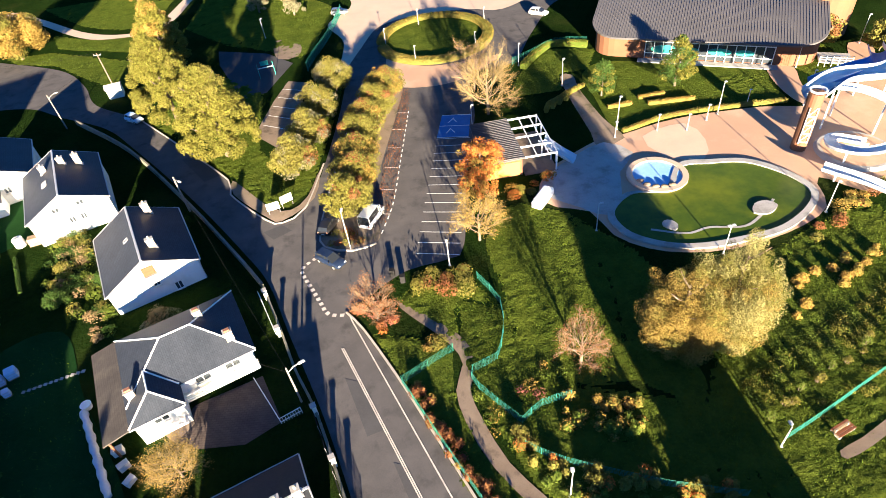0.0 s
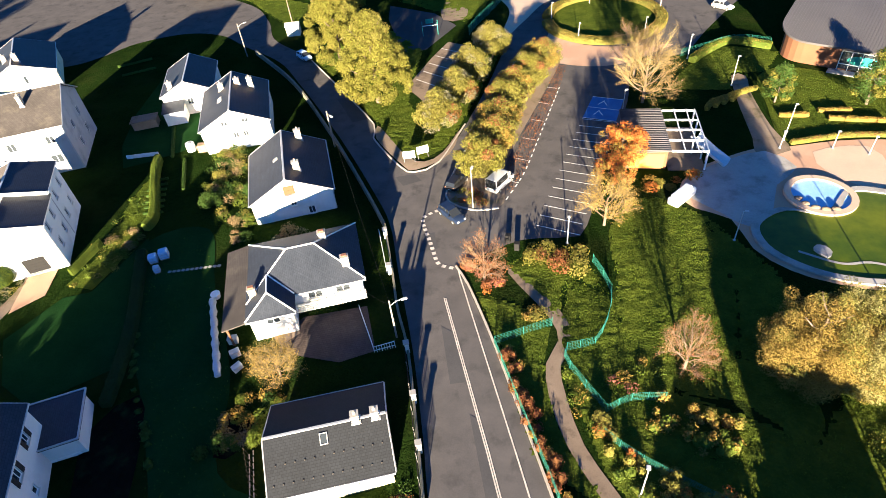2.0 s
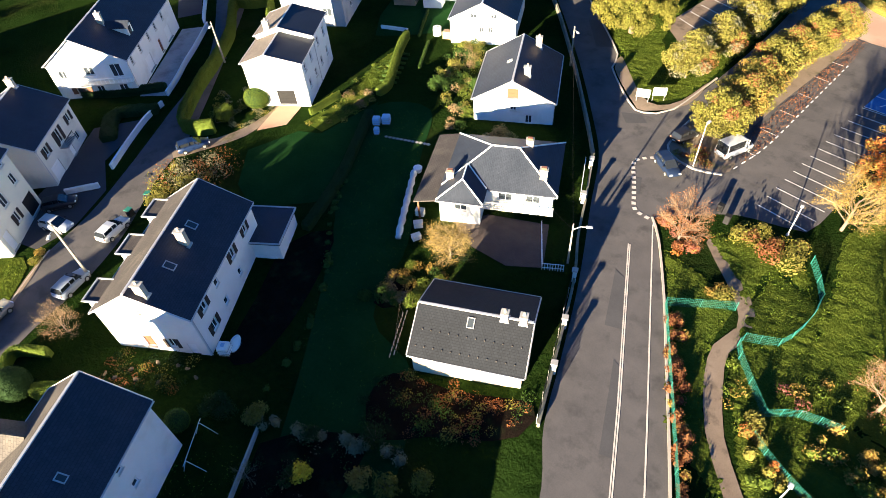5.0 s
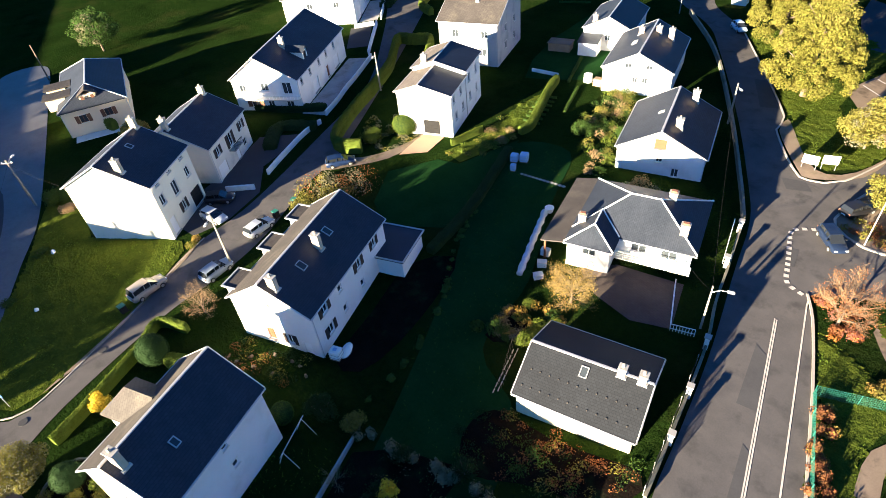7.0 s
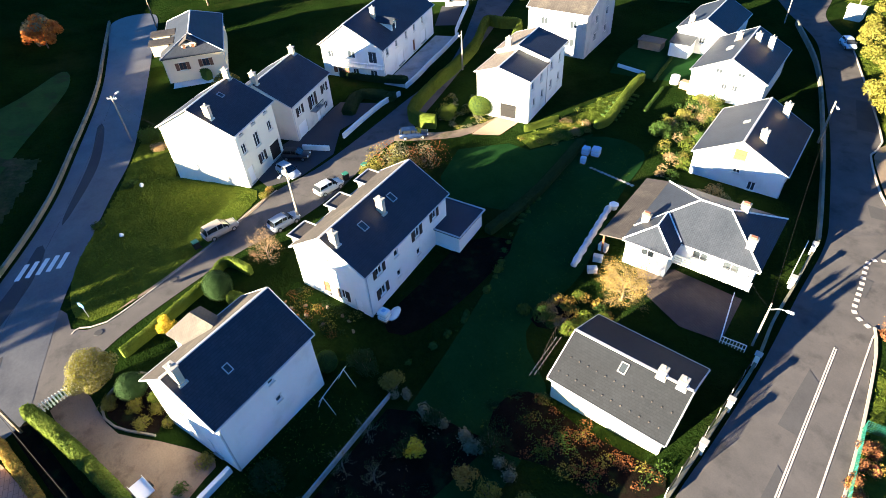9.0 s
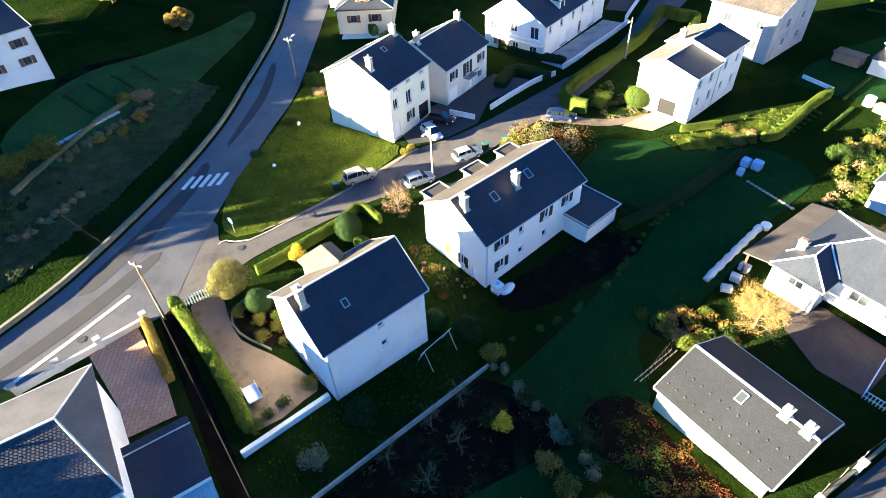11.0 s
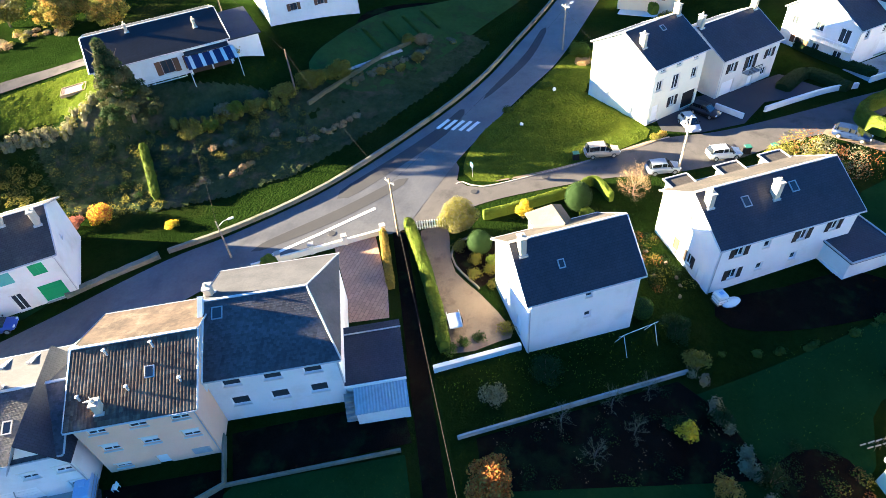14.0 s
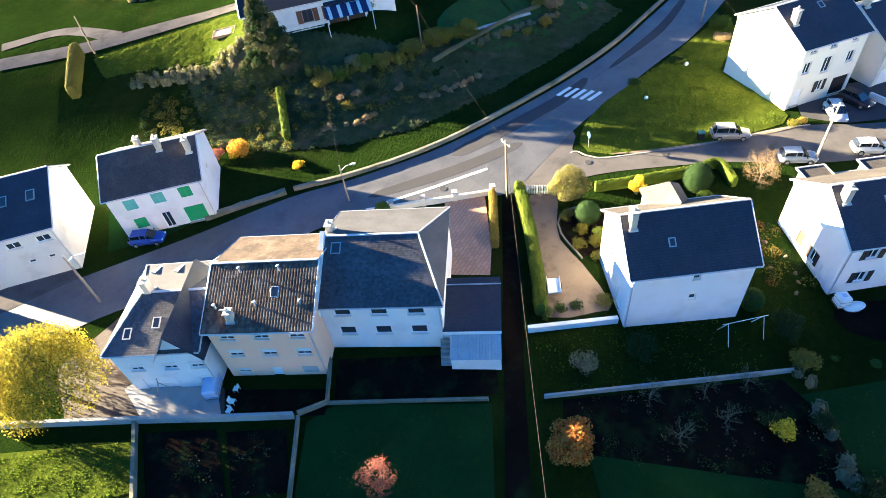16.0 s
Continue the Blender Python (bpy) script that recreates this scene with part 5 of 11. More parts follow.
house(PLAN["O"], "long white house with slate roof and balcony", chimneys=[(6.9, 4.6, 1.6)],
      holes=[("u0", 10.1, 3.6, 1.0, 1.2, "plain"), ("u0", 6.0, 3.9, 1.3, 1.3, "plain"), ("u0", 2.0, 3.7, 1.6, 2.0, "plain"), ("u0", 8.4, 0.9, 1.5, 1.0, "brown"), ("u0", 5.6, 0.9, 1.1, 1.0, "plain"), ("u0", 2.1, 0.9, 1.3, 1.0, "plain"),
             ("v0", 1.9, 4.2, 0.9, 1.3, "plain"), ("v0", 5.7, 4.2, 0.9, 1.3, "plain"), ("v0", 9.9, 4.1, 0.9, 1.3, "plain"), ("v0", 13.5, 4.1, 0.9, 1.3, "plain"), ("v0", 17.5, 4.1, 0.9, 1.3, "plain"), ("v0", 7.0, 1.2, 2.4, 2.2, "garage"), ("v0", 13.0, 1.1, 1.0, 2.1, "wood_door"), ("v0", 17.5, 1.2, 2.4, 2.2, "garage")])
house(PLAN["M"], "large white house with grey slate roof beside the street", roof="slate_grey", roof2="slate_grey", skylights=[(8.0, 11.5, 0.7, 0.9)], chimneys=[(14.0, 8.0, 1.4)],
      holes=[("u0", 4.2, 4.4, 1.0, 1.3, "plain"), ("u0", 8.0, 4.4, 1.0, 1.3, "plain"), ("u0", 12.0, 4.4, 1.0, 1.3, "plain"), ("u0", 5.0, 1.8, 1.0, 1.3, "plain"), ("u0", 11.0, 1.4, 1.0, 2.1, "door"), ("v1", 4.0, 4.2, 1.2, 1.2, "plain"), ("v1", 10.0, 4.2, 1.2, 1.2, "plain")])
house(PLAN["N"], "yellow rendered house with hipped slate roof", wall="cream", hip=(3.6, 3.6), holes=[("u0", 7.2, 2.7, 1.2, 1.3, "brown"), ("u0", 3.2, 2.8, 1.2, 1.3, "brown"), ("v0", 4, 2.7, 1.1, 1.2, "plain"), ("v0", 9, 2.7, 1.1, 1.2, "plain")])
house(PLAN["J"], "white house with scalloped slate roof and six windows", roof="slate_scale", roof2="slate_scale", ridge="zinc", hip=(2.0, 0), tiles=(0.26, 0.2, 0.002), skylights=[(9.3, 6.9, 0.9, 1.1)], chimneys=[(10.2, 4.6, 0.9)],
      holes=[("v1", s, z, 1.45, 1.1, "dark") for s in (8.55, 5.35, 2.15) for z in (5.65, 3.0)] + [("v0", 3, 2.2, 1.1, 1.3, "plain"), ("v0", 7, 2.2, 1.1, 1.3, "plain")])
house(PLAN["K"], "tall peach rendered house with worn brown tile roof", wall="peach", roof="tile_brown", roof2="tile_brown", tiles=(0.25, 0.34, 0.009),
      holes=[("v1", s, z, 1.3, 0.9, "blind") for s in (7.3, 4.35, 1.3) for z in (6.8, 4.4)] + [("v1", 7.5, 1.7, 1.2, 0.6, "blind"), ("v1", 4.5, 1.1, 0.95, 2.1, "door"), ("v1", 1.4, 1.8, 1.3, 0.8, "closed")], chimneys=[(6.6, 9.9, 0.9, 0.5, 0.7)])
house(PLAN["S"], "white house with patterned slate roof and big gabled dormer", roof="slate_scale", roof2="slate_scale", hip=(0, 2.2), tiles=(0.26, 0.2, 0.002), skylights=[(6.2, 8.4, 0.7, 1.0), (3.8, 7.6, 0.7, 1.0)], chimneys=[(5.1, 4.7, 1.3)],
      holes=[("v1", s, 3.9, 1.2, 0.85, "blind") for s in (6.3, 3.3, 0.9)] + [("v1", 0.9, 1.7, 1.2, 0.8, "blind"), ("v1", 5.2, 1.3, 3.0, 1.9, "garage")])
house(PLAN["L"], "white house with slate roof and green shutters", roof="slate_warm", chimneys=[(3.8, 5.8, 1.3), (0.6, 6.8, 1.4), (6.3, 4.3, 1.0)],
      holes=[("v1", 8.1, 4.3, 1.25, 1.35, "teal"), ("v1", 5.0, 4.4, 1.25, 1.35, "teal"), ("v1", 2.0, 4.4, 1.25, 1.35, "green"), ("v1", 8.1, 1.6, 1.25, 1.35, "green"), ("v1", 5.2, 1.15, 1.0, 2.2, "plain"), ("v1", 2.0, 1.2, 2.3, 2.2, "green_garage"), ("u0", 5.5, 4.3, 0.5, 0.5, "plain")])
house(PLAN["L2"], "white house with dark roof and skylights beside the road", wall="offwhite", skylights=[(1.6, 7.4, 0.9, 1.3), (4.4, 7.4, 0.9, 1.3)],
      holes=[("v1", 4.3, 4.9, 1.4, 0.8, "plain"), ("v1", 1.3, 4.9, 1.4, 0.8, "plain"), ("v1", 3.8, 2.4, 0.7, 0.4, "plain"), ("v1", 1.8, 2.4, 0.7, 0.4, "plain")])
house(PLAN["P"], "low white bungalow with grey slate roof on the slope", deep=4.0, roof="slate_grey", chimneys=[(12.4, 8.8, 1.0, 0.4, 0.5), (3.4, 11.5, 1.0, 0.4, 0.5)],
      holes=[("v1", 4.8, 1.4, 1.9, 1.9, "brown"), ("v1", 9.0, 1.4, 1.6, 1.9, "brown"), ("v1", 15, 1.5, 1.3, 1.3, "brown"), ("u1", 12, 1.5, 1.6, 1.3, "closed")])
house(PLAN["Q"], "white two-storey house with dark roof on the slope", deep=4.0,
      holes=[("v1", s, z, 1.1, 1.1, "brown") for s in (2.2, 6.4, 11.0) for z in (1.6, 4.2)])

# ---- plants ----
rng = np.random.default_rng(7)
MORE, FINER = 2.2, 0.68     # leaves in number and in size


def leaf_cards(points, size, tilt=None, out=None):
    """Small leaf clumps: a bent four-cornered leaf at every point, facing outwards from its clump where that is known."""
    n = len(points)
    a = rng.normal(size=(n, 3))
    if out is not None:
        face = out + rng.normal(size=(n, 3)) * 0.5
        face /= np.linalg.norm(face, axis=1)[:, None] + 1e-9
        a -= face * np.sum(a * face, axis=1)[:, None]
    a /= np.linalg.norm(a, axis=1)[:, None] + 1e-9
    b = np.cross(face, a) if out is not None else np.cross(a, rng.normal(size=(n, 3)))
    b /= np.linalg.norm(b, axis=1)[:, None] + 1e-9
    if tilt is not None:
        a = a * (1 - tilt) + np.array((0, 0, -1)) * tilt
    s = size * (0.6 + 0.8 * rng.random(n))[:, None]
    c = np.cross(a, b)
    p = np.stack([points - a * s * 0.6, points + b * s * 0.42 + c * s * 0.1, points + a * s * 0.6, points - b * s * 0.42 + c * s * 0.1], 1)
    return p.reshape(-1, 3), np.arange(4 * n).reshape(n, 4)


def blob_points(blobs, n, hollow=0.55):
    """Points in the shells of some lumps, and the way outwards at each."""
    blobs = np.array(blobs, float)
    w = (blobs[:, 3] * blobs[:, 4] * blobs[:, 5]) ** 0.67
    k = rng.choice(len(blobs), n, p=w / w.sum())
    d = rng.normal(size=(n, 3))
    d /= np.linalg.norm(d, axis=1)[:, None]
    r = hollow + (1.05 - hollow) * rng.random(n) ** 0.7
    return blobs[k, :3] + d * blobs[k, 3:6] * r[:, None], d


def leaf_object(name, points, size, mat, parent, tilt=None):
    points, out = points if isinstance(points, tuple) else (points, None)
    v, f = leaf_cards(points, size * FINER, tilt, out)
    return tagged(mesh_object(name, v.tolist(), f.tolist(), MAT[mat], parent), kind="stuff" if parent else "")


def crown_blobs(r, h0, h1, n, lump=0.45, cone=0.0):
    """Lumps that make up an uneven crown between two heights: big ones inside, small ones over its outline."""
    out = []
    for i in range(n):
        t = (i + 0.5) / n
        z = h0 + (h1 - h0) * t
        rr = r * (math.sin(math.pi * min(max(0.12 + 0.82 * t, 0), 1)) ** 0.7 * (1 - cone) + (1 - t) * cone)
        a = i * 2.4 + rng.random()
        q = lump * r * (0.45 + 0.55 * rng.random())
        d = max(rr - q * 0.5, 0) * (1.0 if i % 4 else 0.45) * (0.86 + 0.24 * rng.random())
        out.append((d * math.cos(a), d * math.sin(a), z + 0.25 * q * rng.normal(), q, q, q * (0.6 + 0.3 * rng.random())))
    return out


def trunk_mesh(bm, h, r, limbs, reach, lean=0.0, start=0.35):
    p = [(0, 0, -0.4)]
    for i in range(1, 6):
        p.append((lean * i * 0.2 + (rng.random() - 0.5) * 0.15, (rng.random() - 0.5) * 0.15, h * i / 5))
    tube(bm, p, [r * 1.25, r, r * 0.8, r * 0.6, r * 0.4, r * 0.2], 8)
    ends = []
    for i in range(limbs):
        t = start + (0.95 - start) * i / max(limbs - 1, 1)
        a = i * 2.4 + rng.random() * 0.6
        b = Vector((lean * t, 0, h * t))
        e = b + Vector((math.cos(a), math.sin(a), 0.55 + 0.5 * t)) * reach * (1.05 - 0.55 * t)
        m = b.lerp(e, 0.5) + Vector((0, 0, -0.08 * reach))
        tube(bm, [b, m, e], [r * 0.4 * (1.1 - t * 0.6), r * 0.25, r * 0.08], 6)
        ends.append(e)
    return ends


def leafy_tree(name, x, y, h, r, mats, label, n=6000, size=0.32, lumps=16, base=0.22, trunk_r=None, group="", cone=0.0, lump=0.45, squash=1.0, hollow=0.55, tilt=None, blobs=None):
    root = empty(name, pose(x, y, gz(x, y), 0, 0, rng.random() * 360), label, "tree" if "tree" in name else "shrub", group)
    bm = bmesh.new()
    trunk_mesh(bm, h * 0.8, trunk_r or h * 0.022, 7, r * 0.75)
    part("trunk", bm, MAT["bark"], root, smooth=True)
    lump *= 0.75
    bl = blobs or crown_blobs(r, h * base + lump * r * 0.7, h - lump * r * 0.55, int(lumps * 4.5), lump, cone)
    total = sum(q for _, q in mats)
    pick = rng.choice(len(mats), len(bl), p=[q / total for _, q in mats])
    for i, (m, share) in enumerate(mats):
        own = [q for j, q in enumerate(bl) if pick[j] == i] or bl[:1]
        leaf_object("crown" if i == 0 else "leaf_mass", blob_points(own, int(n * MORE * len(own) / len(bl)), hollow), size, m, root, tilt)
    return root


def bare_tree(name, x, y, h, r, mat, label, limbs=9, leaves=None, group="", spread=1.0, n3=6, thick=1.0):
    """A tree that has lost its leaves: trunk, limbs and many thin twigs."""
    root = empty(name, pose(x, y, gz(x, y)), label, "tree", group)
    bm = bmesh.new()
    tube(bm, [(0, 0, -0.3), (0.05, 0, h * 0.2), (0, 0.05, h * 0.55)], [h * 0.025, h * 0.02, h * 0.01], 7)
    tw = bmesh.new()
    tips = []

    def grow(p, d, length, rad, level):
        mid = p + d * length * 0.5 + Vector(rng.normal(size=3)) * length * 0.05
        e = p + d * length + Vector(rng.normal(size=3)) * length * 0.06 + Vector((0, 0, 0.06 * length))
        tube(bm if level == 0 else tw, [p, mid, e], [rad, rad * 0.75, rad * 0.45], 5 if level == 0 else 3, cap=False)
        if level == 3:
            tips.append(e)
            return
        for i in range((6, n3, 5)[level]):
            t = 0.35 + 0.65 * (i + rng.random()) / (6, n3, 5)[level]
            nd = (d + Vector(rng.normal(size=3)) * 0.5 * spread + Vector((0, 0, 0.15))).normalized()
            grow(p.lerp(e, t), nd, length * (0.64 - 0.07 * level), rad * 0.48, level + 1)

    for i in range(limbs):
        a = i * 2.4 + rng.random() * 0.5
        up = 0.35 + 1.1 * (i / limbs)
        d = Vector((math.cos(a) * spread, math.sin(a) * spread, up)).normalized()
        grow(Vector((0, 0, h * (0.12 + 0.4 * i / limbs))), d, min(h, r * 1.4) * 0.36, h * 0.008 * thick, 0)
    part("trunk", bm, MAT["bark"], root)
    part("twig_crown", tw, MAT[mat], root)
    if leaves:
        pts = np.array([t for t in tips for _ in range(leaves[1])]) + rng.normal(size=(len(tips) * leaves[1], 3)) * 0.15
        leaf_object("foliage", pts, leaves[2], leaves[0], root)
    return root


def lattice(x, y, size, seed):
    """Smooth random bumps of a given size over the plan, from 0 to 1."""
    u, v = x / size, y / size
    i, j = np.floor(u), np.floor(v)
    a, b = u - i, v - j
    a, b = a * a * (3 - 2 * a), b * b * (3 - 2 * b)

    def corner(p, q):
        k = np.sin(p * 127.1 + q * 311.7 + seed * 74.7) * 43758.5453
        return k - np.floor(k)

    return (corner(i, j) * (1 - a) + corner(i + 1, j) * a) * (1 - b) + (corner(i, j + 1) * (1 - a) + corner(i + 1, j + 1) * a) * b


def shrub_row(line, width, height, mat, label, density, size, name, extra, group):
    """A row of uneven mounds of growth: low domes under many leaves."""
    c = smooth_line(line, 0.5)
    d = np.r_[0, np.cumsum(np.linalg.norm(np.diff(c, axis=0), axis=1))]
    n = max(5, int(d[-1] * max(width, 0.8) * 1.5))
    q = np.sort(rng.random(n)) * d[-1]
    px, py = np.interp(q, d, c[:, 0]), np.interp(q, d, c[:, 1])
    t = np.gradient(c, axis=0)
    t /= np.linalg.norm(t, axis=1)[:, None] + 1e-9
    off = (rng.random(n) - 0.5) * width * 0.9
    px, py = px - np.interp(q, d, t[:, 1]) * off, py + np.interp(q, d, t[:, 0]) * off
    rr = (0.32 + 0.4 * rng.random(n)) * min(1.0, 0.5 + 0.5 * width)
    hh = height * (0.45 + 0.75 * rng.random(n) ** 1.3)
    z = ground_z(px, py)
    verts, faces = [], []
    for x, y, b, r, h in zip(px, py, z, rr, hh):
        k = len(verts)
        for lev, (f, g) in enumerate(((1.0, -0.1), (0.92, 0.4), (0.6, 0.75))):
            for i in range(7):
                a = i * 0.8976 + lev * 0.4
                w = r * 0.85 * f * (0.8 + 0.35 * rng.random())
                verts.append((x + w * math.cos(a), y + w * math.sin(a), b + h * g * (0.85 + 0.25 * rng.random())))
        verts.append((x, y, b + h * 0.9))
        for lev in (0, 7):
            faces += [(k + lev + i, k + lev + (i + 1) % 7, k + lev + 7 + (i + 1) % 7, k + lev + 7 + i) for i in range(7)]
        faces += [(k + 14 + i, k + 14 + (i + 1) % 7, k + 21) for i in range(7)]
    core = tagged(mesh_object(name, verts, faces, MAT[mat]), label, "hedge", group)
    m = int(density * MORE * d[-1] * (width + 2 * height))
    k = rng.integers(0, n, m)
    o = rng.normal(size=(m, 3))
    o /= np.linalg.norm(o, axis=1)[:, None]
    o[:, 2] = np.abs(o[:, 2])
    pts = np.stack([px[k] + o[:, 0] * rr[k], py[k] + o[:, 1] * rr[k], z[k] + hh[k] * (0.15 + 0.95 * o[:, 2])], 1) + rng.normal(size=(m, 3)) * 0.06
    own = rng.random(n) < (extra[1] if extra else 0)
    if extra and own[k].any():
        leaf_object("outer_foliage", (pts[own[k]], o[own[k]]), size, extra[0], core)
    leaf_object("foliage", (pts[~own[k]], o[~own[k]]), size, mat, core)
    return core


def hedge(line, width, height, mat, label, density=26, size=0.2, name="hedge", smooth=True, extra=None, group="", ragged=0.12):
    """A clipped hedge along a plan line: a lumpy body and leaves over it. A ragged one is a row of separate mounds."""
    if ragged >= 0.28:
        return shrub_row(line, width, height, mat, label, density, size, name, extra, group)
    c = smooth_line(line, 0.45) if smooth or len(line) > 2 else np.array([np.array(line[0], float) + (np.array(line[1], float) - np.array(line[0], float)) * k for k in np.linspace(0, 1, 2 + int(np.hypot(*(np.array(line[1], float) - np.array(line[0], float))) / 0.45))])
    t = np.gradient(c, axis=0)
    t /= np.linalg.norm(t, axis=1)[:, None] + 1e-9
    side = np.stack([-t[:, 1], t[:, 0]], 1)
    base = ground_z(c[:, 0], c[:, 1])
    shape = [(-1.0, -0.25), (-1.0, 0.35), (-0.97, 0.72), (-0.78, 0.94), (-0.35, 1.0), (0.0, 1.0), (0.35, 1.0), (0.78, 0.94), (0.97, 0.72), (1.0, 0.35), (1.0, -0.25)]
    m, k = len(shape), len(c)
    end = np.minimum(np.arange(k), np.arange(k)[::-1])
    taper = np.where(end == 0, 0.72, 1.0)
    amp = 0.05 + 0.75 * ragged
    verts = []
    for o, h in shape:
        x, y = c[:, 0] + side[:, 0] * o * width * 0.45 * taper, c[:, 1] + side[:, 1] * o * width * 0.45 * taper
        q = lattice(x + o * 3.1, y + h * 2.7, 0.55, 7) + 0.7 * lattice(x + h, y - o, 1.5, 8) - 0.85
        x, y = x + side[:, 0] * o * amp * q * 0.7, y + side[:, 1] * o * amp * q * 0.7
        verts.append(np.stack([x, y, base + h * height * 0.94 + amp * q * (h > 0.5)], 1))
    verts = np.stack(verts, 1).reshape(-1, 3)
    faces = [(i * m + j, i * m + j + 1, (i + 1) * m + j + 1, (i + 1) * m + j) for i in range(k - 1) for j in range(m - 1)]
    faces += [tuple(range(m))[::-1], tuple((k - 1) * m + j for j in range(m))]
    core = tagged(mesh_object(name, verts.tolist(), faces, MAT[mat]), label, "hedge", group)
    d = np.r_[0, np.cumsum(np.linalg.norm(np.diff(c, axis=0), axis=1))]
    n = int(density * MORE * d[-1] * (width + 2 * height))
    f = rng.random(n) * (k - 1)
    i0 = np.minimum(f.astype(int), k - 2)
    g = rng.random(n) * (m - 3) + 1
    j0 = np.minimum(g.astype(int), m - 2)
    grid = verts.reshape(k, m, 3)
    u, v = (f - i0)[:, None], (g - j0)[:, None]
    pts = (grid[i0, j0] * (1 - u) + grid[i0 + 1, j0] * u) * (1 - v) + (grid[i0, j0 + 1] * (1 - u) + grid[i0 + 1, j0 + 1] * u) * v
    shp = np.array(shape)
    so = shp[j0, 0]
    out = np.stack([side[i0, 0] * so, side[i0, 1] * so, np.where(np.abs(so) < 0.9, 1.0, 0.25)], 1)
    pts = pts + out * (0.03 + ragged * 0.5 * rng.random(n) ** 2)[:, None]
    if extra:
        pick = rng.random(n) < extra[1] * 1.4 * lattice(pts[:, 0], pts[:, 1], 1.2, 9)
        leaf_object("outer_foliage", (pts[pick], out[pick]), size, extra[0], core)
        pts, out = pts[~pick], out[~pick]
    leaf_object("foliage", (pts, out), size, mat, core)
    return core


def shrub(x, y, r, h, mat, label, n=None, name="shrub", size=0.2, extra=None, group=""):
    """A bush of several stems and an uneven mass of leaves down to the ground."""
    root = empty(name, pose(x, y, gz(x, y), 0, 0, rng.random() * 360), label, "shrub", group)
    bm = bmesh.new()
    for i in range(5):
        a = i * 1.3
        tube(bm, [(0.1 * math.cos(a), 0.1 * math.sin(a), -0.2), (r * 0.5 * math.cos(a), r * 0.5 * math.sin(a), h * 0.7)], [0.05, 0.015], 5)
    part("stem_base", bm, MAT["bark"], root)
    bl = []
    for i in range(18):
        d, q = r * (0.25 + 0.55 * rng.random()), 0.3 + 0.16 * rng.random()
        z = h * (0.3 + 0.45 * rng.random() * (1.25 - d / r))
        bl.append((d * math.cos(i * 2.4), d * math.sin(i * 2.4), z, r * q, r * q, min(r, h) * q * 0.9))
    bl.append((0, 0, h * 0.5, r * 0.55, r * 0.55, h * 0.45))
    n = int(MORE * (n or 160 * (r * r + r * h) + 120))
    if extra:
        leaf_object("leaf_mass", blob_points(bl, int(n * extra[1]), 0.85), size, extra[0], root)
    leaf_object("foliage", blob_points(bl, n, 0.45), size, mat, root)
    return root


def topiary(x, y, r, h, mat, label):
    """A clipped egg-shaped bush."""
    root = empty("topiary", pose(x, y, gz(x, y)), label, "topiary", "clipped bushes")
    bm = bmesh.new()
    bmesh.ops.create_icosphere(bm, subdivisions=3, radius=1, matrix=Matrix.Translation((0, 0, h * 0.5)) @ Matrix.Diagonal((r * 0.93, r * 0.93, h * 0.5, 1)))
    for v in bm.verts:
        v.co *= 1 + 0.03 * noise.noise(v.co * 3)
    part("core", bm, MAT["leaf_dark"], root)
    leaf_object("foliage", blob_points([(0, 0, h * 0.5, r, r, h * 0.51)], int(900 * r * h), 0.93), 0.13, mat, root)
    return root


def scrub(name, ring, n_per, hmin, hmax, mats, label, size=0.22, lumps=0.5, category="scrub"):
    """A patch of mixed low growth that nobody could count: leaves in many small heaps."""
    ring = np.array(ring, float)
    lo, hi = ring.min(0), ring.max(0)
    area = abs(np.sum(ring[:, 0] * np.roll(ring[:, 1], -1) - np.roll(ring[:, 0], -1) * ring[:, 1])) / 2
    k = max(3, int(area * lumps))
    c = lo + rng.random((k * 4, 2)) * (hi - lo)
    c = c[inside(c[:, 0], c[:, 1], ring)][:k]
    hh = hmin + (hmax - hmin) * rng.random(len(c)) ** 1.5
    rr = 0.5 + 0.5 * hh * (0.6 + 0.6 * rng.random(len(c)))
    root = None
    for i, (m, share) in enumerate(mats):
        n = int(area * n_per * MORE * share)
        sel = rng.choice(len(c), n, p=(rr * hh) / (rr * hh).sum())
        if len(mats) > 1:
            sel = (sel // len(mats)) * len(mats) + i
            sel = np.minimum(sel, len(c) - 1)
        d = rng.normal(size=(n, 3))
        d /= np.linalg.norm(d, axis=1)[:, None]
        d[:, 2] = np.abs(d[:, 2])
        r = 0.6 + 0.45 * rng.random(n)
        p = np.stack([c[sel, 0] + d[:, 0] * rr[sel] * r, c[sel, 1] + d[:, 1] * rr[sel] * r, np.zeros(n)], 1)
        p[:, 2] = ground_z(p[:, 0], p[:, 1]) + d[:, 2] * hh[sel] * r
        ob = leaf_object(name if i == 0 else "growth", (p, d), size, m, root)
        if root is None:
            root = tagged(ob, label, category, kind="stuff")
    return root


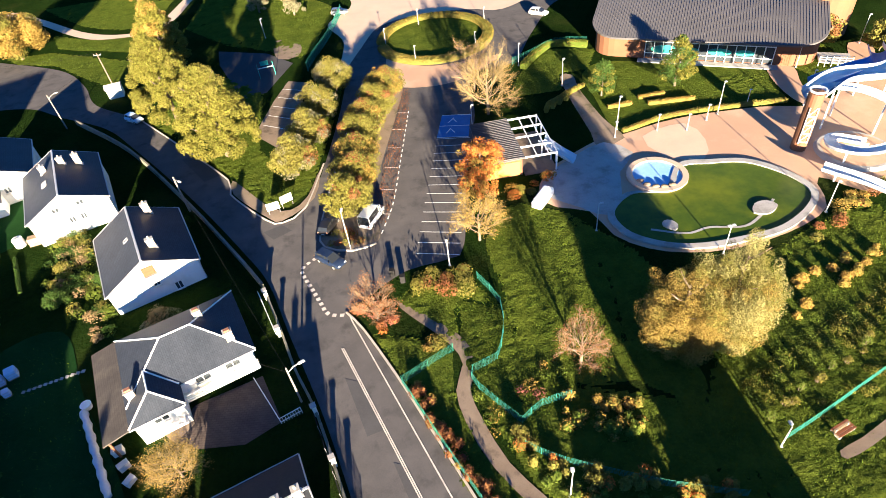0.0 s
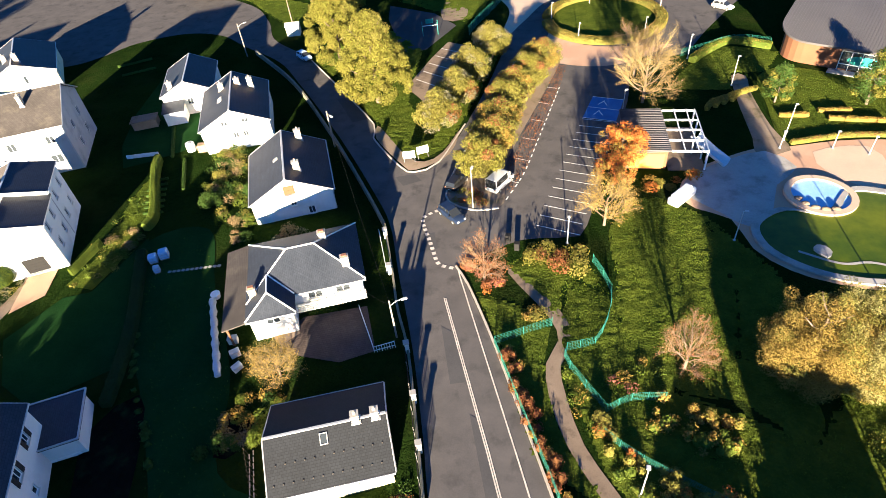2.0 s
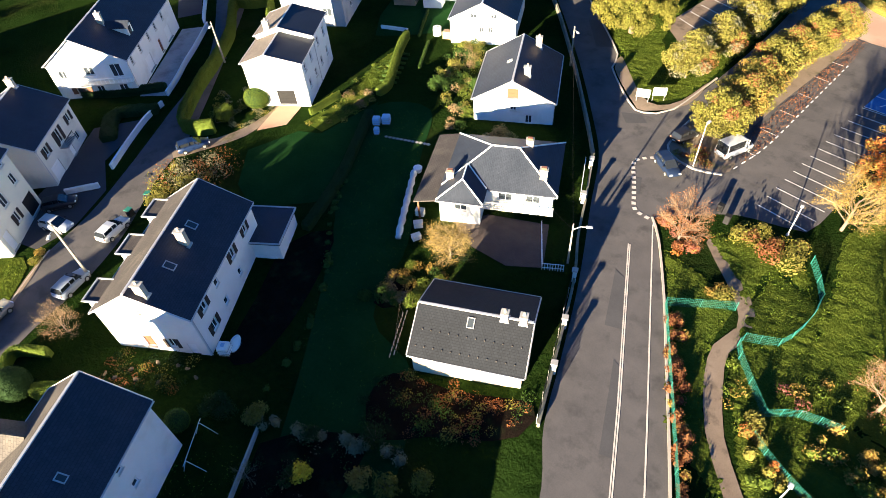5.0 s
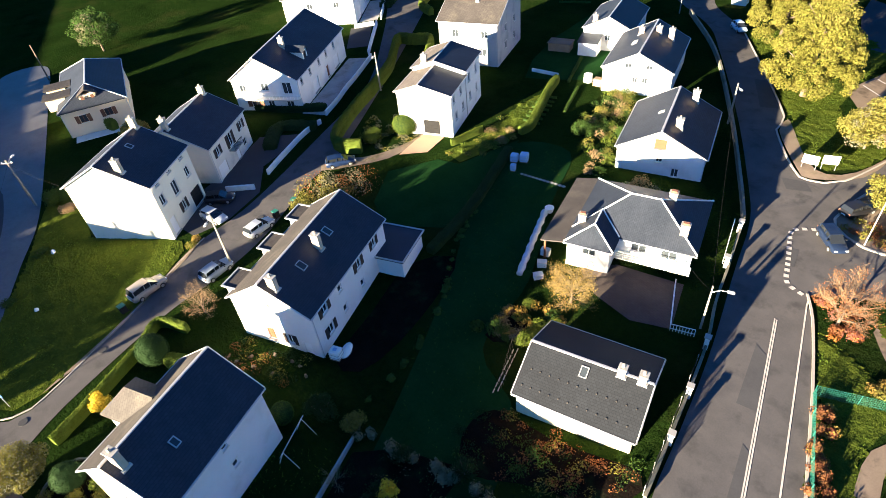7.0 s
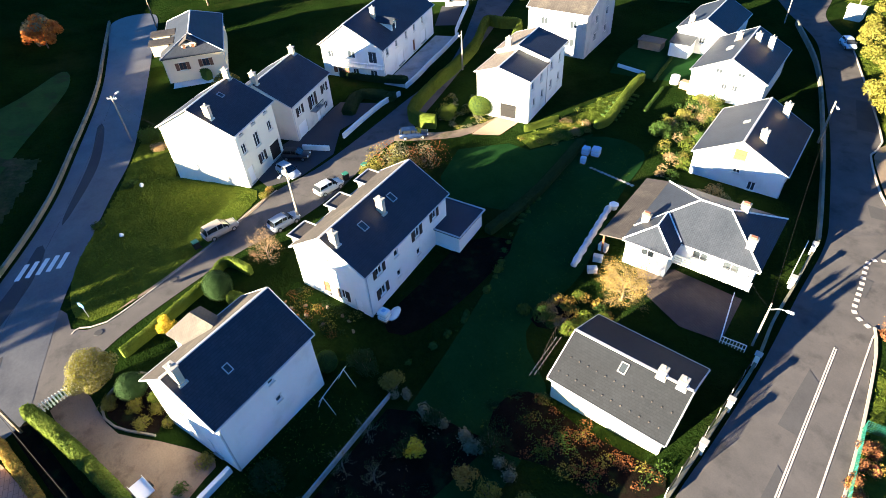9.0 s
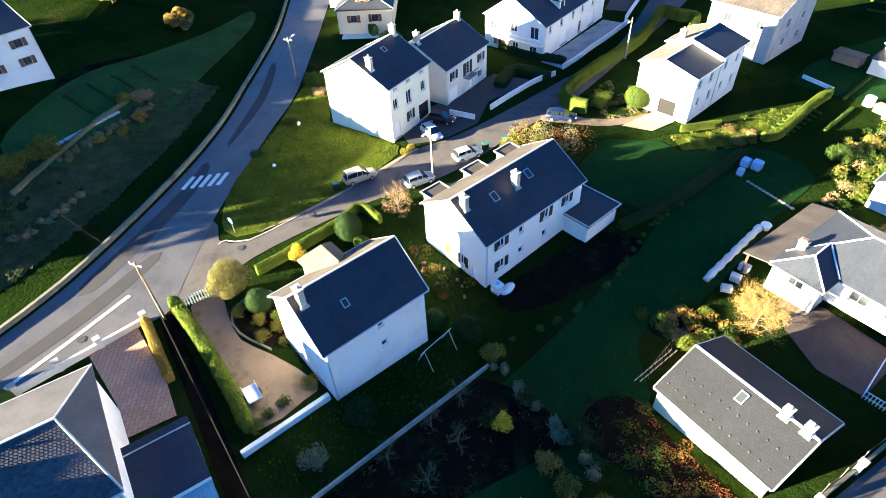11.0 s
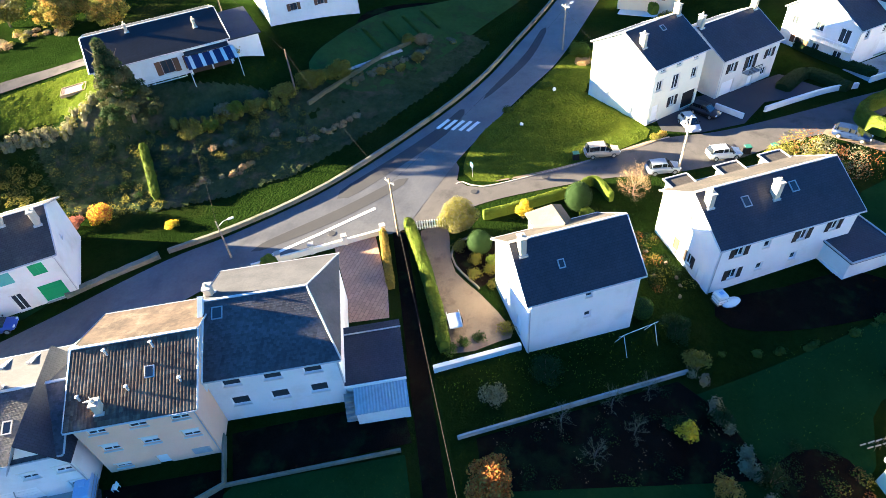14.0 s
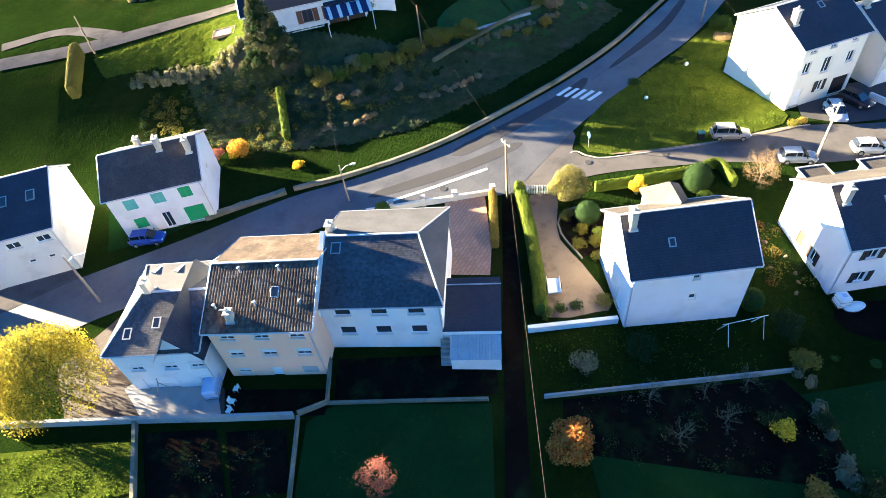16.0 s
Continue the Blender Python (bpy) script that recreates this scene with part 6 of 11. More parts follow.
def tufts(name, ring, n_per, height, mat, label, wide=0.034):
    """Grass blades standing up, in tufts, over a ring of the plan."""
    ring = np.array(ring, float)
    lo, hi = ring.min(0), ring.max(0)
    area = abs(np.sum(ring[:, 0] * np.roll(ring[:, 1], -1) - np.roll(ring[:, 0], -1) * ring[:, 1])) / 2
    m = int((hi - lo).prod() * n_per * 1.3)
    c = lo + rng.random((m, 2)) * (hi - lo)
    c = c[inside(c[:, 0], c[:, 1], ring)]
    clump = np.sin(c[:, 0] * 1.9 + 2 * np.sin(c[:, 1] * 0.8)) + np.sin(c[:, 1] * 2.3 + 2 * np.sin(c[:, 0] * 0.7)) + 0.8 * np.sin(c[:, 0] * 0.45 + c[:, 1] * 0.38)
    c = c[rng.random(len(c)) < np.clip(0.62 + 0.3 * clump, 0.15, 1)]
    n = len(c)
    a = rng.random(n) * math.pi * 2
    wv = np.stack([np.cos(a), np.sin(a)], 1) * (wide + wide * rng.random(n))[:, None]
    z = ground_z(c[:, 0], c[:, 1])
    hgt = height * (0.4 + 0.9 * rng.random(n) ** 2)
    tip = c + rng.normal(size=(n, 2)) * height * 0.35
    v = np.stack([np.c_[c - wv, z], np.c_[c + wv, z], np.c_[tip, z + hgt]], 1).reshape(-1, 3)
    ob = mesh_object(name, v.tolist(), np.arange(3 * n).reshape(n, 3).tolist(), MAT[mat])
    return tagged(ob, label, "grass", kind="stuff")



def rough_lawn(name, ring, label, mat="sunlit_grass", cell=0.3, amp=0.09, lift=0.05, clump=0.9):
    """Uneven grass: a fine sheet over the land with clumps and hollows that the low sun catches."""
    ring = np.array(ring, float)
    lo, hi = ring.min(0), ring.max(0)
    gx, gy = np.arange(lo[0], hi[0] + cell, cell), np.arange(lo[1], hi[1] + cell, cell)
    X, Y = np.meshgrid(gx, gy)
    X = X + (lattice(X, Y, 0.7, 3) - 0.5) * cell * 0.7
    Y = Y + (lattice(X, Y, 0.7, 4) - 0.5) * cell * 0.7
    rim = line_distance(X, Y, np.r_[ring, ring[:1]])
    keep = inside(X, Y, ring) | (rim < 0.35)
    n = 0.55 * lattice(X, Y * 1.3, clump, 1) + 0.3 * lattice(X, Y, clump * 0.42, 2) + 0.35 * lattice(X, Y, clump * 4, 5)
    Z = ground_z(X, Y) + lift + amp * 2 * (n - 0.5) - 0.06 * (1 - smoothstep(rim / 0.6))
    w = X.shape[1]
    idx = np.arange(X.size).reshape(X.shape)
    ok = keep[:-1, :-1] & keep[:-1, 1:] & keep[1:, 1:] & keep[1:, :-1]
    q = np.stack([idx[:-1, :-1], idx[:-1, 1:], idx[1:, 1:], idx[1:, :-1]], -1)[ok]
    used, back = np.unique(q, return_inverse=True)
    V = np.stack([X.ravel(), Y.ravel(), Z.ravel()], 1)[used]
    ob = mesh_object(name, V.tolist(), back.reshape(-1, 4).tolist(), MAT[mat])
    return tagged(ob, label, "grass", kind="stuff")

# ---- trees, hedges and shrubs ----
# tall yellow-green trees beside the street
leafy_tree("broadleaf_tree", -39.0, 83.5, 15.5, 7.2, [("leaf_yellowgreen", 0.8), ("leaf_olive", 0.2)], "tall yellow-green broadleaf tree in autumn leaf", 24000, 0.33, 44, 0.1, trunk_r=0.4, lump=0.27, cone=0.62)
leafy_tree("broadleaf_tree", -52.0, 97.5, 16.5, 7.0, [("leaf_yellowgreen", 0.75), ("leaf_olive", 0.25)], "tall yellow-green broadleaf tree in autumn leaf", 24000, 0.33, 44, 0.1, trunk_r=0.4, lump=0.27, cone=0.62)
leafy_tree("broadleaf_tree", -61.0, 121.0, 15.0, 6.0, [("leaf_yellowgreen", 0.8), ("leaf_gold", 0.2)], "yellow-green broadleaf tree behind the others", 14000, 0.36, 34, 0.1, lump=0.3, cone=0.55)
leafy_tree("broadleaf_tree", -104, 138, 11, 7.5, [("leaf_gold", 0.6), ("leaf_olive", 0.4)], "golden broadleaf tree beside the far street", 11000, 0.45, 14, 0.12)
leafy_tree("broadleaf_tree", -88, 172, 7, 3.5, [("leaf_gold", 1.0)], "small golden tree in the far gardens", 3000, 0.45, 12, 0.15)
for x, y, h in ((-48.5, 152, 10), (-38.5, 147, 9), (-43, 163, 9)):
    leafy_tree("conifer_tree", x, y, h, 3.0, [("leaf_grey", 1.0)], "small silvery conifer on the grass", 2600, 0.4, 16, 0.06, cone=0.9, lump=0.4, group="silvery conifers")
# clipped round trees in rows
row_a = leafy_tree("row_tree", -16.4, 63.9, 6.8, 3.4, [("leaf_olive", 0.72), ("leaf_yellowgreen", 0.2), ("leaf_rust", 0.08)], "round clipped tree, olive green with yellowing tips", 5200, 0.28, 16, 0.12, group="car park trees", lump=0.5)
row_b = leafy_tree("row_tree", -15.9, 69.3, 6.6, 3.3, [("leaf_olive", 0.74), ("leaf_rust", 0.12), ("leaf_gold", 0.14)], "round clipped tree, olive green with rusty tips", 5200, 0.28, 16, 0.12, group="car park trees", lump=0.5)
for i, (x, y) in enumerate(((-15.9, 74.0), (-15.9, 79.8), (-15.4, 85.0), (-14.2, 90.2), (-12.9, 96.2))):
    copy_thing((row_a, row_b)[(i + 1) % 2], pose(x, y, 0, 0, 0, 77 * i))
row_c = leafy_tree("row_tree", -25.8, 75.4, 6.2, 3.5, [("leaf_olive", 0.8), ("leaf_grey", 0.15), ("leaf_rust", 0.05)], "round clipped tree, dull green, beside the path", 5600, 0.28, 16, 0.12, group="path trees", lump=0.5)
for i, (x, y) in enumerate(((-24.8, 82.8), (-24.4, 92.2), (-22.9, 102.8))):
    copy_thing(row_c, pose(x, y, 0, 0, 0, 59 * i))
bare_tree("bare_tree", 4.6, 88.2, 11.0, 7.0, "twig_yellow", "golden nearly bare tree beside the cabin", 14, ("leaf_gold", 1, 0.14), n3=8)
bare_tree("bare_tree", 3.0, 97.5, 9.0, 6.0, "twig", "tan bare tree beside the roundabout", 11, ("leaf_gold", 1, 0.14), n3=7)
bare_tree("bare_tree", 0.8, 56.4, 7.6, 4.8, "twig_yellow", "golden nearly bare tree at the car park edge", 11, ("leaf_gold", 2, 0.15), n3=7)
leafy_tree("maple_tree", 2.0, 69.0, 6.4, 3.6, [("leaf_orange", 0.75), ("leaf_gold", 0.25)], "orange-leaved tree beside the cabin", 3600, 0.27, 14, 0.2, lump=0.42)
leafy_tree("maple_tree", 1.4, 64.5, 4.8, 2.6, [("leaf_orange", 0.6), ("leaf_gold", 0.4)], "small orange and gold tree beside the car park", 2000, 0.25, 12, 0.2, lump=0.42)
bare_tree("bare_tree", -11.6, 44.4, 6.2, 3.6, "twig", "tan bare shrub-like tree at the junction corner", 12, ("leaf_rust", 1, 0.14), n3=7)
scrub("rust_groundcover", [(-15.0, 46.2), (-12.8, 43.2), (-10.6, 40.8), (-8.9, 42.6), (-10.2, 46.0), (-12.6, 47.8)], 60, 0.3, 0.8, [("leaf_rust", 0.5), ("leaf_red", 0.3), ("leaf_orange", 0.2)], "rust red low shrubs at the junction corner", 0.2, 0.7)
bare_tree("bare_tree", 9.5, 36.4, 7.0, 3.6, "twig", "tan bare tree on the lawn", 12, ("leaf_rust", 1, 0.12), n3=7)

# the big poplars: upright plumes of leaves round several stems


def poplar(x, y, height, spread, plumes, mats, label, n):
    """A poplar whose crown is a bundle of tapering, upright plumes with gaps between."""
    blobs = []
    for i in range(plumes):
        a, d = i * 2.4, spread * math.sqrt((i + 0.2) / plumes)
        top = height * (1.0 - 0.32 * d / spread) * (0.84 + 0.2 * rng.random())
        foot = 0.6 + 1.2 * rng.random()
        for j in range(11):
            t = (j + 0.5) / 11
            w = (0.35 + 1.05 * math.sin(math.pi * min(1, 0.16 + 0.84 * t)) ** 0.8) * (0.8 + 0.35 * rng.random())
            o = 0.22 * rng.normal(size=2)
            out = 0.72 + 0.34 * t
            blobs.append((d * math.cos(a) * out + o[0], d * math.sin(a) * out + o[1], foot + (top - foot) * t, w, w, (top - foot) * 0.075))
    leafy_tree("poplar_tree", x, y, height, spread, mats, label, n, 0.15, blobs=blobs, trunk_r=0.35, hollow=0.72, group="park poplars")


poplar(19.0, 37.2, 11.6, 3.6, 15, [("leaf_poplar", 0.75), ("leaf_shade", 0.25)], "large poplar with golden orange leaves", 42000)
poplar(23.8, 37.8, 14.8, 3.9, 19, [("leaf_silver", 0.62), ("leaf_poplar", 0.14), ("leaf_shade", 0.24)], "tall poplar with silvery olive leaves", 60000)
# conifers and trees of the pool garden
leafy_tree("birch_tree", 24.0, 90.2, 6.4, 2.6, [("leaf_green", 0.7), ("leaf_yellowgreen", 0.3)], "slender light green tree in the pool garden", 2400, 0.28, 14, 0.1, cone=0.5)
leafy_tree("birch_tree", 36.5, 91.0, 8.8, 3.4, [("leaf_yellowgreen", 0.6), ("leaf_green", 0.4)], "light green tree in front of the pool hall", 3600, 0.3, 16, 0.1, cone=0.5)
for x, y, h, r in ((64, 100, 6, 3.5), (68, 108, 7, 4), (73, 96, 5, 3), (66, 116, 7, 4)):
    leafy_tree("broadleaf_tree", x, y, h, r, [("leaf_olive", 0.7), ("leaf_rust", 0.3)], "dark autumn tree behind the slides", 2400, 0.4, 12, 0.12, group="slide trees")
# tree south of the view whose shade lies over the park
leafy_tree("broadleaf_tree", 13.4, 6.5, 4.8, 3.6, [("leaf_green", 1.0)], "dark green tree at the park edge", 3000, 0.5, 18, 0.1)

# hedges of the roundabout and the pool garden
hedge([(-3.9 + 11.4 * math.cos(a), 123.0 + 12.0 * math.sin(a)) for a in np.linspace(-2.9, 3.2, 26)], 2.6, 1.0, "leaf_olive", "yellowing clipped hedge round the roundabout", 12, 0.3, extra=("leaf_gold", 0.3))
hedge([(12.4, 103.5), (15.5, 108.5), (19.5, 112.5), (26, 110.5)], 1.6, 1.1, "leaf_hedge", "yellow-green clipped hedge beside the drive", 14, 0.28, extra=("leaf_gold", 0.3))
for k in range(4):
    a = np.array((14.0, 86.5)) + k * np.array((1.3, 1.1))
    hedge([a, a + np.array((1.2, 2.6)), a + np.array((4.0, 4.6))], 0.8, 0.7, "leaf_olive", "low curved hedge of the terraced garden", 18, 0.24, group="terrace hedges", extra=("leaf_gold", 0.25))
for a, b in (((29.5, 88), (34, 88.6)), ((30.5, 85.8), (38, 86)), ((24, 86.0), (28, 86.4))):
    hedge([a, b], 1.0, 0.6, "leaf_gold", "low golden clipped hedge in the pool garden", 18, 0.24, smooth=False, group="garden hedges", extra=("leaf_olive", 0.15))
hedge([(24.5, 78.4), (33.5, 81.6), (46.5, 82.4), (51, 82.2)], 0.8, 0.6, "leaf_olive", "low hedge behind the pool deck", 16, 0.24, extra=("leaf_rust", 0.3))
scrub("bank_shrubs", [(44.5, 55.5), (39, 51.5), (41, 50), (47, 54.5), (53, 60), (51, 61)], 40, 0.5, 1.3, [("leaf_olive", 0.4), ("leaf_gold", 0.3), ("leaf_rust", 0.3)], "autumn shrubs on the bank below the pool", 0.25)
scrub("cabin_shrubs", [(4.6, 64.8), (6.5, 64.0), (12.0, 66.5), (12.5, 70.0), (9.8, 69.2), (6.0, 67.0)], 45, 0.5, 1.4, [("leaf_olive", 0.5), ("leaf_orange", 0.3), ("leaf_gold", 0.2)], "mixed autumn shrubs beside the cabin", 0.25)
scrub("car_park_shrubs", [(-8.5, 48.8), (-6.8, 51.3), (-3.4, 52.6), (-0.4, 51.2), (0.4, 48.6), (-3, 46.9)], 60, 0.7, 1.9, [("leaf_olive", 0.5), ("leaf_rust", 0.3), ("leaf_yellowgreen", 0.2)], "rounded olive and rusty shrubs at the car park end", 0.24)
scrub("corner_shrubs", [(-9.4, 42.4), (-8.4, 43.6), (-5.6, 42.0), (-4.4, 40.6), (-5.4, 39.4), (-7.6, 41.0)], 60, 0.4, 1.1, [("leaf_olive", 0.6), ("leaf_gold", 0.4)], "yellowing shrubs beside the footpath", 0.22)
hedge([(-7.6, 35.4), (-4.9, 30.4), (-1.1, 23.6), (3.5, 15.5)], 1.3, 0.9, "leaf_rust", "rust red hedge behind the green roadside fence", 30, 0.2, extra=("leaf_gold", 0.35), ragged=0.3)
scrub("island_shrubs", [(-12.9, 58.0), (-15.6, 57.0), (-18.8, 58.2), (-19.0, 60.6), (-14.5, 60.4)], 60, 0.4, 1.0, [("leaf_rust", 0.5), ("leaf_yellowgreen", 0.5)], "low rusty and green shrubs on the island tip", 0.2, 0.8)
# park shrubberies
hedge([(7.3, 32.5), (10.2, 31.4), (14.4, 30.4)], 1.0, 1.0, "leaf_gold", "golden ragged shrub row in the park", 26, 0.22, ragged=0.3, extra=("leaf_olive", 0.4))
hedge([(6.6, 30.0), (9.8, 29.2), (13.8, 28.9)], 2.6, 0.9, "leaf_hedge", "sunlit yellowing shrub bed in the park", 24, 0.22, ragged=0.3, extra=("leaf_gold", 0.35))
hedge([(2.4, 29.6), (3.0, 27.4), (4.6, 25.8), (8.2, 24.6), (14.2, 23.2), (19, 22.2)], 1.6, 1.3, "leaf_olive", "mixed autumn shrub row along the park fence", 30, 0.19, ragged=0.35, extra=("leaf_orange", 0.16))
hedge([(3.2, 25.2), (7.6, 22.8), (14, 21.4)], 1.4, 0.7, "leaf_hedge", "yellow-green low plants below the park fence", 24, 0.2, ragged=0.3, extra=("leaf_gold", 0.35))
scrub("park_beds", [(2.4, 37.6), (6.6, 37.0), (8.4, 33.2), (5.2, 32.6), (3.4, 31.0), (0.2, 34.4)], 10, 0.3, 0.9, [("leaf_red", 0.3), ("leaf_gold", 0.3), ("leaf_hedge", 0.4)], "scattered red and yellow shrubs in the park bed", 0.22, 0.2)
scrub("park_edge", [(-1.0, 36.0), (2.2, 31.0), (2.4, 27.0), (1.2, 26.8), (-0.6, 31.0), (-1.6, 34.0)], 18, 0.2, 0.6, [("leaf_hedge", 0.7), ("leaf_gold", 0.3)], "tufted plants beside the footpath", 0.2, 0.6)
for ring, low, high, many, lab in (
        ([(23.6, 29.2), (28, 31.6), (35, 35.2), (42, 38.8), (51, 43.6), (50, 46.6), (41, 41.8), (34, 38.0), (27.2, 34.4), (24.0, 32.4)], 0.3, 1.0, 1.5, "uneven yellow-green shrub band along the slope"),
        ([(26.4, 26.4), (33, 29.6), (40, 33.0), (48, 37.2), (47, 39.2), (39, 35.0), (32, 31.4), (27, 28.8)], 0.15, 0.55, 1.2, "low sunlit growth beside the slope fence")):
    scrub("slope_growth", ring, 46, low, high, [("leaf_hedge", 0.45), ("leaf_yellowgreen", 0.35), ("leaf_olive", 0.2)], lab, 0.16, many)
for k in range(17):
    t = k / 16
    x, y = 24.8 + 21.5 * t + rng.normal() * 0.3, 28.9 + 11.4 * t + rng.normal() * 0.35
    shrub(x, y, 0.35 + 0.3 * rng.random(), 0.9 + 0.9 * rng.random(), ("leaf_hedge", "leaf_olive", "leaf_yellowgreen")[k % 3], "young upright shrub on the slope", n=170, size=0.15, group="young shrubs")
bh = empty("park_bench", pose(30.0, 26.7, gz(30.0, 26.7), 0, 0, 24), "weathered wooden bench on the grass slope", "bench")
for y, z in ((-0.2, 0.44), (-0.02, 0.44), (0.16, 0.44), (0.3, 0.66), (0.33, 0.84)):
    bm = bmesh.new()
    box(bm, -0.9, y - 0.07, z - 0.02, 0.9, y + 0.07, z + 0.02, 0.008)
    part("slat", bm, MAT["wood"], bh)
for x in (-0.7, 0.7):
    bm = bmesh.new()
    box(bm, x - 0.04, -0.25, 0, x + 0.04, 0.25, 0.42, 0.01)
    box(bm, x - 0.04, 0.22, 0.42, x + 0.04, 0.28, 0.9, 0.01)
    part("leg", bm, MAT["concrete"], bh)
patch("bench_path", [(29.0, 25.2), (31.4, 26.2), (34.6, 27.9), (40, 30.6), (40.3, 29.8), (34.8, 27.0), (31.8, 25.4), (29.2, 24.4)], MAT["gravel"], 0.14, "tan trodden path below the bench", "path", cell=1.0)
for a, b in (((34, 44.0), (42, 47.6)), ((38.5, 43.4), (45.5, 48.6)), ((31.5, 39.6), (34.6, 41.6))):
    hedge([a, b], 0.9, 0.8, "leaf_gold", "golden low shrub row on the slope", 22, 0.24, smooth=False, group="slope rows", extra=("leaf_olive", 0.25), ragged=0.3)
# gardens between the streets
hedge([(-101, 52), (-103, 49.8), (-93.4, 42.6), (-87, 35.7), (-81.6, 29.0), (-75.4, 22.8), (-72.4, 22.6), (-70.2, 24.6)], 1.2, 2.2, "leaf_hedge", "clipped green garden hedge along the street", 26, 0.22)
hedge([(-101, 52), (-98, 54.5), (-92, 50)], 1.2, 2.2, "leaf_hedge", "clipped green garden hedge", 24, 0.22)
hedge([(-68.2, 61.0), (-66.0, 57.2), (-62.2, 51.9), (-59.1, 47.5), (-58.7, 45.1)], 1.3, 1.3, "leaf_hedge", "sunlit clipped hedge between gardens", 34, 0.17, ragged=0.05)
hedge([(-63.0, 41.4), (-62.9, 38.4), (-62.8, 35.6)], 0.6, 1.1, "leaf_hedge", "narrow clipped hedge beside the tall house", 34, 0.17, ragged=0.05)
# Bright grass colour stands in for the sun on this strip.
patch("garden_strip", [(-63.4, 44.2), (-62.0, 41.6), (-61.9, 37.7), (-62.2, 33.9), (-58.2, 33.9), (-58.0, 38.1), (-59.0, 44.8)], MAT["sunlit_grass"], 0.07, "sunlit grass strip beside the tall house", "lawn", closed_smooth=False)
scrub("dead_plants", [(-63.2, 43.2), (-59.9, 44.9), (-57.8, 41.1), (-60.2, 39.4)], 50, 0.3, 0.8, [("dry_grass", 0.6), ("leaf_olive", 0.4)], "straw-coloured dead plants at the hedge end", 0.2, 0.8)
scrub("garden_shrubs", [(-58.8, 45), (-60.2, 42), (-61.2, 38.5), (-61.5, 34.2), (-59.5, 33.4), (-57.6, 37.5), (-57.2, 42)], 22, 0.15, 0.6, [("leaf_hedge", 0.6), ("leaf_olive", 0.4)], "sunlit shrubs along the garden edge", 0.22)
patch("kitchen_garden", [(-66.5, 56.5), (-63.0, 53.0), (-60.0, 48.6), (-60.0, 45.5), (-63, 48), (-66, 52.5)], MAT["sunlit_grass"], 0.07, "sunlit vegetable rows", "garden", closed_smooth=False)
for k in range(7):
    a = np.array((-66.0, 55.6)) + k * np.array((0.75, -1.25))
    hedge([a, a + np.array((2.6, 1.0))], 0.4, 0.3, "leaf_green", "row of low vegetables", 30, 0.16, smooth=False, group="vegetable rows", name="vegetable_row")
shrub(-41.5, -22.2, 2.3, 4.6, "leaf_olive", "round olive tree-like shrub at the gate", name="tree_shrub", n=5200, size=0.17, extra=("leaf_grey", 0.35))
topiary(-48.3, -10.0, 1.5, 3.4, "leaf_dark", "dark green clipped egg-shaped bush")
topiary(-34.6, -2.0, 1.0, 2.3, "leaf_green", "green clipped oval bush beside the house")
topiary(-38.9, -19.0, 1.3, 2.6, "leaf_dark", "dark green clipped round bush beside the gable")
shrub(-45.2, -15.6, 1.0, 2.8, "leaf_yellow", "bright yellow slender shrub", size=0.18, n=1300)
bare_tree("bare_tree", -52.0, -4.2, 3.6, 2.6, "twig", "tan bare small tree beside the street", 10, ("dry_grass", 1, 0.09))
hedge([(-43.9, -19.9), (-46.6, -16.2), (-50.4, -11.2), (-53.0, -8.8), (-50.4, -6.4)], 0.8, 1.2, "leaf_hedge", "clipped green hedge along the street", 30, 0.18)
hedge([(-47.4, -9.2), (-45.2, -7.2)], 1.5, 1.3, "leaf_hedge", "clipped green hedge block", 30, 0.18, smooth=False)
hedge([(-40.3, -27.6), (-34.6, -23.8), (-28.8, -20.4), (-25.2, -18.6)], 1.3, 1.8, "leaf_hedge", "tall clipped green hedge along the yard", 28, 0.2)
hedge([(-38.4, -30.0), (-31.2, -26.2)], 0.9, 1.3, "leaf_gold", "yellowing clipped hedge beside the paved yard", 30, 0.18, smooth=False, extra=("leaf_olive", 0.3))
hedge([(-31.2, -40.6), (-29.6, -38.6)], 1.8, 1.5, "leaf_hedge", "clipped green hedge block beside the road", 30, 0.18, smooth=False)
for x, y, r, h, m in ((-38.6, -21.2, 0.9, 1.2, "leaf_olive"), (-37.2, -19.0, 0.8, 1.2, "leaf_yellowgreen"), (-36.2, -17.2, 0.8, 1.1, "leaf_yellowgreen"), (-35.2, -18.6, 0.9, 0.9, "leaf_olive"), (-37.4, -17.2, 0.8, 1.4, "leaf_hedge"), (-34.4, -16.4, 0.7, 0.8, "leaf_olive"),
                      (-29.2, -13.8, 0.9, 1.2, "leaf_olive"), (-27.6, -16.0, 0.7, 0.8, "leaf_green"), (-26.6, -17.2, 0.7, 0.9, "leaf_green"), (-25.4, -18.2, 0.8, 0.9, "leaf_green"), (-40.2, -18.8, 0.8, 0.8, "leaf_green")):
    shrub(x, y, r, h, m, "small rounded garden bush", size=0.14, group="yard bushes")
shrub(-25.4, -9.3, 1.5, 2.4, "leaf_dark", "dark green garden shrub below the wall", size=0.2)
shrub(-21.8, -13.2, 1.2, 1.6, "leaf_grey", "grey garden shrub below the wall", size=0.18)
shrub(-33.2, 1.2, 1.6, 2.6, "leaf_dark", "dark green garden shrub", size=0.2)
shrub(-30.2, 2.9, 1.2, 2.2, "leaf_olive", "dull green garden shrub", size=0.2)
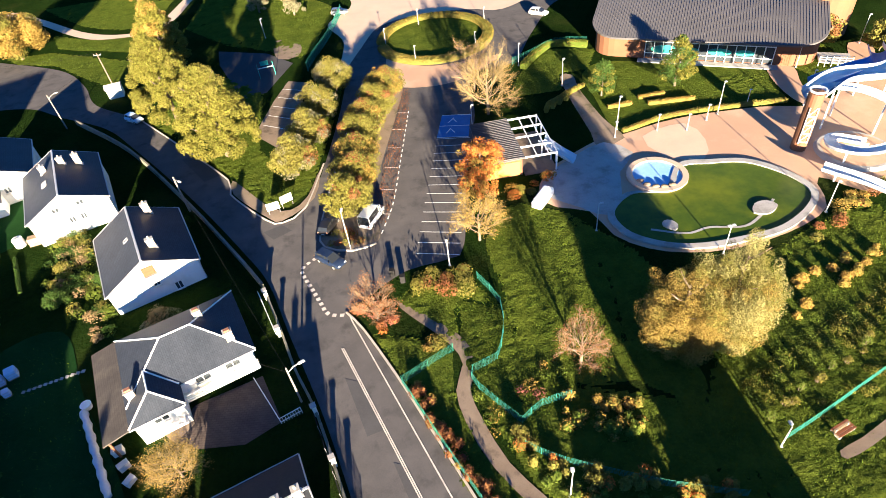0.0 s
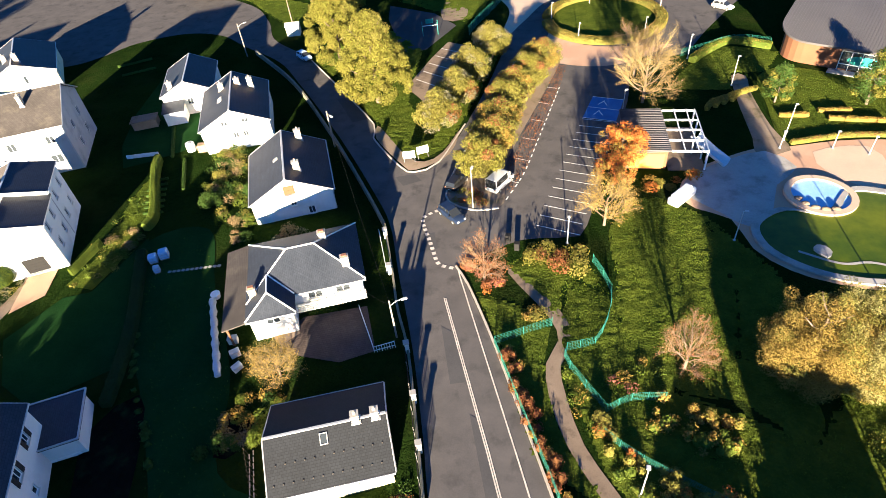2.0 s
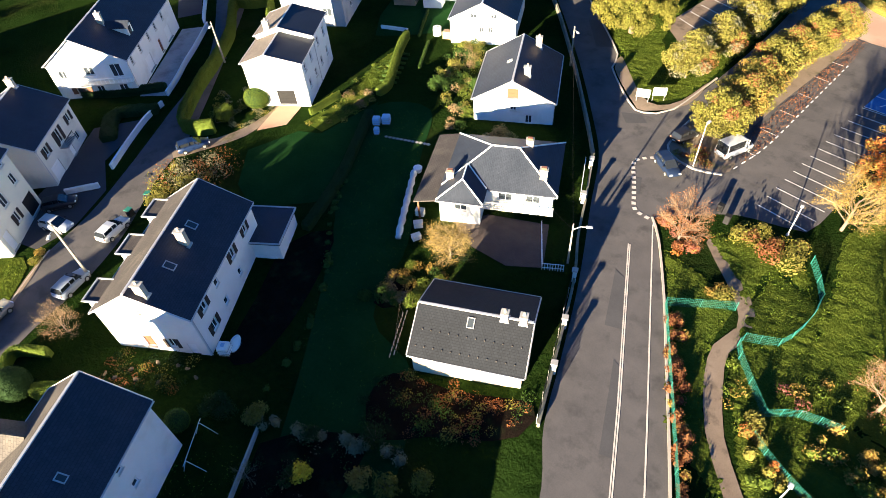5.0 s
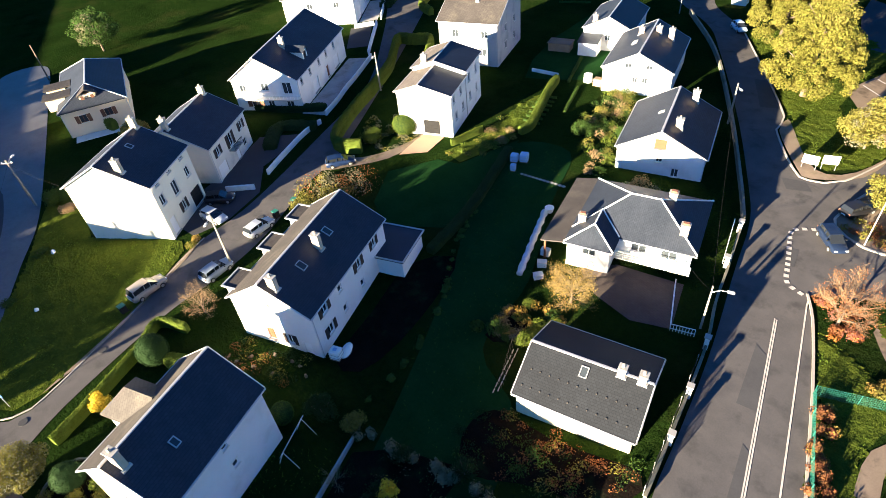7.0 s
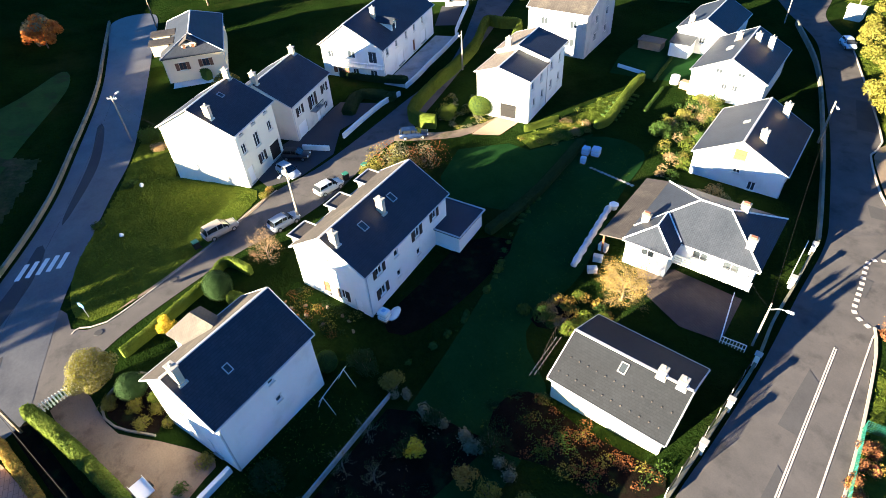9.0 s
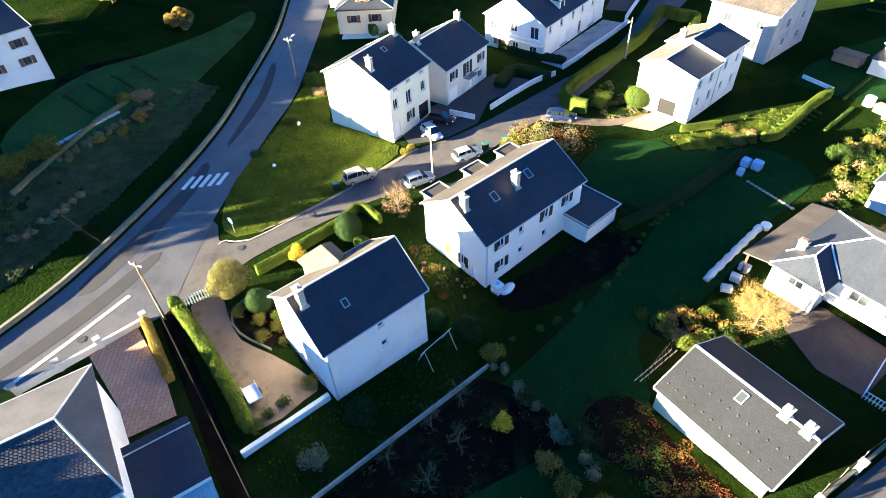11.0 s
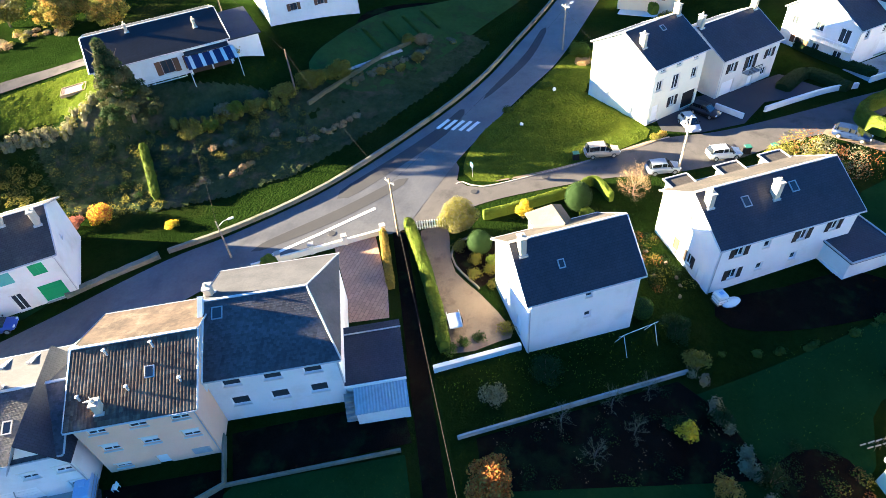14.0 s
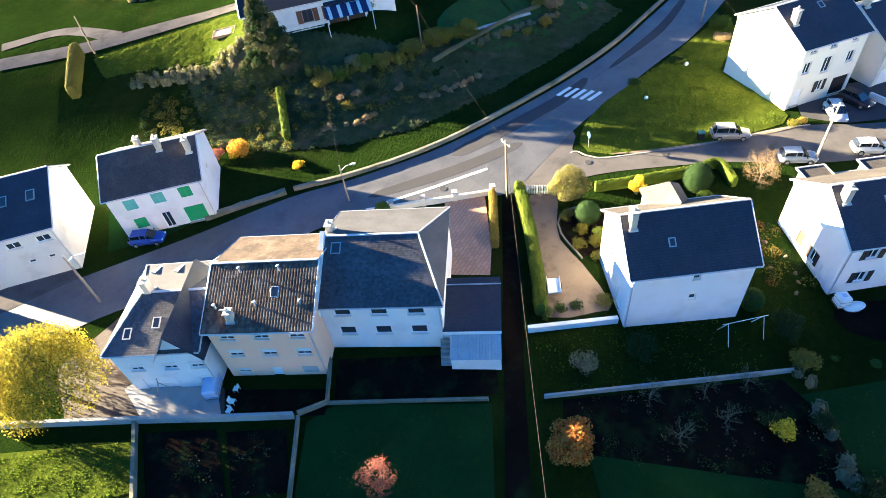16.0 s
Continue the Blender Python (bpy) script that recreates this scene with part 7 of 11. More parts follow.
shrub(-13.9, -11.2, 1.9, 4.4, "leaf_orange", "orange autumn shrub in the garden", size=0.24, n=1900, extra=("leaf_gold", 0.3), name="tree_shrub")
shrub(-22.9, 2.3, 0.95, 2.6, "leaf_yellow", "small shrub with last bright yellow leaves", size=0.24, n=300)
shrub(-23.6, 1.6, 1.1, 1.4, "leaf_dark", "dark green low garden shrub", size=0.2, n=260)
shrub(-4.9, -23.0, 1.5, 4.4, "leaf_red", "red-leaved small tree on the lawn", size=0.16, n=650, name="tree_shrub")
for x, y in ((-24.2, -3.6), (-26.3, -0.8), (-21.4, -7.4), (-19.0, -4.4), (-22, -1.6)):
    bare_tree("bare_shrub", x, y, 2.4, 1.6, "leaf_grey", "small leafless garden shrub", 7, group="leafless shrubs", n3=4)
strands = []
for i in range(90):
    a, d = i * 2.4, 4.5 * math.sqrt((i + 0.5) / 90)
    top = 7.9 - 0.16 * d * d + 0.5 * rng.random()
    drop = 1.0 + 1.1 * rng.random() + 0.25 * d
    strands.append((d * math.cos(a), d * math.sin(a), max(top - drop, drop * 0.9), 0.62, 0.62, drop))
leafy_tree("willow_tree", 1.7, -54.2, 8.2, 4.6, [("leaf_willow", 0.7), ("leaf_yellowgreen", 0.3)], "weeping willow with yellow hanging leaves", 13000, 0.26, blobs=strands, tilt=0.7, hollow=0.4)
bare_tree("bare_tree", -29.3, 27.8, 4.8, 4.4, "twig_yellow", "tan bare bushy tree beside the yard", 20, ("leaf_gold", 1, 0.12), n3=7, spread=1.3)
scrub("sunny_border", [(-32.5, 27.6), (-29.2, 25.6), (-26.4, 26.2), (-28.8, 21.0), (-30.6, 18.4), (-33.4, 18.2)], 55, 0.4, 1.3, [("leaf_green", 0.45), ("leaf_hedge", 0.35), ("leaf_gold", 0.2)], "sunlit green and rusty garden border", 0.24)
scrub("cottage_garden", [(-56.4, 55.6), (-60.5, 64.8), (-56.0, 66.4), (-50.6, 58.5), (-46.7, 51.7), (-42.5, 47.6), (-44.8, 45.0), (-50.6, 48.1)], 45, 0.4, 1.5, [("leaf_green", 0.3), ("leaf_hedge", 0.2), ("leaf_olive", 0.3), ("dry_grass", 0.2)], "dense mixed cottage garden growth", 0.24, 0.7)
shrub(-53.0, 52.2, 1.7, 1.8, "leaf_green", "bright green leafy bush in the garden", size=0.26)
scrub("garden_edge", [(-58, 66), (-63, 72), (-61, 74), (-56, 68)], 30, 0.3, 1.2, [("leaf_olive", 0.5), ("dry_grass", 0.5)], "brown and olive plants beside the house", 0.22, 0.6)
scrub("lit_vegetables", [(-62.5, 36.1), (-60.6, 40.3), (-61.6, 47.4), (-64.6, 54.3), (-66.6, 54.0), (-64.8, 45.9), (-64, 38)], 9, 0.15, 0.4, [("leaf_hedge", 0.5), ("leaf_green", 0.3), ("leaf_olive", 0.2)], "sunlit vegetables and low shrubs", 0.2, 0.5)
scrub("cottage_edge", [(-38.5, 44.5), (-41, 50), (-37.5, 49), (-35, 46.8), (-36, 43.5)], 45, 0.6, 1.9, [("leaf_grey", 0.5), ("dry_grass", 0.5)], "tan twiggy shrubs below the gable", 0.22)
shrub(-47.6, 55.4, 1.8, 1.8, "leaf_green", "bright green leafy bush", size=0.26)
scrub("rough_bed", [(-23.4, 15.0), (-18.4, 17.0), (-12.6, 19.6), (-11.4, 16), (-16.6, 11.4), (-21.8, 11.2)], 26, 0.2, 0.8, [("leaf_olive", 0.3), ("leaf_green", 0.35), ("leaf_rust", 0.35)], "overgrown autumn vegetable bed", 0.2, 0.7)
for x, y, m in ((-17.0, 6.2, "leaf_yellowgreen"), (-19.2, 5.0, "leaf_gold"), (-15.0, 8.2, "leaf_yellowgreen"), (-13.2, 6.0, "leaf_olive"), (-21.0, 8.4, "leaf_dark"), (-25.2, 5.0, "leaf_dark")):
    shrub(x, y, 1.2, 1.7, m, "loose garden shrub with thin leaves", size=0.2, n=420, group="loose shrubs")
for x, y, r, h in ((-58.0, 14.6, 1.7, 3.0), (-56.4, 15.8, 1.3, 2.4)):
    shrub(x, y, r, h, "leaf_olive", "tangled olive shrub beside the tall house", size=0.22, group="corner shrubs")
shrub(-60.4, 11.2, 2.0, 3.4, "leaf_olive", "tangled olive shrub beside the street", size=0.22)
scrub("corner_garden", [(-68.0, 15.0), (-66.4, 19.0), (-63.5, 22.6), (-60.2, 19.5), (-61.5, 14.6), (-64.6, 12.2)], 40, 1.0, 3.4, [("leaf_olive", 0.5), ("leaf_grey", 0.3), ("leaf_rust", 0.2)], "tangled dry shrubs at the garden corner", 0.24)
shrub(-72.2, 27.6, 1.8, 2.2, "leaf_hedge", "yellow-green round garden bush", size=0.2)
shrub(-95.5, 10.2, 2.6, 3.4, "leaf_olive", "large round yellowing bush behind the house", size=0.26, extra=("leaf_gold", 0.4))
scrub("rockery", [(-72, 25.5), (-68, 27.2), (-68, 33.5), (-77, 35.5), (-80, 31)], 14, 0.2, 0.6, [("leaf_olive", 0.5), ("leaf_grey", 0.5)], "low rockery plants", 0.2, 0.5)
hedge([(-96, 17.2), (-91.0, 21.6), (-87.0, 26.4)], 2.0, 1.0, "leaf_dark", "dark hedge below the long white house", 18, 0.24)
hedge([(-80.5, 13.8), (-85.8, 17.6), (-82.0, 22.4)], 2.4, 1.0, "leaf_dark", "dark clipped hedge beside the forecourt", 18, 0.24)
hedge([(-106, -4.5), (-112, -6.5), (-118, -6)], 1.6, 1.8, "leaf_hedge", "clipped green hedge beside the yellow house", 18, 0.26)
shrub(-101.5, -2.2, 2.4, 2.6, "leaf_olive", "round yellowing bush beside the yellow house", size=0.24, extra=("leaf_gold", 0.4))
shrub(-65.4, -1.6, 0.7, 0.8, "leaf_gold", "small yellow shrub beside the gable", size=0.14)
shrub(-64.4, -2.4, 0.8, 0.9, "leaf_yellowgreen", "small yellow-green shrub beside the gable", size=0.14)
shrub(-88.0, -15.6, 2.0, 2.0, "leaf_green", "dark green shrub beside the road", size=0.24)
shrub(-84.4, -14.2, 1.4, 1.0, "dry_grass", "tan dry shrub beside the road", size=0.2)
shrub(-76.0, -18.6, 1.0, 0.8, "leaf_green", "leafy bush on the verge", size=0.2)
shrub(-68, -22.6, 0.9, 0.6, "leaf_green", "low leafy bush on the verge", size=0.2)
tagged(patch("verge_lawn", [(-52.0, -24.6), (-60.6, -25.0), (-74, -20.6), (-88.5, -16.6), (-88, -12), (-75.6, -13), (-68.4, -4.8), (-64.6, -3.4), (-57.0, -11.4), (-51.0, -20.4)], MAT["sunlit_grass"], 0.05), "sunlit green grass verge beside the gable", "lawn", kind="structure")
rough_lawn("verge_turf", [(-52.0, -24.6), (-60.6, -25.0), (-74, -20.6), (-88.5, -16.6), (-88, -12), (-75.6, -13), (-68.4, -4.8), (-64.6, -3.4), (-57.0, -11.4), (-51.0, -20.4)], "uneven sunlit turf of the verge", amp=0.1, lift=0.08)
tufts("verge_grass", [(-52.0, -24.2), (-60.6, -24.8), (-74, -20.4), (-84, -16.6), (-75.6, -13.4), (-68.4, -5.2), (-64.8, -3.8), (-57.2, -11.4), (-51.4, -20.4)], 60, 0.18, "blade", "uneven grass of the verge")
scrub("verge_weeds", [(-52.0, -23.6), (-60.6, -24.2), (-74, -19.8), (-84, -16.2), (-75.6, -14), (-68.6, -6.2), (-65.2, -5), (-57.6, -11.8), (-52, -20.2)], 5, 0.08, 0.28, [("blade", 0.6), ("leaf_hedge", 0.4)], "low weeds and clover on the verge", 0.2, 0.4)
# slope across the road
leafy_tree("spruce_tree", -48.0, -70.2, 11.5, 4.3, [("leaf_cone", 0.6), ("leaf_dark", 0.4)], "tall spruce on the slope", 15000, 0.26, 40, 0.03, cone=0.95, lump=0.26, trunk_r=0.22)
hedge([(-44.8, -67.0), (-37.9, -60.5)], 1.1, 1.4, "leaf_hedge", "clipped green hedge down the slope", 24, 0.22, smooth=False)
hedge([(-38.3, -102.4), (-31.3, -96.0)], 1.7, 2.2, "leaf_shade", "tall clipped hedge beside the drive", 30, 0.16, smooth=False)
scrub("bank_scrub", [(-36, -60), (-44.1, -53.1), (-56.2, -46.6), (-60.5, -52.4), (-51.5, -61.5), (-46.9, -71.2), (-36.3, -86.6), (-31.1, -82.2), (-33, -68)], 36, 0.15, 0.8, [("leaf_dark", 0.5), ("leaf_shade", 0.28), ("leaf_olive", 0.22)], "rough dark green scrub on the bank", 0.2, 0.8)
for line in ([(-40.8, -57.4), (-42.8, -55.6), (-44.9, -53.4), (-47.5, -52.0)], [(-53.2, -48.2), (-55.6, -46.4), (-58.7, -45.0), (-61.9, -43.2)], [(-52.4, -52.9), (-53.8, -51.6)], [(-47.1, -58.4), (-49.3, -56.2)]):
    hedge(line, 1.0, 0.6, "dry_grass", "ridge of pale dry grass on the bank", 26, 0.24, group="dry grass ridges", ragged=0.35, extra=("leaf_grey", 0.4), name="dry_grass_ridge")
hedge([(-37.2, -89.8), (-41.1, -85.2), (-44.0, -79.4), (-48.6, -76.1)], 2.6, 1.3, "leaf_grey", "grey-green ragged hedge below the lawn", 24, 0.24, ragged=0.4, extra=("leaf_olive", 0.4))
hedge([(-49.7, -65.4), (-50.7, -60.3), (-55.7, -57.7), (-59.5, -53.3)], 1.8, 1.5, "leaf_olive", "yellowing ragged hedge below the bungalow", 24, 0.24, ragged=0.4, extra=("leaf_yellowgreen", 0.4))
hedge([(-66.5, -47.9), (-72.5, -45.3), (-79.5, -41.4), (-88.3, -37.1)], 1.2, 0.7, "leaf_grey", "low grey hedge on the slope", 20, 0.22, ragged=0.35, extra=("leaf_gold", 0.3))
for x, y, r, h, m in ((-60.6, -54.1, 2.0, 2.4, "leaf_olive"), (-64.6, -51.8, 2.5, 2.9, "leaf_yellowgreen"), (-68.8, -49.2, 2.2, 2.7, "leaf_yellowgreen"), (-56.1, -56.3, 1.6, 2.0, "leaf_olive"), (-53.8, -59.7, 1.4, 1.8, "leaf_grey"), (-54.5, -58.2, 1.5, 2.2, "leaf_hedge"), (-48.5, -62.1, 1.5, 1.6, "leaf_olive"), (-50.7, -60.1, 1.3, 1.6, "leaf_hedge"), (-72.8, -44.2, 1.0, 1.2, "leaf_gold"), (-79.0, -40.4, 1.2, 1.6, "leaf_gold"), (-75.2, -41.8, 1.0, 1.2, "leaf_olive"), (-84.6, -41.2, 1.6, 1.8, "dry_grass"), (-83.3, -43.5, 1.2, 1.6, "leaf_olive"), (-65.6, -64.0, 1.8, 2.8, "leaf_gold")):
    shrub(x, y, r, h, m, "autumn shrub on the slope above the road", size=0.26, group="slope shrubs")
shrub(-33.4, -65.2, 1.6, 2.2, "leaf_orange", "bright orange and yellow shrub behind the house", size=0.2, extra=("leaf_yellow", 0.5))
shrub(-31.4, -67.4, 1.0, 1.8, "leaf_red", "red and orange shrub behind the house", size=0.2)
shrub(-34.2, -55.6, 0.8, 1.0, "leaf_yellow", "small yellow bush beside the road", size=0.18)
scrub("yellow_hedge", [(-26.5, -75.2), (-30.6, -70.2), (-32.2, -67.2), (-30.8, -66.4), (-27, -71.2), (-24.8, -74.4)], 50, 1.0, 3.0, [("leaf_gold", 0.5), ("leaf_yellowgreen", 0.5)], "yellow shrubs behind the green-shuttered house", 0.24)
# Hedge added out of view to cast shade over the road.
hedge([(-1.0, -73.0), (7.5, -80.5)], 1.6, 3.0, "leaf_dark", "unseen tall dark hedge added to shade the road", 18, 0.24)
hedge([(-60.7, -50.7), (-69.6, -47.9), (-77.7, -45.3), (-83.3, -42.9)], 0.5, 0.6, "leaf_grey", "pale low hedge on the slope", 18, 0.2)
for x, y, h, r, m in ((-99.4, -99.0, 9, 5, "leaf_gold"), (-90.0, -108.3, 9, 5, "leaf_olive"), (-83.8, -116.7, 8, 4.5, "leaf_gold"), (-77.5, -108.4, 7, 4, "leaf_green"), (-69.1, -114.6, 8, 4.5, "leaf_olive"), (-125.5, -64.5, 7, 4, "leaf_gold"), (-117.3, -53.3, 5, 3, "leaf_olive"), (-131.5, -51.2, 7, 4, "leaf_olive"), (-111.1, -40.3, 4, 2.4, "leaf_gold"), (-137, -33, 6, 3.5, "leaf_orange"), (-150, 0, 9, 5, "leaf_green")):
    leafy_tree("broadleaf_tree", x, y, h, r, [(m, 0.8), ("leaf_grey", 0.2)], "autumn tree on the far slope", 2600, 0.45, 12, 0.12, group="far slope trees")

# leaf litter beside the car park bays
ring = np.array([(-12.4, 61), (-13.2, 66), (-12.6, 76), (-11.2, 90), (-10.2, 101), (-8.7, 100), (-9.0, 92), (-9.9, 78), (-10.6, 66), (-11.6, 61)], float)
spots = ring.min(0) + rng.random((2600, 2)) * (ring.max(0) - ring.min(0))
spots = spots[inside(spots[:, 0], spots[:, 1], ring)]
litter = leaf_object("fallen_leaves", np.c_[spots, 0.19 + 0.05 * rng.random(len(spots))], 0.2, "leaf_rust", None)
tagged(litter, "rust brown fallen leaves beside the bays", "leaves", kind="stuff")
for x, y, h, r in ((-160, 73, 6, 5), (-166, 80, 7, 5.5), (-153, 77, 5, 4), (-172, 74, 8, 6)):
    leafy_tree("broadleaf_tree", x, y, h, r, [("leaf_gold", 0.4), ("dry_grass", 0.6)], "tan and golden thicket tree beside the wide road", 3600, 0.32, 14, 0.06, group="roadside trees")
hedge([(-124.4, 71.6), (-118.8, 65.4), (-112.6, 64.0)], 1.6, 1.7, "leaf_hedge", "clipped green hedge at the street corner", 22, 0.22)
hedge([(-139, 66), (-131, 64), (-125, 59)], 3.0, 1.6, "leaf_dark", "dark dense hedge behind the white wall", 16, 0.26, ragged=0.3)
# the drum-shaped clipped bush beside the terrace, and brushwood above the drive
topiary(-70.8, 32.5, 1.9, 3.0, "leaf_hedge", "round clipped bush with a flat notched top")
scrub("brushwood", [(-54.5, -108.4), (-56.9, -117.1), (-65.0, -114.6), (-69.1, -108.4), (-71.2, -100.0), (-68.6, -97.9), (-65.0, -105.2)], 30, 0.3, 1.1, [("leaf_grey", 0.4), ("leaf_olive", 0.35), ("dry_grass", 0.25)], "tangled brushwood above the drive", 0.28, 0.3)
for x, y, h, r in ((-68.6, -101.6, 6.5, 3.4), (-71.7, -93.2, 6, 3.2), (-75.4, -100.0, 7, 4)):
    leafy_tree("broadleaf_tree", x, y, h, r, [("leaf_gold", 0.5), ("leaf_olive", 0.5)], "yellowing tree behind the bungalow", 3000, 0.34, 12, 0.1, group="bungalow trees")
# tall trees added out of view beyond the wide road, to shade it
for x, y, h in ((-176, 52, 15), (-168, 50, 16), (-160, 50, 15), (-153, 51, 14)):
    leafy_tree("broadleaf_tree", x, y, h, 5.2, [("leaf_green", 0.6), ("leaf_olive", 0.4)], "unseen tall green tree added to shade the wide road", 2600, 0.6, 22, 0.06, group="shade trees")
# Sheet whose brighter grass colour puts sunlight on the slope.
patch("slope_meadow", [(33, 38), (40, 27), (50, 34), (50, 54), (44, 53), (38, 47)], MAT["sunlit_grass"], 0.05, "sunlit grass slope below the pool", "lawn")

# ---- house parts that stand out, annexes and outbuildings ----


def frame_of(key):
    q = PLAN[key]
    return pose(q["x"], q["y"], q["bz"], 0, 0, q["yaw"])


def local(key, u, v, z=0.0):
    return frame_of(key) @ Vector((u, v, z))


def slab(bm, pts, th):
    """A flat piece of roof or plate with the given upper corners."""
    up = [bm.verts.new(p) for p in pts]
    lo = [bm.verts.new((p[0], p[1], p[2] - th)) for p in pts]
    bm.faces.new(up)
    bm.faces.new(lo[::-1])
    n = len(pts)
    for i in range(n):
        bm.faces.new((up[i], lo[i], lo[(i + 1) % n], up[(i + 1) % n]))


def block(root, name, u0, v0, z0, u1, v1, z1, mat, label="", bevel=0.01):
    bm = bmesh.new()
    box(bm, u0, v0, z0, u1, v1, z1, bevel)
    return part(name, bm, MAT[mat], root, label)


def villa():
    """The white villa with its hipped roof, front wing, lean-to and balcony."""
    q = PLAN["R"]
    root = empty("house", frame_of("R"), "white villa with hipped grey slate roof and front balcony", "house", "village houses")
    W = 11.9

    def at_front(s, d, z):
        return (d, s, z)

    def at_wing(s, d, z):
        return (-2.7 + d, 7.7 + s, z)

    def at_wing_side(s, d, z):
        return (-2.7 + s, 7.7 + d, z)

    bm = bmesh.new()
    wins = [(5.3, 2.55, 1.6, 1.5), (2.2, 2.55, 1.6, 1.5), (1.2, 0.6, 1.2, 0.9), (6.6, 1.0, 1.0, 2.0)]
    facade(bm, at_front, W, -1.2, 3.4, [(s - w / 2, s + w / 2, z - h / 2, z + h / 2) for s, z, w, h in wins])
    part("wall", bm, MAT["white"], root)
    for i, (s, z, w, h) in enumerate(wins):
        opening(root, at_front, s, z, w, h, "plain" if i < 3 else "door")
    bm = bmesh.new()
    facade(bm, at_wing, 4.6, -1.2, 3.4, [(1.5, 2.9, 2.0, 3.0)])
    part("wall", bm, MAT["white"], root)
    opening(root, at_wing, 2.2, 2.5, 1.4, 1.0, "plain")
    bm = bmesh.new()
    facade(bm, at_wing_side, 2.7, -1.2, 3.4, [])
    part("wall", bm, MAT["white"], root)
    for at, w in ((lambda s, d, z: (s, d, z), 9.2), (lambda s, d, z: (s, W - d, z), 9.2), (lambda s, d, z: (9.2 - d, s, z), W), (lambda s, d, z: (-2.7 + s, 12.3 - d, z), 2.7)):
        bm = bmesh.new()
        holes = [(3.5, 4.6, 1.6, 2.8)] if w > 9.1 and w < 9.3 else []
        facade(bm, at, w, -1.2, 3.4, holes)
        part("wall", bm, MAT["white"], root)
        if holes:
            opening(root, at, 4.05, 2.2, 1.1, 1.2, "plain")
    # main hipped roof
    e = [(-0.5, -0.5, 3.55), (9.6, -0.5, 3.55), (9.6, 12.5, 3.55), (-0.5, 12.5, 3.55)]
    r = [(4.2, 4.4, 6.15), (4.2, 7.5, 6.15)]
    for f in ([0, 1, 4], [1, 2, 5, 4], [2, 3, 5], [3, 0, 4, 5]):
        bm = bmesh.new()
        roof_shell(bm, e, r, [f])
        bmesh.ops.delete(bm, geom=[v for v in bm.verts if not v.link_faces], context="VERTS")
        part("roof_slope", bm, MAT["slate"], root)
    caps = [(e[0], r[0]), (e[1], r[0]), (e[2], r[1]), (e[3], r[1]), (r[0], r[1])]
    # wing roof
    w = [(-3.1, 7.3, 3.5), (2.2, 7.3, 3.5), (2.2, 12.6, 3.5), (-3.1, 12.6, 3.5)]
    p = [(-0.9, 9.95, 5.0), (2.2, 9.95, 5.0)]
    for f in ([0, 1, 5, 4], [2, 3, 4, 5], [3, 0, 4]):
        bm = bmesh.new()
        roof_shell(bm, w, p, [f])
        bmesh.ops.delete(bm, geom=[v for v in bm.verts if not v.link_faces], context="VERTS")
        part("wing_roof_slope", bm, MAT["slate"], root)
    caps += [(w[0], p[0]), (w[3], p[0]), (p[0], (1.9, 9.95, 5.0)), ((-0.45, 7.35, 3.6), (1.9, 9.9, 5.0))]
    for a, b in caps:
        bm = bmesh.new()
        tube(bm, [(a[0], a[1], a[2] + 0.04), (b[0], b[1], b[2] + 0.04)], 0.09, 6)
        part("hip_cap", bm, MAT["frame_white"], root)
    # lean-to roof on the garden side with its posts
    bm = bmesh.new()
    slab(bm, [(-3.1, 12.3, 3.5), (9.7, 12.3, 3.5), (9.7, 15.2, 2.95), (-3.1, 15.2, 2.95)], 0.14)
    part("lean_to_roof", bm, MAT["slate_warm"], root)
    for u in (-2.6, 1.5, 5.5, 9.2):
        block(root, "post", u - 0.1, 14.7, -1.0, u + 0.1, 14.9, 2.9, "orange_wood")
    block(root, "lean_to_wall", 3.0, 14.5, -1.0, 9.3, 14.68, 2.85, "white")
    # balcony over the garage level, with railing
    bal = block(root, "balcony", -1.3, -0.2, 1.35, -0.003, 7.65, 1.5, "offwhite")
    for i in range(9):
        block(bal, "baluster", -1.3, -0.15 + i * 0.95, 1.5, -1.22, -0.05 + i * 0.95, 2.35, "frame_white")
    block(bal, "handrail", -1.34, -0.2, 2.35, -1.18, 7.65, 2.45, "frame_white")
    for k in (1.75, 2.05):
        block(bal, "rail", -1.29, -0.2, k, -1.24, 7.65, k + 0.06, "frame_white")
    for u, v, z, h in ((1.4, 1.3, 4.2, 1.9), (5.6, 3.4, 5.2, 1.6), (0.3, 11.6, 4.0, 1.4)):
        st = block(root, "chimney", u - 0.3, v - 0.4, z - 0.8, u + 0.3, v + 0.4, z + h - 0.4, "pot")
        block(st, "cap", u - 0.38, v - 0.48, z + h - 0.4, u + 0.38, v + 0.48, z + h - 0.3, "concrete")
        block(st, "pot_opening", u - 0.2, v - 0.3, z + h - 0.3, u + 0.2, v + 0.3, z + h - 0.12, "brick")
    bm = bmesh.new()
    tube(bm, [(-0.57, -0.5, 3.42), (-0.57, 7.3, 3.42)], 0.07, 6)
    part("gutter", bm, MAT["zinc"], root)
    bm = bmesh.new()
    tube(bm, [(-3.17, 7.3, 3.37), (-3.17, 12.6, 3.37)], 0.07, 6)
    part("gutter", bm, MAT["zinc"], root)


villa()

# flat dormers along the street side of the tall white house, and its flat-roofed annex
q = PLAN["F"]
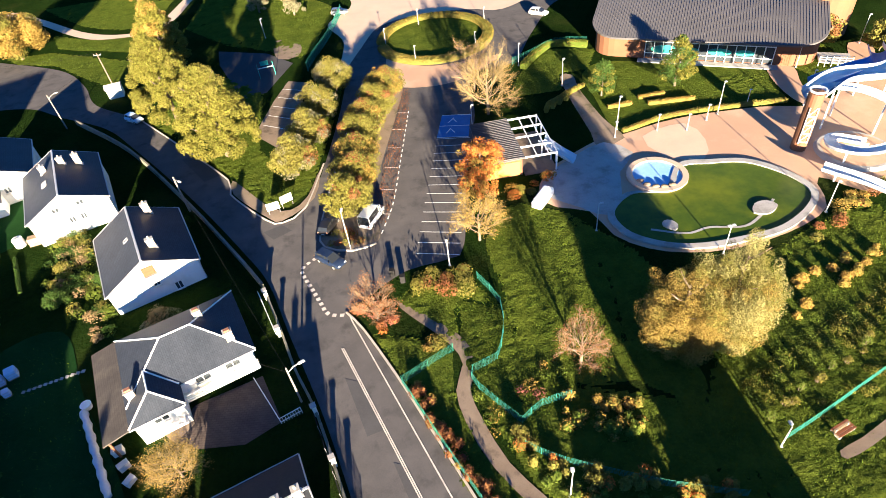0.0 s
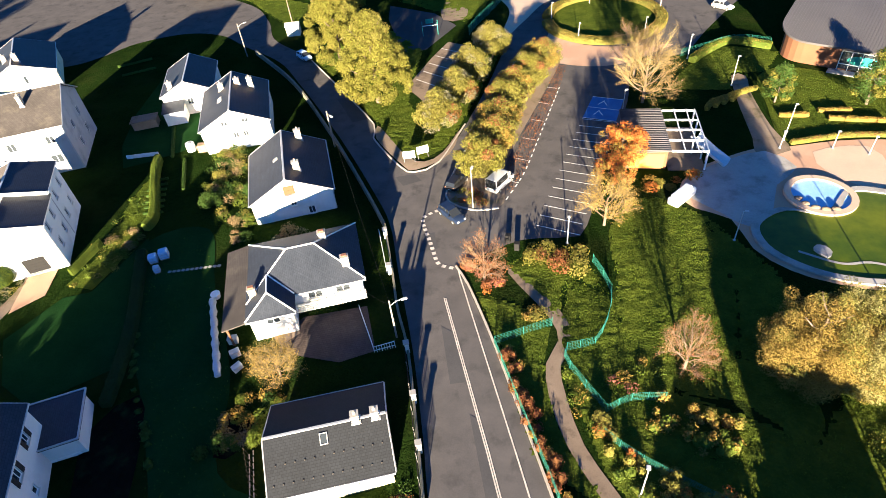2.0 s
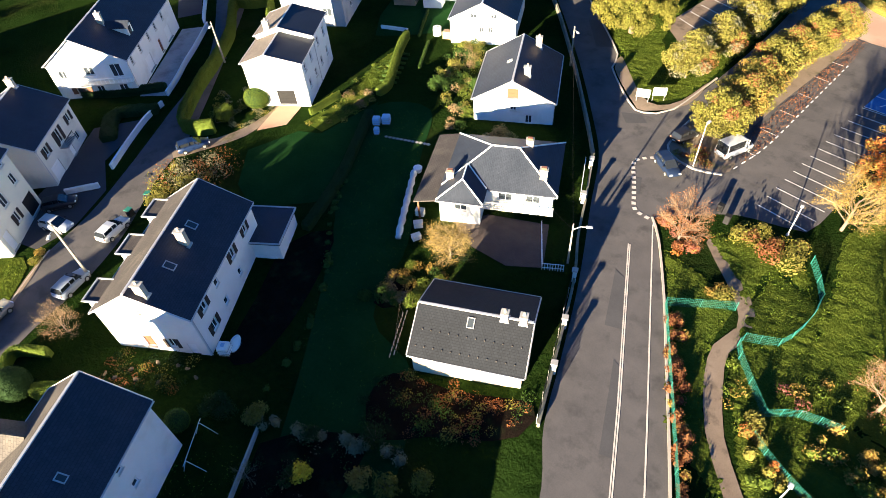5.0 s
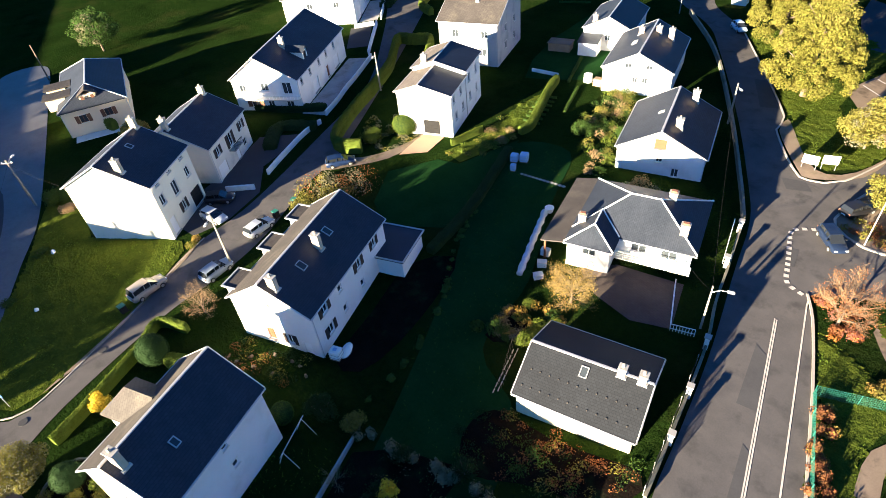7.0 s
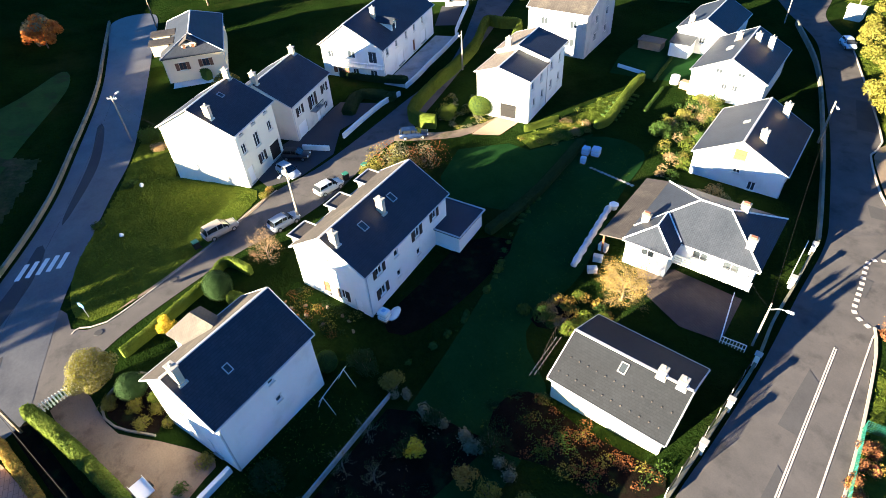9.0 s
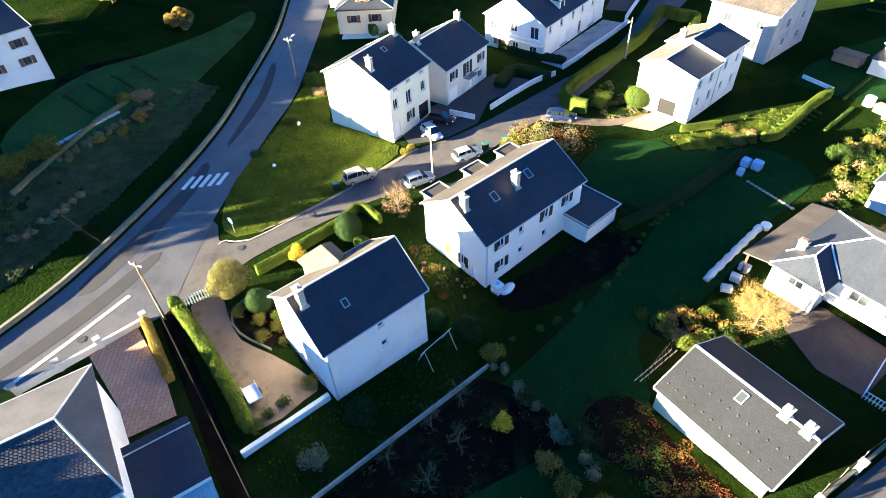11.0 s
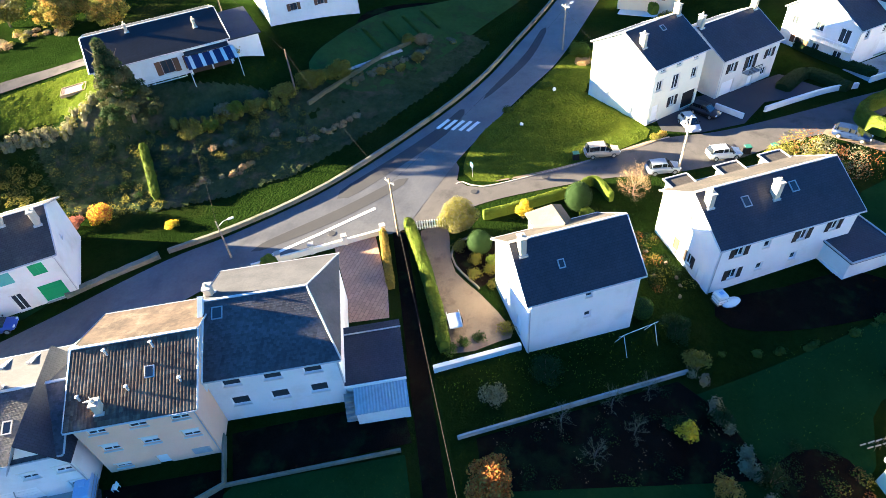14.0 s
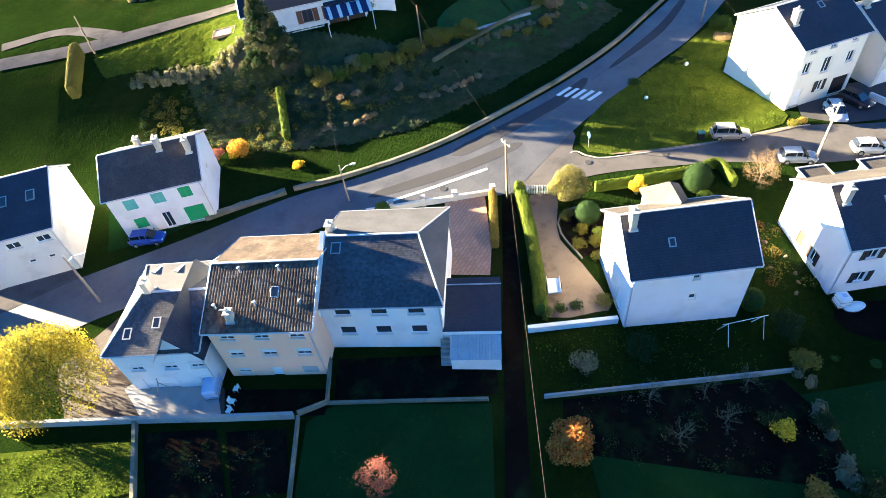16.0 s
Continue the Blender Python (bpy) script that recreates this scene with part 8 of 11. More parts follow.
for u in (2.2, 8.2, 13.6):
    d = empty("dormer", frame_of("F"), "flat-roofed dormer with grey sheet roof", "dormer", "street dormers")
    block(d, "wall", u - 1.2, 7.3, 5.2, u + 1.2, 10.5, 6.95, "offwhite")
    rf = block(d, "flat_roof", u - 1.4, 6.4, 6.95, u + 1.4, 10.8, 7.1, "slate_warm")
    for a in ((u - 1.45, 6.4, u - 1.3, 10.85), (u + 1.3, 6.4, u + 1.45, 10.85), (u - 1.45, 10.7, u + 1.45, 10.88)):
        block(rf, "edge_trim", a[0], a[1], 7.05, a[2], a[3], 7.2, "zinc")
    sheet("window", lambda s, dd, z: (s, 10.5 + dd, z), (u - 0.7, u + 0.7, 5.9, 6.8), -0.02, 0.03, MAT["pane"], d)
ann = empty("annex", frame_of("F"), "white garage annex with dark flat roof", "annex")
block(ann, "wall", 12.6, -3.2, -1.0, 17.9, 1.6, 3.6, "white")
rf = block(ann, "flat_roof", 12.3, -3.5, 3.6, 18.2, 1.9, 3.8, "slate")
for a in ((12.3, -3.55, 18.2, -3.4), (12.25, -3.5, 12.4, 1.9), (18.1, -3.5, 18.25, 1.9)):
    block(rf, "edge_trim", a[0], a[1], 3.75, a[2], a[3], 3.9, "zinc")
sheet("garage_door", lambda s, dd, z: (12.6 - dd, s, z), (-2.6, 0.4, -0.8, 1.6), -0.02, 0.05, MAT["frame_white"], ann)
st = empty("garden_steps", frame_of("F"), "concrete garden steps beside the annex", "steps")
for i in range(6):
    block(st, "step", 15.3 - i * 0.3, -4.2, -1.2, 15.6 - i * 0.3, -3.3, 0.9 - i * 0.3, "concrete")
bt = empty("dinghy", pose(*tuple(local("F", 1.6, -1.7))[:2], gz(*tuple(local("F", 1.6, -1.7))[:2]), 0, 0, 130), "small white upturned plastic dinghy on the grass", "boat")
bm = bmesh.new()
bmesh.ops.create_uvsphere(bm, u_segments=16, v_segments=8, radius=1.0, matrix=Matrix.Diagonal((1.05, 0.55, 0.42, 1)))
bmesh.ops.bisect_plane(bm, geom=list(bm.verts) + list(bm.edges) + list(bm.faces), plane_co=(0, 0, -0.02), plane_no=(0, 0, -1), clear_outer=True)
part("hull", bm, MAT["frame_white"], bt, smooth=True)
bm = bmesh.new()
tube(bm, [(1.08 * math.cos(a), 0.58 * math.sin(a), 0.0) for a in np.linspace(0, 2 * math.pi, 21)], 0.05, 6)
part("gunwale", bm, MAT["grey_metal"], bt)
# pyramid-roofed cross gable of the white house beside it
cg = empty("cross_gable", frame_of("E"), "grey hipped roof of the street-side wing", "dormer")
block(cg, "wall", 4.2, 7.0, -0.5, 7.4, 10.6, 6.6, "white")
e = [(3.9, 6.0, 6.6), (7.7, 6.0, 6.6), (7.7, 10.9, 6.6), (3.9, 10.9, 6.6)]
r = [(5.8, 6.0, 8.6), (5.8, 9.0, 8.6)]
for f in ([1, 2, 5, 4], [3, 0, 4, 5], [2, 3, 5]):
    bm = bmesh.new()
    roof_shell(bm, e, r, [f])
    bmesh.ops.delete(bm, geom=[v for v in bm.verts if not v.link_faces], context="VERTS")
    part("roof_slope", bm, MAT["slate_warm"], cg)
# large gabled dormer of the house with patterned slates
gd = empty("gabled_dormer", frame_of("S"), "large white gabled dormer with pale verges", "dormer")
bm = bmesh.new()
pr = [(-0.1, 5.6), (3.6, 5.6), (1.75, 8.35)]
for v0, v1 in ((2.5, 9.86),):
    a = [bm.verts.new((u, v0, z)) for u, z in pr]
    b = [bm.verts.new((u, v1, z)) for u, z in pr]
    bm.faces.new(a)
    bm.faces.new(b[::-1])
    for i in range(3):
        bm.faces.new((a[i], a[(i + 1) % 3], b[(i + 1) % 3], b[i]))
part("wall", bm, MAT["white"], gd)
for p0, p1, m in (((3.95, 5.35), (1.75, 8.6), "zinc"), ((-0.45, 5.35), (1.75, 8.6), "slate")):
    bm = bmesh.new()
    slab(bm, [(p0[0], 1.6, p0[1]), (p1[0], 1.6, p1[1]), (p1[0], 10.4, p1[1]), (p0[0], 10.4, p0[1])], 0.14)
    part("roof_slope", bm, MAT[m], gd)
opening(gd, lambda s, d, z: (s, 9.7 - d, z), 1.6, 6.4, 1.2, 0.9, "blind")
# small gables on the street side of that row
for k, (u, w) in enumerate(((6.4, 1.3), (4.2, 1.3))):
    wl = empty("parapet_wall", frame_of("S"), "narrow white upstand wall on the street side", "wall", "upstand walls")
    bm = bmesh.new()
    slab(bm, [(u, -0.6, 6.0), (u + 0.3, -0.6, 6.0), (u + 0.3, 1.5, 7.1), (u, 1.5, 7.1)], 0.5)
    part("wall", bm, MAT["white"], wl)
fw = empty("party_wall", frame_of("K"), "white rendered party wall between the roofs", "wall")
bm = bmesh.new()
slab(bm, [(8.85, -0.6, 7.1), (9.35, -0.6, 7.1), (9.35, 5.2, 10.0), (8.85, 5.2, 10.0)], 2.2)
slab(bm, [(8.85, 5.2, 10.0), (9.35, 5.2, 10.0), (9.35, 8.2, 8.5), (8.85, 8.2, 8.5)], 2.2)
part("wall", bm, MAT["white"], fw)
pw = empty("party_wall", frame_of("J"), "white rendered party wall beside the slate roof", "wall")
bm = bmesh.new()
slab(bm, [(10.35, 5.7, 9.55), (10.75, 5.7, 9.55), (10.75, 12.1, 6.6), (10.35, 12.1, 6.6)], 1.2)
part("wall", bm, MAT["white"], pw)
# vents, hatch and aerial of the worn tile roof
for u, v, z in ((8.07, 9.05, 8.65), (4.62, 8.91, 8.71), (0.82, 8.91, 8.71), (6.3, 6.23, 10.02), (2.89, 6.2, 10.03)):
    vt = empty("roof_vent", frame_of("K") @ Matrix.Translation((u, v, z)), "pale metal vent pipe on the tile roof", "vent", "roof vents")
    bm = bmesh.new()
    tube(bm, [(0, 0, -0.3), (0, 0, 0.35)], 0.09, 8)
    part("pipe", bm, MAT["zinc"], vt)
    bm = bmesh.new()
    tube(bm, [(0, 0, 0.35), (0, 0, 0.42)], [0.17, 0.1], 8)
    part("cowl", bm, MAT["zinc"], vt)
hatch = empty("roof_hatch", frame_of("K") @ Matrix.Translation((3.05, 8.01, 9.15)) @ Matrix.Rotation(radians(-26), 4, "X"), "small pale roof hatch in the tiles", "hatch")
block(hatch, "frame", -0.35, -0.45, -0.1, 0.35, 0.45, 0.08, "zinc")
block(hatch, "pane", -0.28, -0.38, 0.08, 0.28, 0.38, 0.1, "pane")
ds = empty("aerial", frame_of("K") @ Matrix.Translation((6.6, 9.9, 8.4)), "white satellite dish beside the chimney", "aerial")
bm = bmesh.new()
tube(bm, [(0, 0, -0.4), (0, 0, 1.4)], 0.03, 6)
part("mast", bm, MAT["grey_metal"], ds)
bm = bmesh.new()
bmesh.ops.create_cone(bm, cap_ends=True, segments=16, radius1=0.4, radius2=0.12, depth=0.12, matrix=Matrix.Translation((0.1, 0.15, 1.1)) @ Matrix.Rotation(radians(60), 4, "X"))
part("dish", bm, MAT["frame_white"], ds)
# annex of the six-window house
ja = empty("annex", frame_of("J"), "low annex with dark sheet roof and corrugated porch", "annex")
block(ja, "wall", -4.7, 6.4, -0.6, -0.02, 11.8, 2.9, "white")
bm = bmesh.new()
slab(bm, [(-5.0, 6.2, 3.45), (0.1, 6.2, 3.45), (0.1, 12.05, 3.05), (-5.0, 12.05, 3.05)], 0.14)
part("roof", bm, MAT["slate"], ja)
block(ja, "roof_trim", -5.05, 7.0, 3.44, 0.1, 7.12, 3.52, "zinc")
block(ja, "fascia", -5.0, 12.05, 2.75, 0.1, 12.2, 3.0, "white")
verts, faces = [], []
for i in range(69):
    u = -4.95 + 4.4 * i / 68
    w = 0.035 * math.cos(i * math.pi / 2)
    verts += [(u, 12.0, 2.74 + w), (u, 14.3, 2.02 + w), (u, 14.3, 1.99 + w), (u, 12.0, 2.71 + w)]
    if i:
        o = 4 * i
        faces += [(o - 4, o - 3, o + 1, o), (o - 1, o + 3, o + 2, o - 2), (o - 3, o - 2, o + 2, o + 1), (o - 4, o, o + 3, o - 1)]
mesh_object("corrugated_roof", verts, faces, MAT["corrugated"], ja)
block(ja, "porch_wall", -4.9, 13.9, -0.5, -0.6, 14.15, 1.9, "white")
block(ja, "base", -5.1, 14.15, -0.6, -0.3, 14.6, 0.1, "concrete")
st = empty("steps", frame_of("J"), "grey concrete garden steps beside the annex", "steps")
for i in range(8):
    block(st, "step", -0.5, 12.0 + i * 0.3, -0.6, 0.4, 12.3 + i * 0.3, 1.9 - i * 0.3, "concrete")
bs = empty("base_wall", frame_of("J"), "grey concrete base along the white house", "wall")
block(bs, "plinth", -0.4, 11.75, -0.4, 10.4, 12.5, 0.25, "concrete")
# balcony of the long white house, balcony of the shuttered house
bl = empty("balcony", frame_of("O"), "white balcony with railing across the gable", "balcony")
block(bl, "slab", -1.2, -0.2, 2.1, -0.003, 9.5, 2.25, "offwhite")
for i in range(16):
    block(bl, "baluster", -1.2, -0.15 + i * 0.64, 2.25, -1.14, -0.09 + i * 0.64, 3.05, "frame_white")
block(bl, "handrail", -1.24, -0.2, 3.05, -1.1, 9.6, 3.13, "frame_white")
do = empty("dormer", frame_of("O"), "small hipped dormer with white front", "dormer")
block(do, "wall", 6.4, 1.0, 5.6, 8.2, 4.0, 7.4, "white")
bm = bmesh.new()
slab(bm, [(6.1, 0.6, 7.3), (7.3, 0.6, 8.0), (7.3, 4.6, 8.2), (6.1, 4.6, 7.5)], 0.1)
slab(bm, [(7.3, 0.6, 8.0), (8.5, 0.6, 7.3), (8.5, 4.6, 7.5), (7.3, 4.6, 8.2)], 0.1)
part("roof", bm, MAT["slate"], do)
sheet("window", lambda s, d, z: (s, 1.0 + d, z), (6.8, 7.8, 6.0, 7.1), -0.03, 0.02, MAT["pane"], do)
bl = empty("balcony", frame_of("H2"), "small balcony with dark railing", "balcony")
block(bl, "slab", 4.6, -1.1, 2.6, 7.2, -0.003, 2.75, "concrete")
for i in range(10):
    block(bl, "baluster", 4.62 + i * 0.28, -1.08, 2.75, 4.66 + i * 0.28, -1.04, 3.6, "black")
block(bl, "handrail", 4.6, -1.12, 3.6, 7.2, -1.02, 3.66, "black")
# dormers of the yellow house
for u0, v0, w in ((1.2, 4.0, 2.6), (4.0, 10.2, 2.6), (8.6, 10.2, 2.6)):
    do = empty("dormer", frame_of("N"), "dormer of the yellow house with slate roof", "dormer", "yellow house dormers")
    if v0 < 8:
        block(do, "wall", u0, v0, 4.2, u0 + 2.4, v0 + w, 6.2, "cream")
        bm = bmesh.new()
        slab(bm, [(u0 - 0.3, v0 - 0.3, 6.0), (u0 - 0.3, v0 + w / 2, 7.0), (u0 + 4, v0 + w / 2, 7.0), (u0 + 4, v0 - 0.3, 6.0)], 0.12)
        slab(bm, [(u0 - 0.3, v0 + w + 0.3, 6.0), (u0 - 0.3, v0 + w / 2, 7.0), (u0 + 4, v0 + w / 2, 7.0), (u0 + 4, v0 + w + 0.3, 6.0)], 0.12)
        part("roof", bm, MAT["slate_warm"], do)
        opening(do, lambda s, d, z: (u0 - 0.14 + d, s, z), v0 + w / 2, 5.3, 1.0, 1.2, "brown")
    else:
        block(do, "wall", u0, 9.0, 3.6, u0 + w, 12.0, 5.6, "cream")
        block(do, "flat_roof", u0 - 0.3, 8.0, 5.6, u0 + w + 0.3, 12.4, 5.75, "slate_warm")
ga = empty("garage", frame_of("N"), "open dark garage below the yellow house", "garage")
block(ga, "wall", -2.5, 0.5, -1.5, -0.1, 9.6, 0.0, "offwhite")
block(ga, "garage_door", -2.54, 1.0, -1.5, -2.51, 4.6, -0.2, "black")
# lean-tos and sheds
sh = empty("shed", frame_of("A"), "small white lean-to with dark roof", "shed")
block(sh, "wall", -3.2, 5.2, -0.2, -0.05, 8.6, 2.3, "white")
bm = bmesh.new()
slab(bm, [(-3.5, 5.0, 2.5), (0.0, 5.0, 3.0), (0.0, 8.8, 3.0), (-3.5, 8.8, 2.5)], 0.1)
part("roof", bm, MAT["slate"], sh)
sh = empty("shed", frame_of("A"), "low shed with pale sheet roof", "shed")
block(sh, "wall", -2.6, 10.3, -0.2, -0.3, 14.4, 1.5, "wood")
block(sh, "roof", -2.8, 10.1, 1.5, -0.1, 14.6, 1.6, "gravel")
wg = empty("annex", frame_of("P"), "low wing with dark roof beside the bungalow", "annex")
block(wg, "wall", -4.6, 5.5, -3.0, -0.05, 14.6, 2.4, "white")
bm = bmesh.new()
slab(bm, [(-5.0, 5.0, 3.5), (0.0, 5.0, 3.5), (0.0, 15.0, 2.6), (-5.0, 15.0, 2.6)], 0.15)
part("roof", bm, MAT["slate"], wg)
ve = empty("veranda", frame_of("P"), "veranda with slate roof and brick front on the bungalow", "veranda")
bm = bmesh.new()
slab(bm, [(0.2, 12.5, 3.5), (6.4, 12.5, 3.5), (6.4, 16.6, 2.6), (0.2, 16.6, 2.6)], 0.14)
part("roof", bm, MAT["slate"], ve)
for u in (0.4, 3.2, 6.2):
    block(ve, "post", u - 0.1, 16.2, -3.0, u + 0.1, 16.4, 2.5, "frame_white")
block(ve, "log_wall", 0.4, 16.0, -3.0, 6.2, 16.2, 0.9, "dark_wood")
aw = empty("awning", frame_of("P"), "blue and white striped awning", "awning")
for i in range(14):
    bm = bmesh.new()
    a = -0.4 + i * 0.5
    slab(bm, [(a, 16.6, 2.4), (a + 0.495, 16.6, 2.4), (a + 0.495, 19.4, 1.6), (a, 19.4, 1.6)], 0.03)
    part("stripe", bm, MAT["awning_blue" if i % 3 else "offwhite"], aw)
for u in (-0.3, 6.5):
    block(aw, "pole", u - 0.04, 19.2, -5.0, u + 0.04, 19.3, 1.6, "frame_white")
te = empty("terrace_rail", frame_of("P"), "white terrace railing of the bungalow", "railing")
for k in (0.3, 0.6, 0.9):
    block(te, "rail", 7.0, 16.4, k - 0.6, 12.6, 16.48, k - 0.5, "frame_white")
for i in range(6):
    block(te, "post", 7.0 + i * 1.1, 16.38, -3.0, 7.1 + i * 1.1, 16.5, 0.45, "frame_white")

# ---- the pool hall, cabin and pool ----
hall = empty("pool_hall", pose(25.9, 106.4, 0, 0, 0, -22.3), "terracotta pool hall with curved grey metal roof", "building")
bm = bmesh.new()
LH, DH, RC = 37.5, 30.0, 4.0
ring = []
for cx, cy, a0 in ((RC, RC, 180), (LH - RC, RC, 270), (LH, DH, 0), (0, DH, 90)):
    if cy == RC:
        ring += [(cx + RC * math.cos(radians(a0 + k * 15)), cy + RC * math.sin(radians(a0 + k * 15))) for k in range(7)]
    else:
        ring.append((cx, cy))
for (x0, y0), (x1, y1) in zip(ring, ring[1:] + ring[:1]):
    bm.faces.new([bm.verts.new(p) for p in ((x0, y0, -0.5), (x1, y1, -0.5), (x1, y1, 4.1), (x0, y0, 4.1))])
part("wall", bm, MAT["ochre"], hall)
prof = [(y, 3.1 + 5.2 * math.sin(math.pi * (0.06 + 0.5 * (y + 1.2) / 31.5))) for y in [-1.2 + 5.2 * (1 - math.cos(math.pi / 2 * k / 8)) for k in range(9)] + [4.0 + 26.3 * k / 9 for k in range(1, 10)]]


def hall_inset(y):
    """How far the rounded corner draws the roof's end in."""
    return 5.2 - math.sqrt(max(0.0, 5.2 ** 2 - max(0.0, 4.0 - y) ** 2))


for (y0, z0), (y1, z1) in zip(prof, prof[1:]):
    i0, i1 = hall_inset(y0), hall_inset(y1)
    bm = bmesh.new()
    slab(bm, [(-0.8 + i0, y0, z0), (LH + 0.8 - i0, y0, z0), (LH + 0.8 - i1, y1, z1), (-0.8 + i1, y1, z1)], 0.3)
    part("roof_panel", bm, MAT["metal_roof"], hall)
for i in range(84):
    x = -0.5 + i * (LH + 1.0) / 83
    rib = [(x, y, z + 0.03) for y, z in prof if -0.8 + hall_inset(y) < x < LH + 0.8 - hall_inset(y)]
    bm = bmesh.new()
    tube(bm, rib, 0.045, 4)
    part("roof_seam", bm, MAT["metal_roof"], hall)
for i in range(4):
    x = 6 + i * 8
    block(hall, "roof_vent", x, 22, 7.6, x + 1.6, 23, 8.9, "zinc")
gl = block(hall, "glazing", 9.5, -0.15, 0.3, 30.5, 0.05, 3.2, "pane")
for i in range(15):
    block(gl, "mullion", 9.5 + i * 1.5, -0.35, 0.0, 9.62 + i * 1.5, -0.17, 3.3, "frame_white")
for k in (0.0, 1.1, 3.2):
    block(gl, "transom", 9.5, -0.3, k, 30.6, -0.18, k + 0.12, "frame_white")
for x, r in ((13, 2.2), (17, 1.6), (22, 1.8), (26, 1.5)):
    bm = bmesh.new()
    bmesh.ops.create_cone(bm, cap_ends=True, segments=20, radius1=r * 0.5, radius2=r * 0.5, depth=0.04, matrix=Matrix.Translation((x, -0.17, 1.9)) @ Matrix.Rotation(math.pi / 2, 4, "X") @ Matrix.Diagonal((2.2, 0.7, 1, 1)))
    part("glass_sticker", bm, MAT["turquoise"], gl)
block(hall, "terrace", 8.5, -2.0, -0.2, 31.5, -0.4, 0.2, "concrete")
dr = block(hall, "door", 31.6, -0.1, 0, 33.4, 0.1, 2.5, "brown_wood")
for i in range(5):
    block(dr, "panel", 31.7 + i * 0.34, -0.16, 0.1, 31.95 + i * 0.34, -0.11, 2.4, "orange_wood")
bm = bmesh.new()
tube(bm, [(38.6, 16, -0.5), (38.6, 16, 7.6)], 4.6, 24)
part("stair_tower", bm, MAT["ochre"], hall)
bk = empty("balcony", pose(25.9, 106.4, 0, 0, 0, -22.3), "white railed platform beside the pool hall", "balcony")
block(bk, "floor", 37.6, 0.5, 0.6, 42.5, 4.5, 0.8, "concrete")
for k in (1.2, 1.6, 2.0):
    block(bk, "rail", 37.6, 0.5, k, 42.5, 0.58, k + 0.07, "frame_white")
for i in range(6):
    block(bk, "post", 37.6 + i * 0.95, 0.48, 0, 37.7 + i * 0.95, 0.6, 2.05, "frame_white")

cabin = empty("cabin", pose(1.1, 80.0, 0, 0, 0, -83), "cabin with dark ribbed roof and yellow front", "building")
block(cabin, "wall", 0.3, 0.3, -0.2, 11.0, 5.6, 2.75, "ochre")
bm = bmesh.new()
slab(bm, [(0, 0, 2.85), (11.4, 0, 2.85), (11.4, 5.9, 3.15), (0, 5.9, 3.15)], 0.18)
part("roof", bm, MAT["metal_roof"], cabin)
for i in range(24):
    block(cabin, "roof_rib", 0.2 + i * 0.48, 0.02, 2.86, 0.26 + i * 0.48, 5.88, 3.2, "metal_roof", bevel=0)
block(cabin, "yellow_panel", 11.05, 0.8, 0.2, 11.12, 5.2, 2.4, "mustard")
pg = empty("pergola", pose(1.1, 80.0, 0, 0, 0, -83), "white steel pergola beside the cabin", "pergola")
for k in range(5):
    u = 0.4 + k * 2.7
    block(pg, "beam", u, 5.95, 2.9, u + 0.18, 10.6, 3.15, "frame_white")
    block(pg, "post", u, 10.4, -0.2, u + 0.18, 10.6, 2.9, "frame_white")
for v in (7.5, 9.2, 10.4):
    block(pg, "purlin", 0.4, v, 3.15, 11.4, v + 0.14, 3.28, "frame_white")
block(pg, "deck", 0.2, 5.9, -0.1, 11.4, 10.7, 0.12, "gravel")

pool = empty("pool", pose(0, 0, 0), "kidney-shaped pool with green stagnant water", "pool")
rim_out = smooth_line([(17.6, 59.2), (18.2, 55.3), (21.0, 52.7), (25.0, 51.2), (30.3, 51.2), (38.0, 53.1), (43.9, 58.3), (43.6, 62.9), (39.4, 67.6), (34, 68.6), (29.6, 68.4), (26.0, 63.0), (21.0, 62.9)], 0.8, True)
cen = rim_out.mean(0)
rim_in = cen + (rim_out - cen) * (1 - 0.95 / np.linalg.norm(rim_out - cen, axis=1))[:, None]
n = len(rim_out)
verts = [(*p, 0.05) for p in rim_out] + [(*p, 0.3) for p in rim_out] + [(*p, 0.3) for p in rim_in] + [(*p, 0.05) for p in rim_in]
faces = [(a * n + i, a * n + (i + 1) % n, (a + 1) * n + (i + 1) % n, (a + 1) * n + i) for a in range(3) for i in range(n)]
mesh_object("rim", verts, faces, MAT["concrete"], pool, "pale concrete pool rim")
mesh_object("water", [(*p, 0.14) for p in rim_in], [tuple(range(n))], MAT["water_green"], pool, "still green algae water")
ln = smooth_line([(22.0, 55.2), (26, 53.9), (29, 54.6), (33, 54.2), (36, 56.2), (38.5, 58.8)], 0.6)
paint("underwater_ledge", ln, 0.35, MAT["concrete"], 0.17, pool, smooth=False)
for ringp in ([(35.0, 56.4), (36.8, 56.0), (38.4, 57.5), (37.4, 58.5), (35.8, 58.1)], [(23.6, 55.6), (24.8, 54.5), (25.4, 55.5), (24.9, 56.4), (24.0, 56.5)]):
    p2 = smooth_line(ringp, 0.5, True)
    k = len(p2)
    mesh_object("pool_islet", [(*p, 0.1) for p in p2] + [(*p, 0.34) for p in p2], [tuple(range(k, 2 * k))] + [(i, (i + 1) % k, k + (i + 1) % k, k + i) for i in range(k)], MAT["concrete"], pool)
sp = empty("paddling_pool", pose(26.1, 66.3, 0), "round blue paddling pool with pale rim", "pool")
bm = bmesh.new()
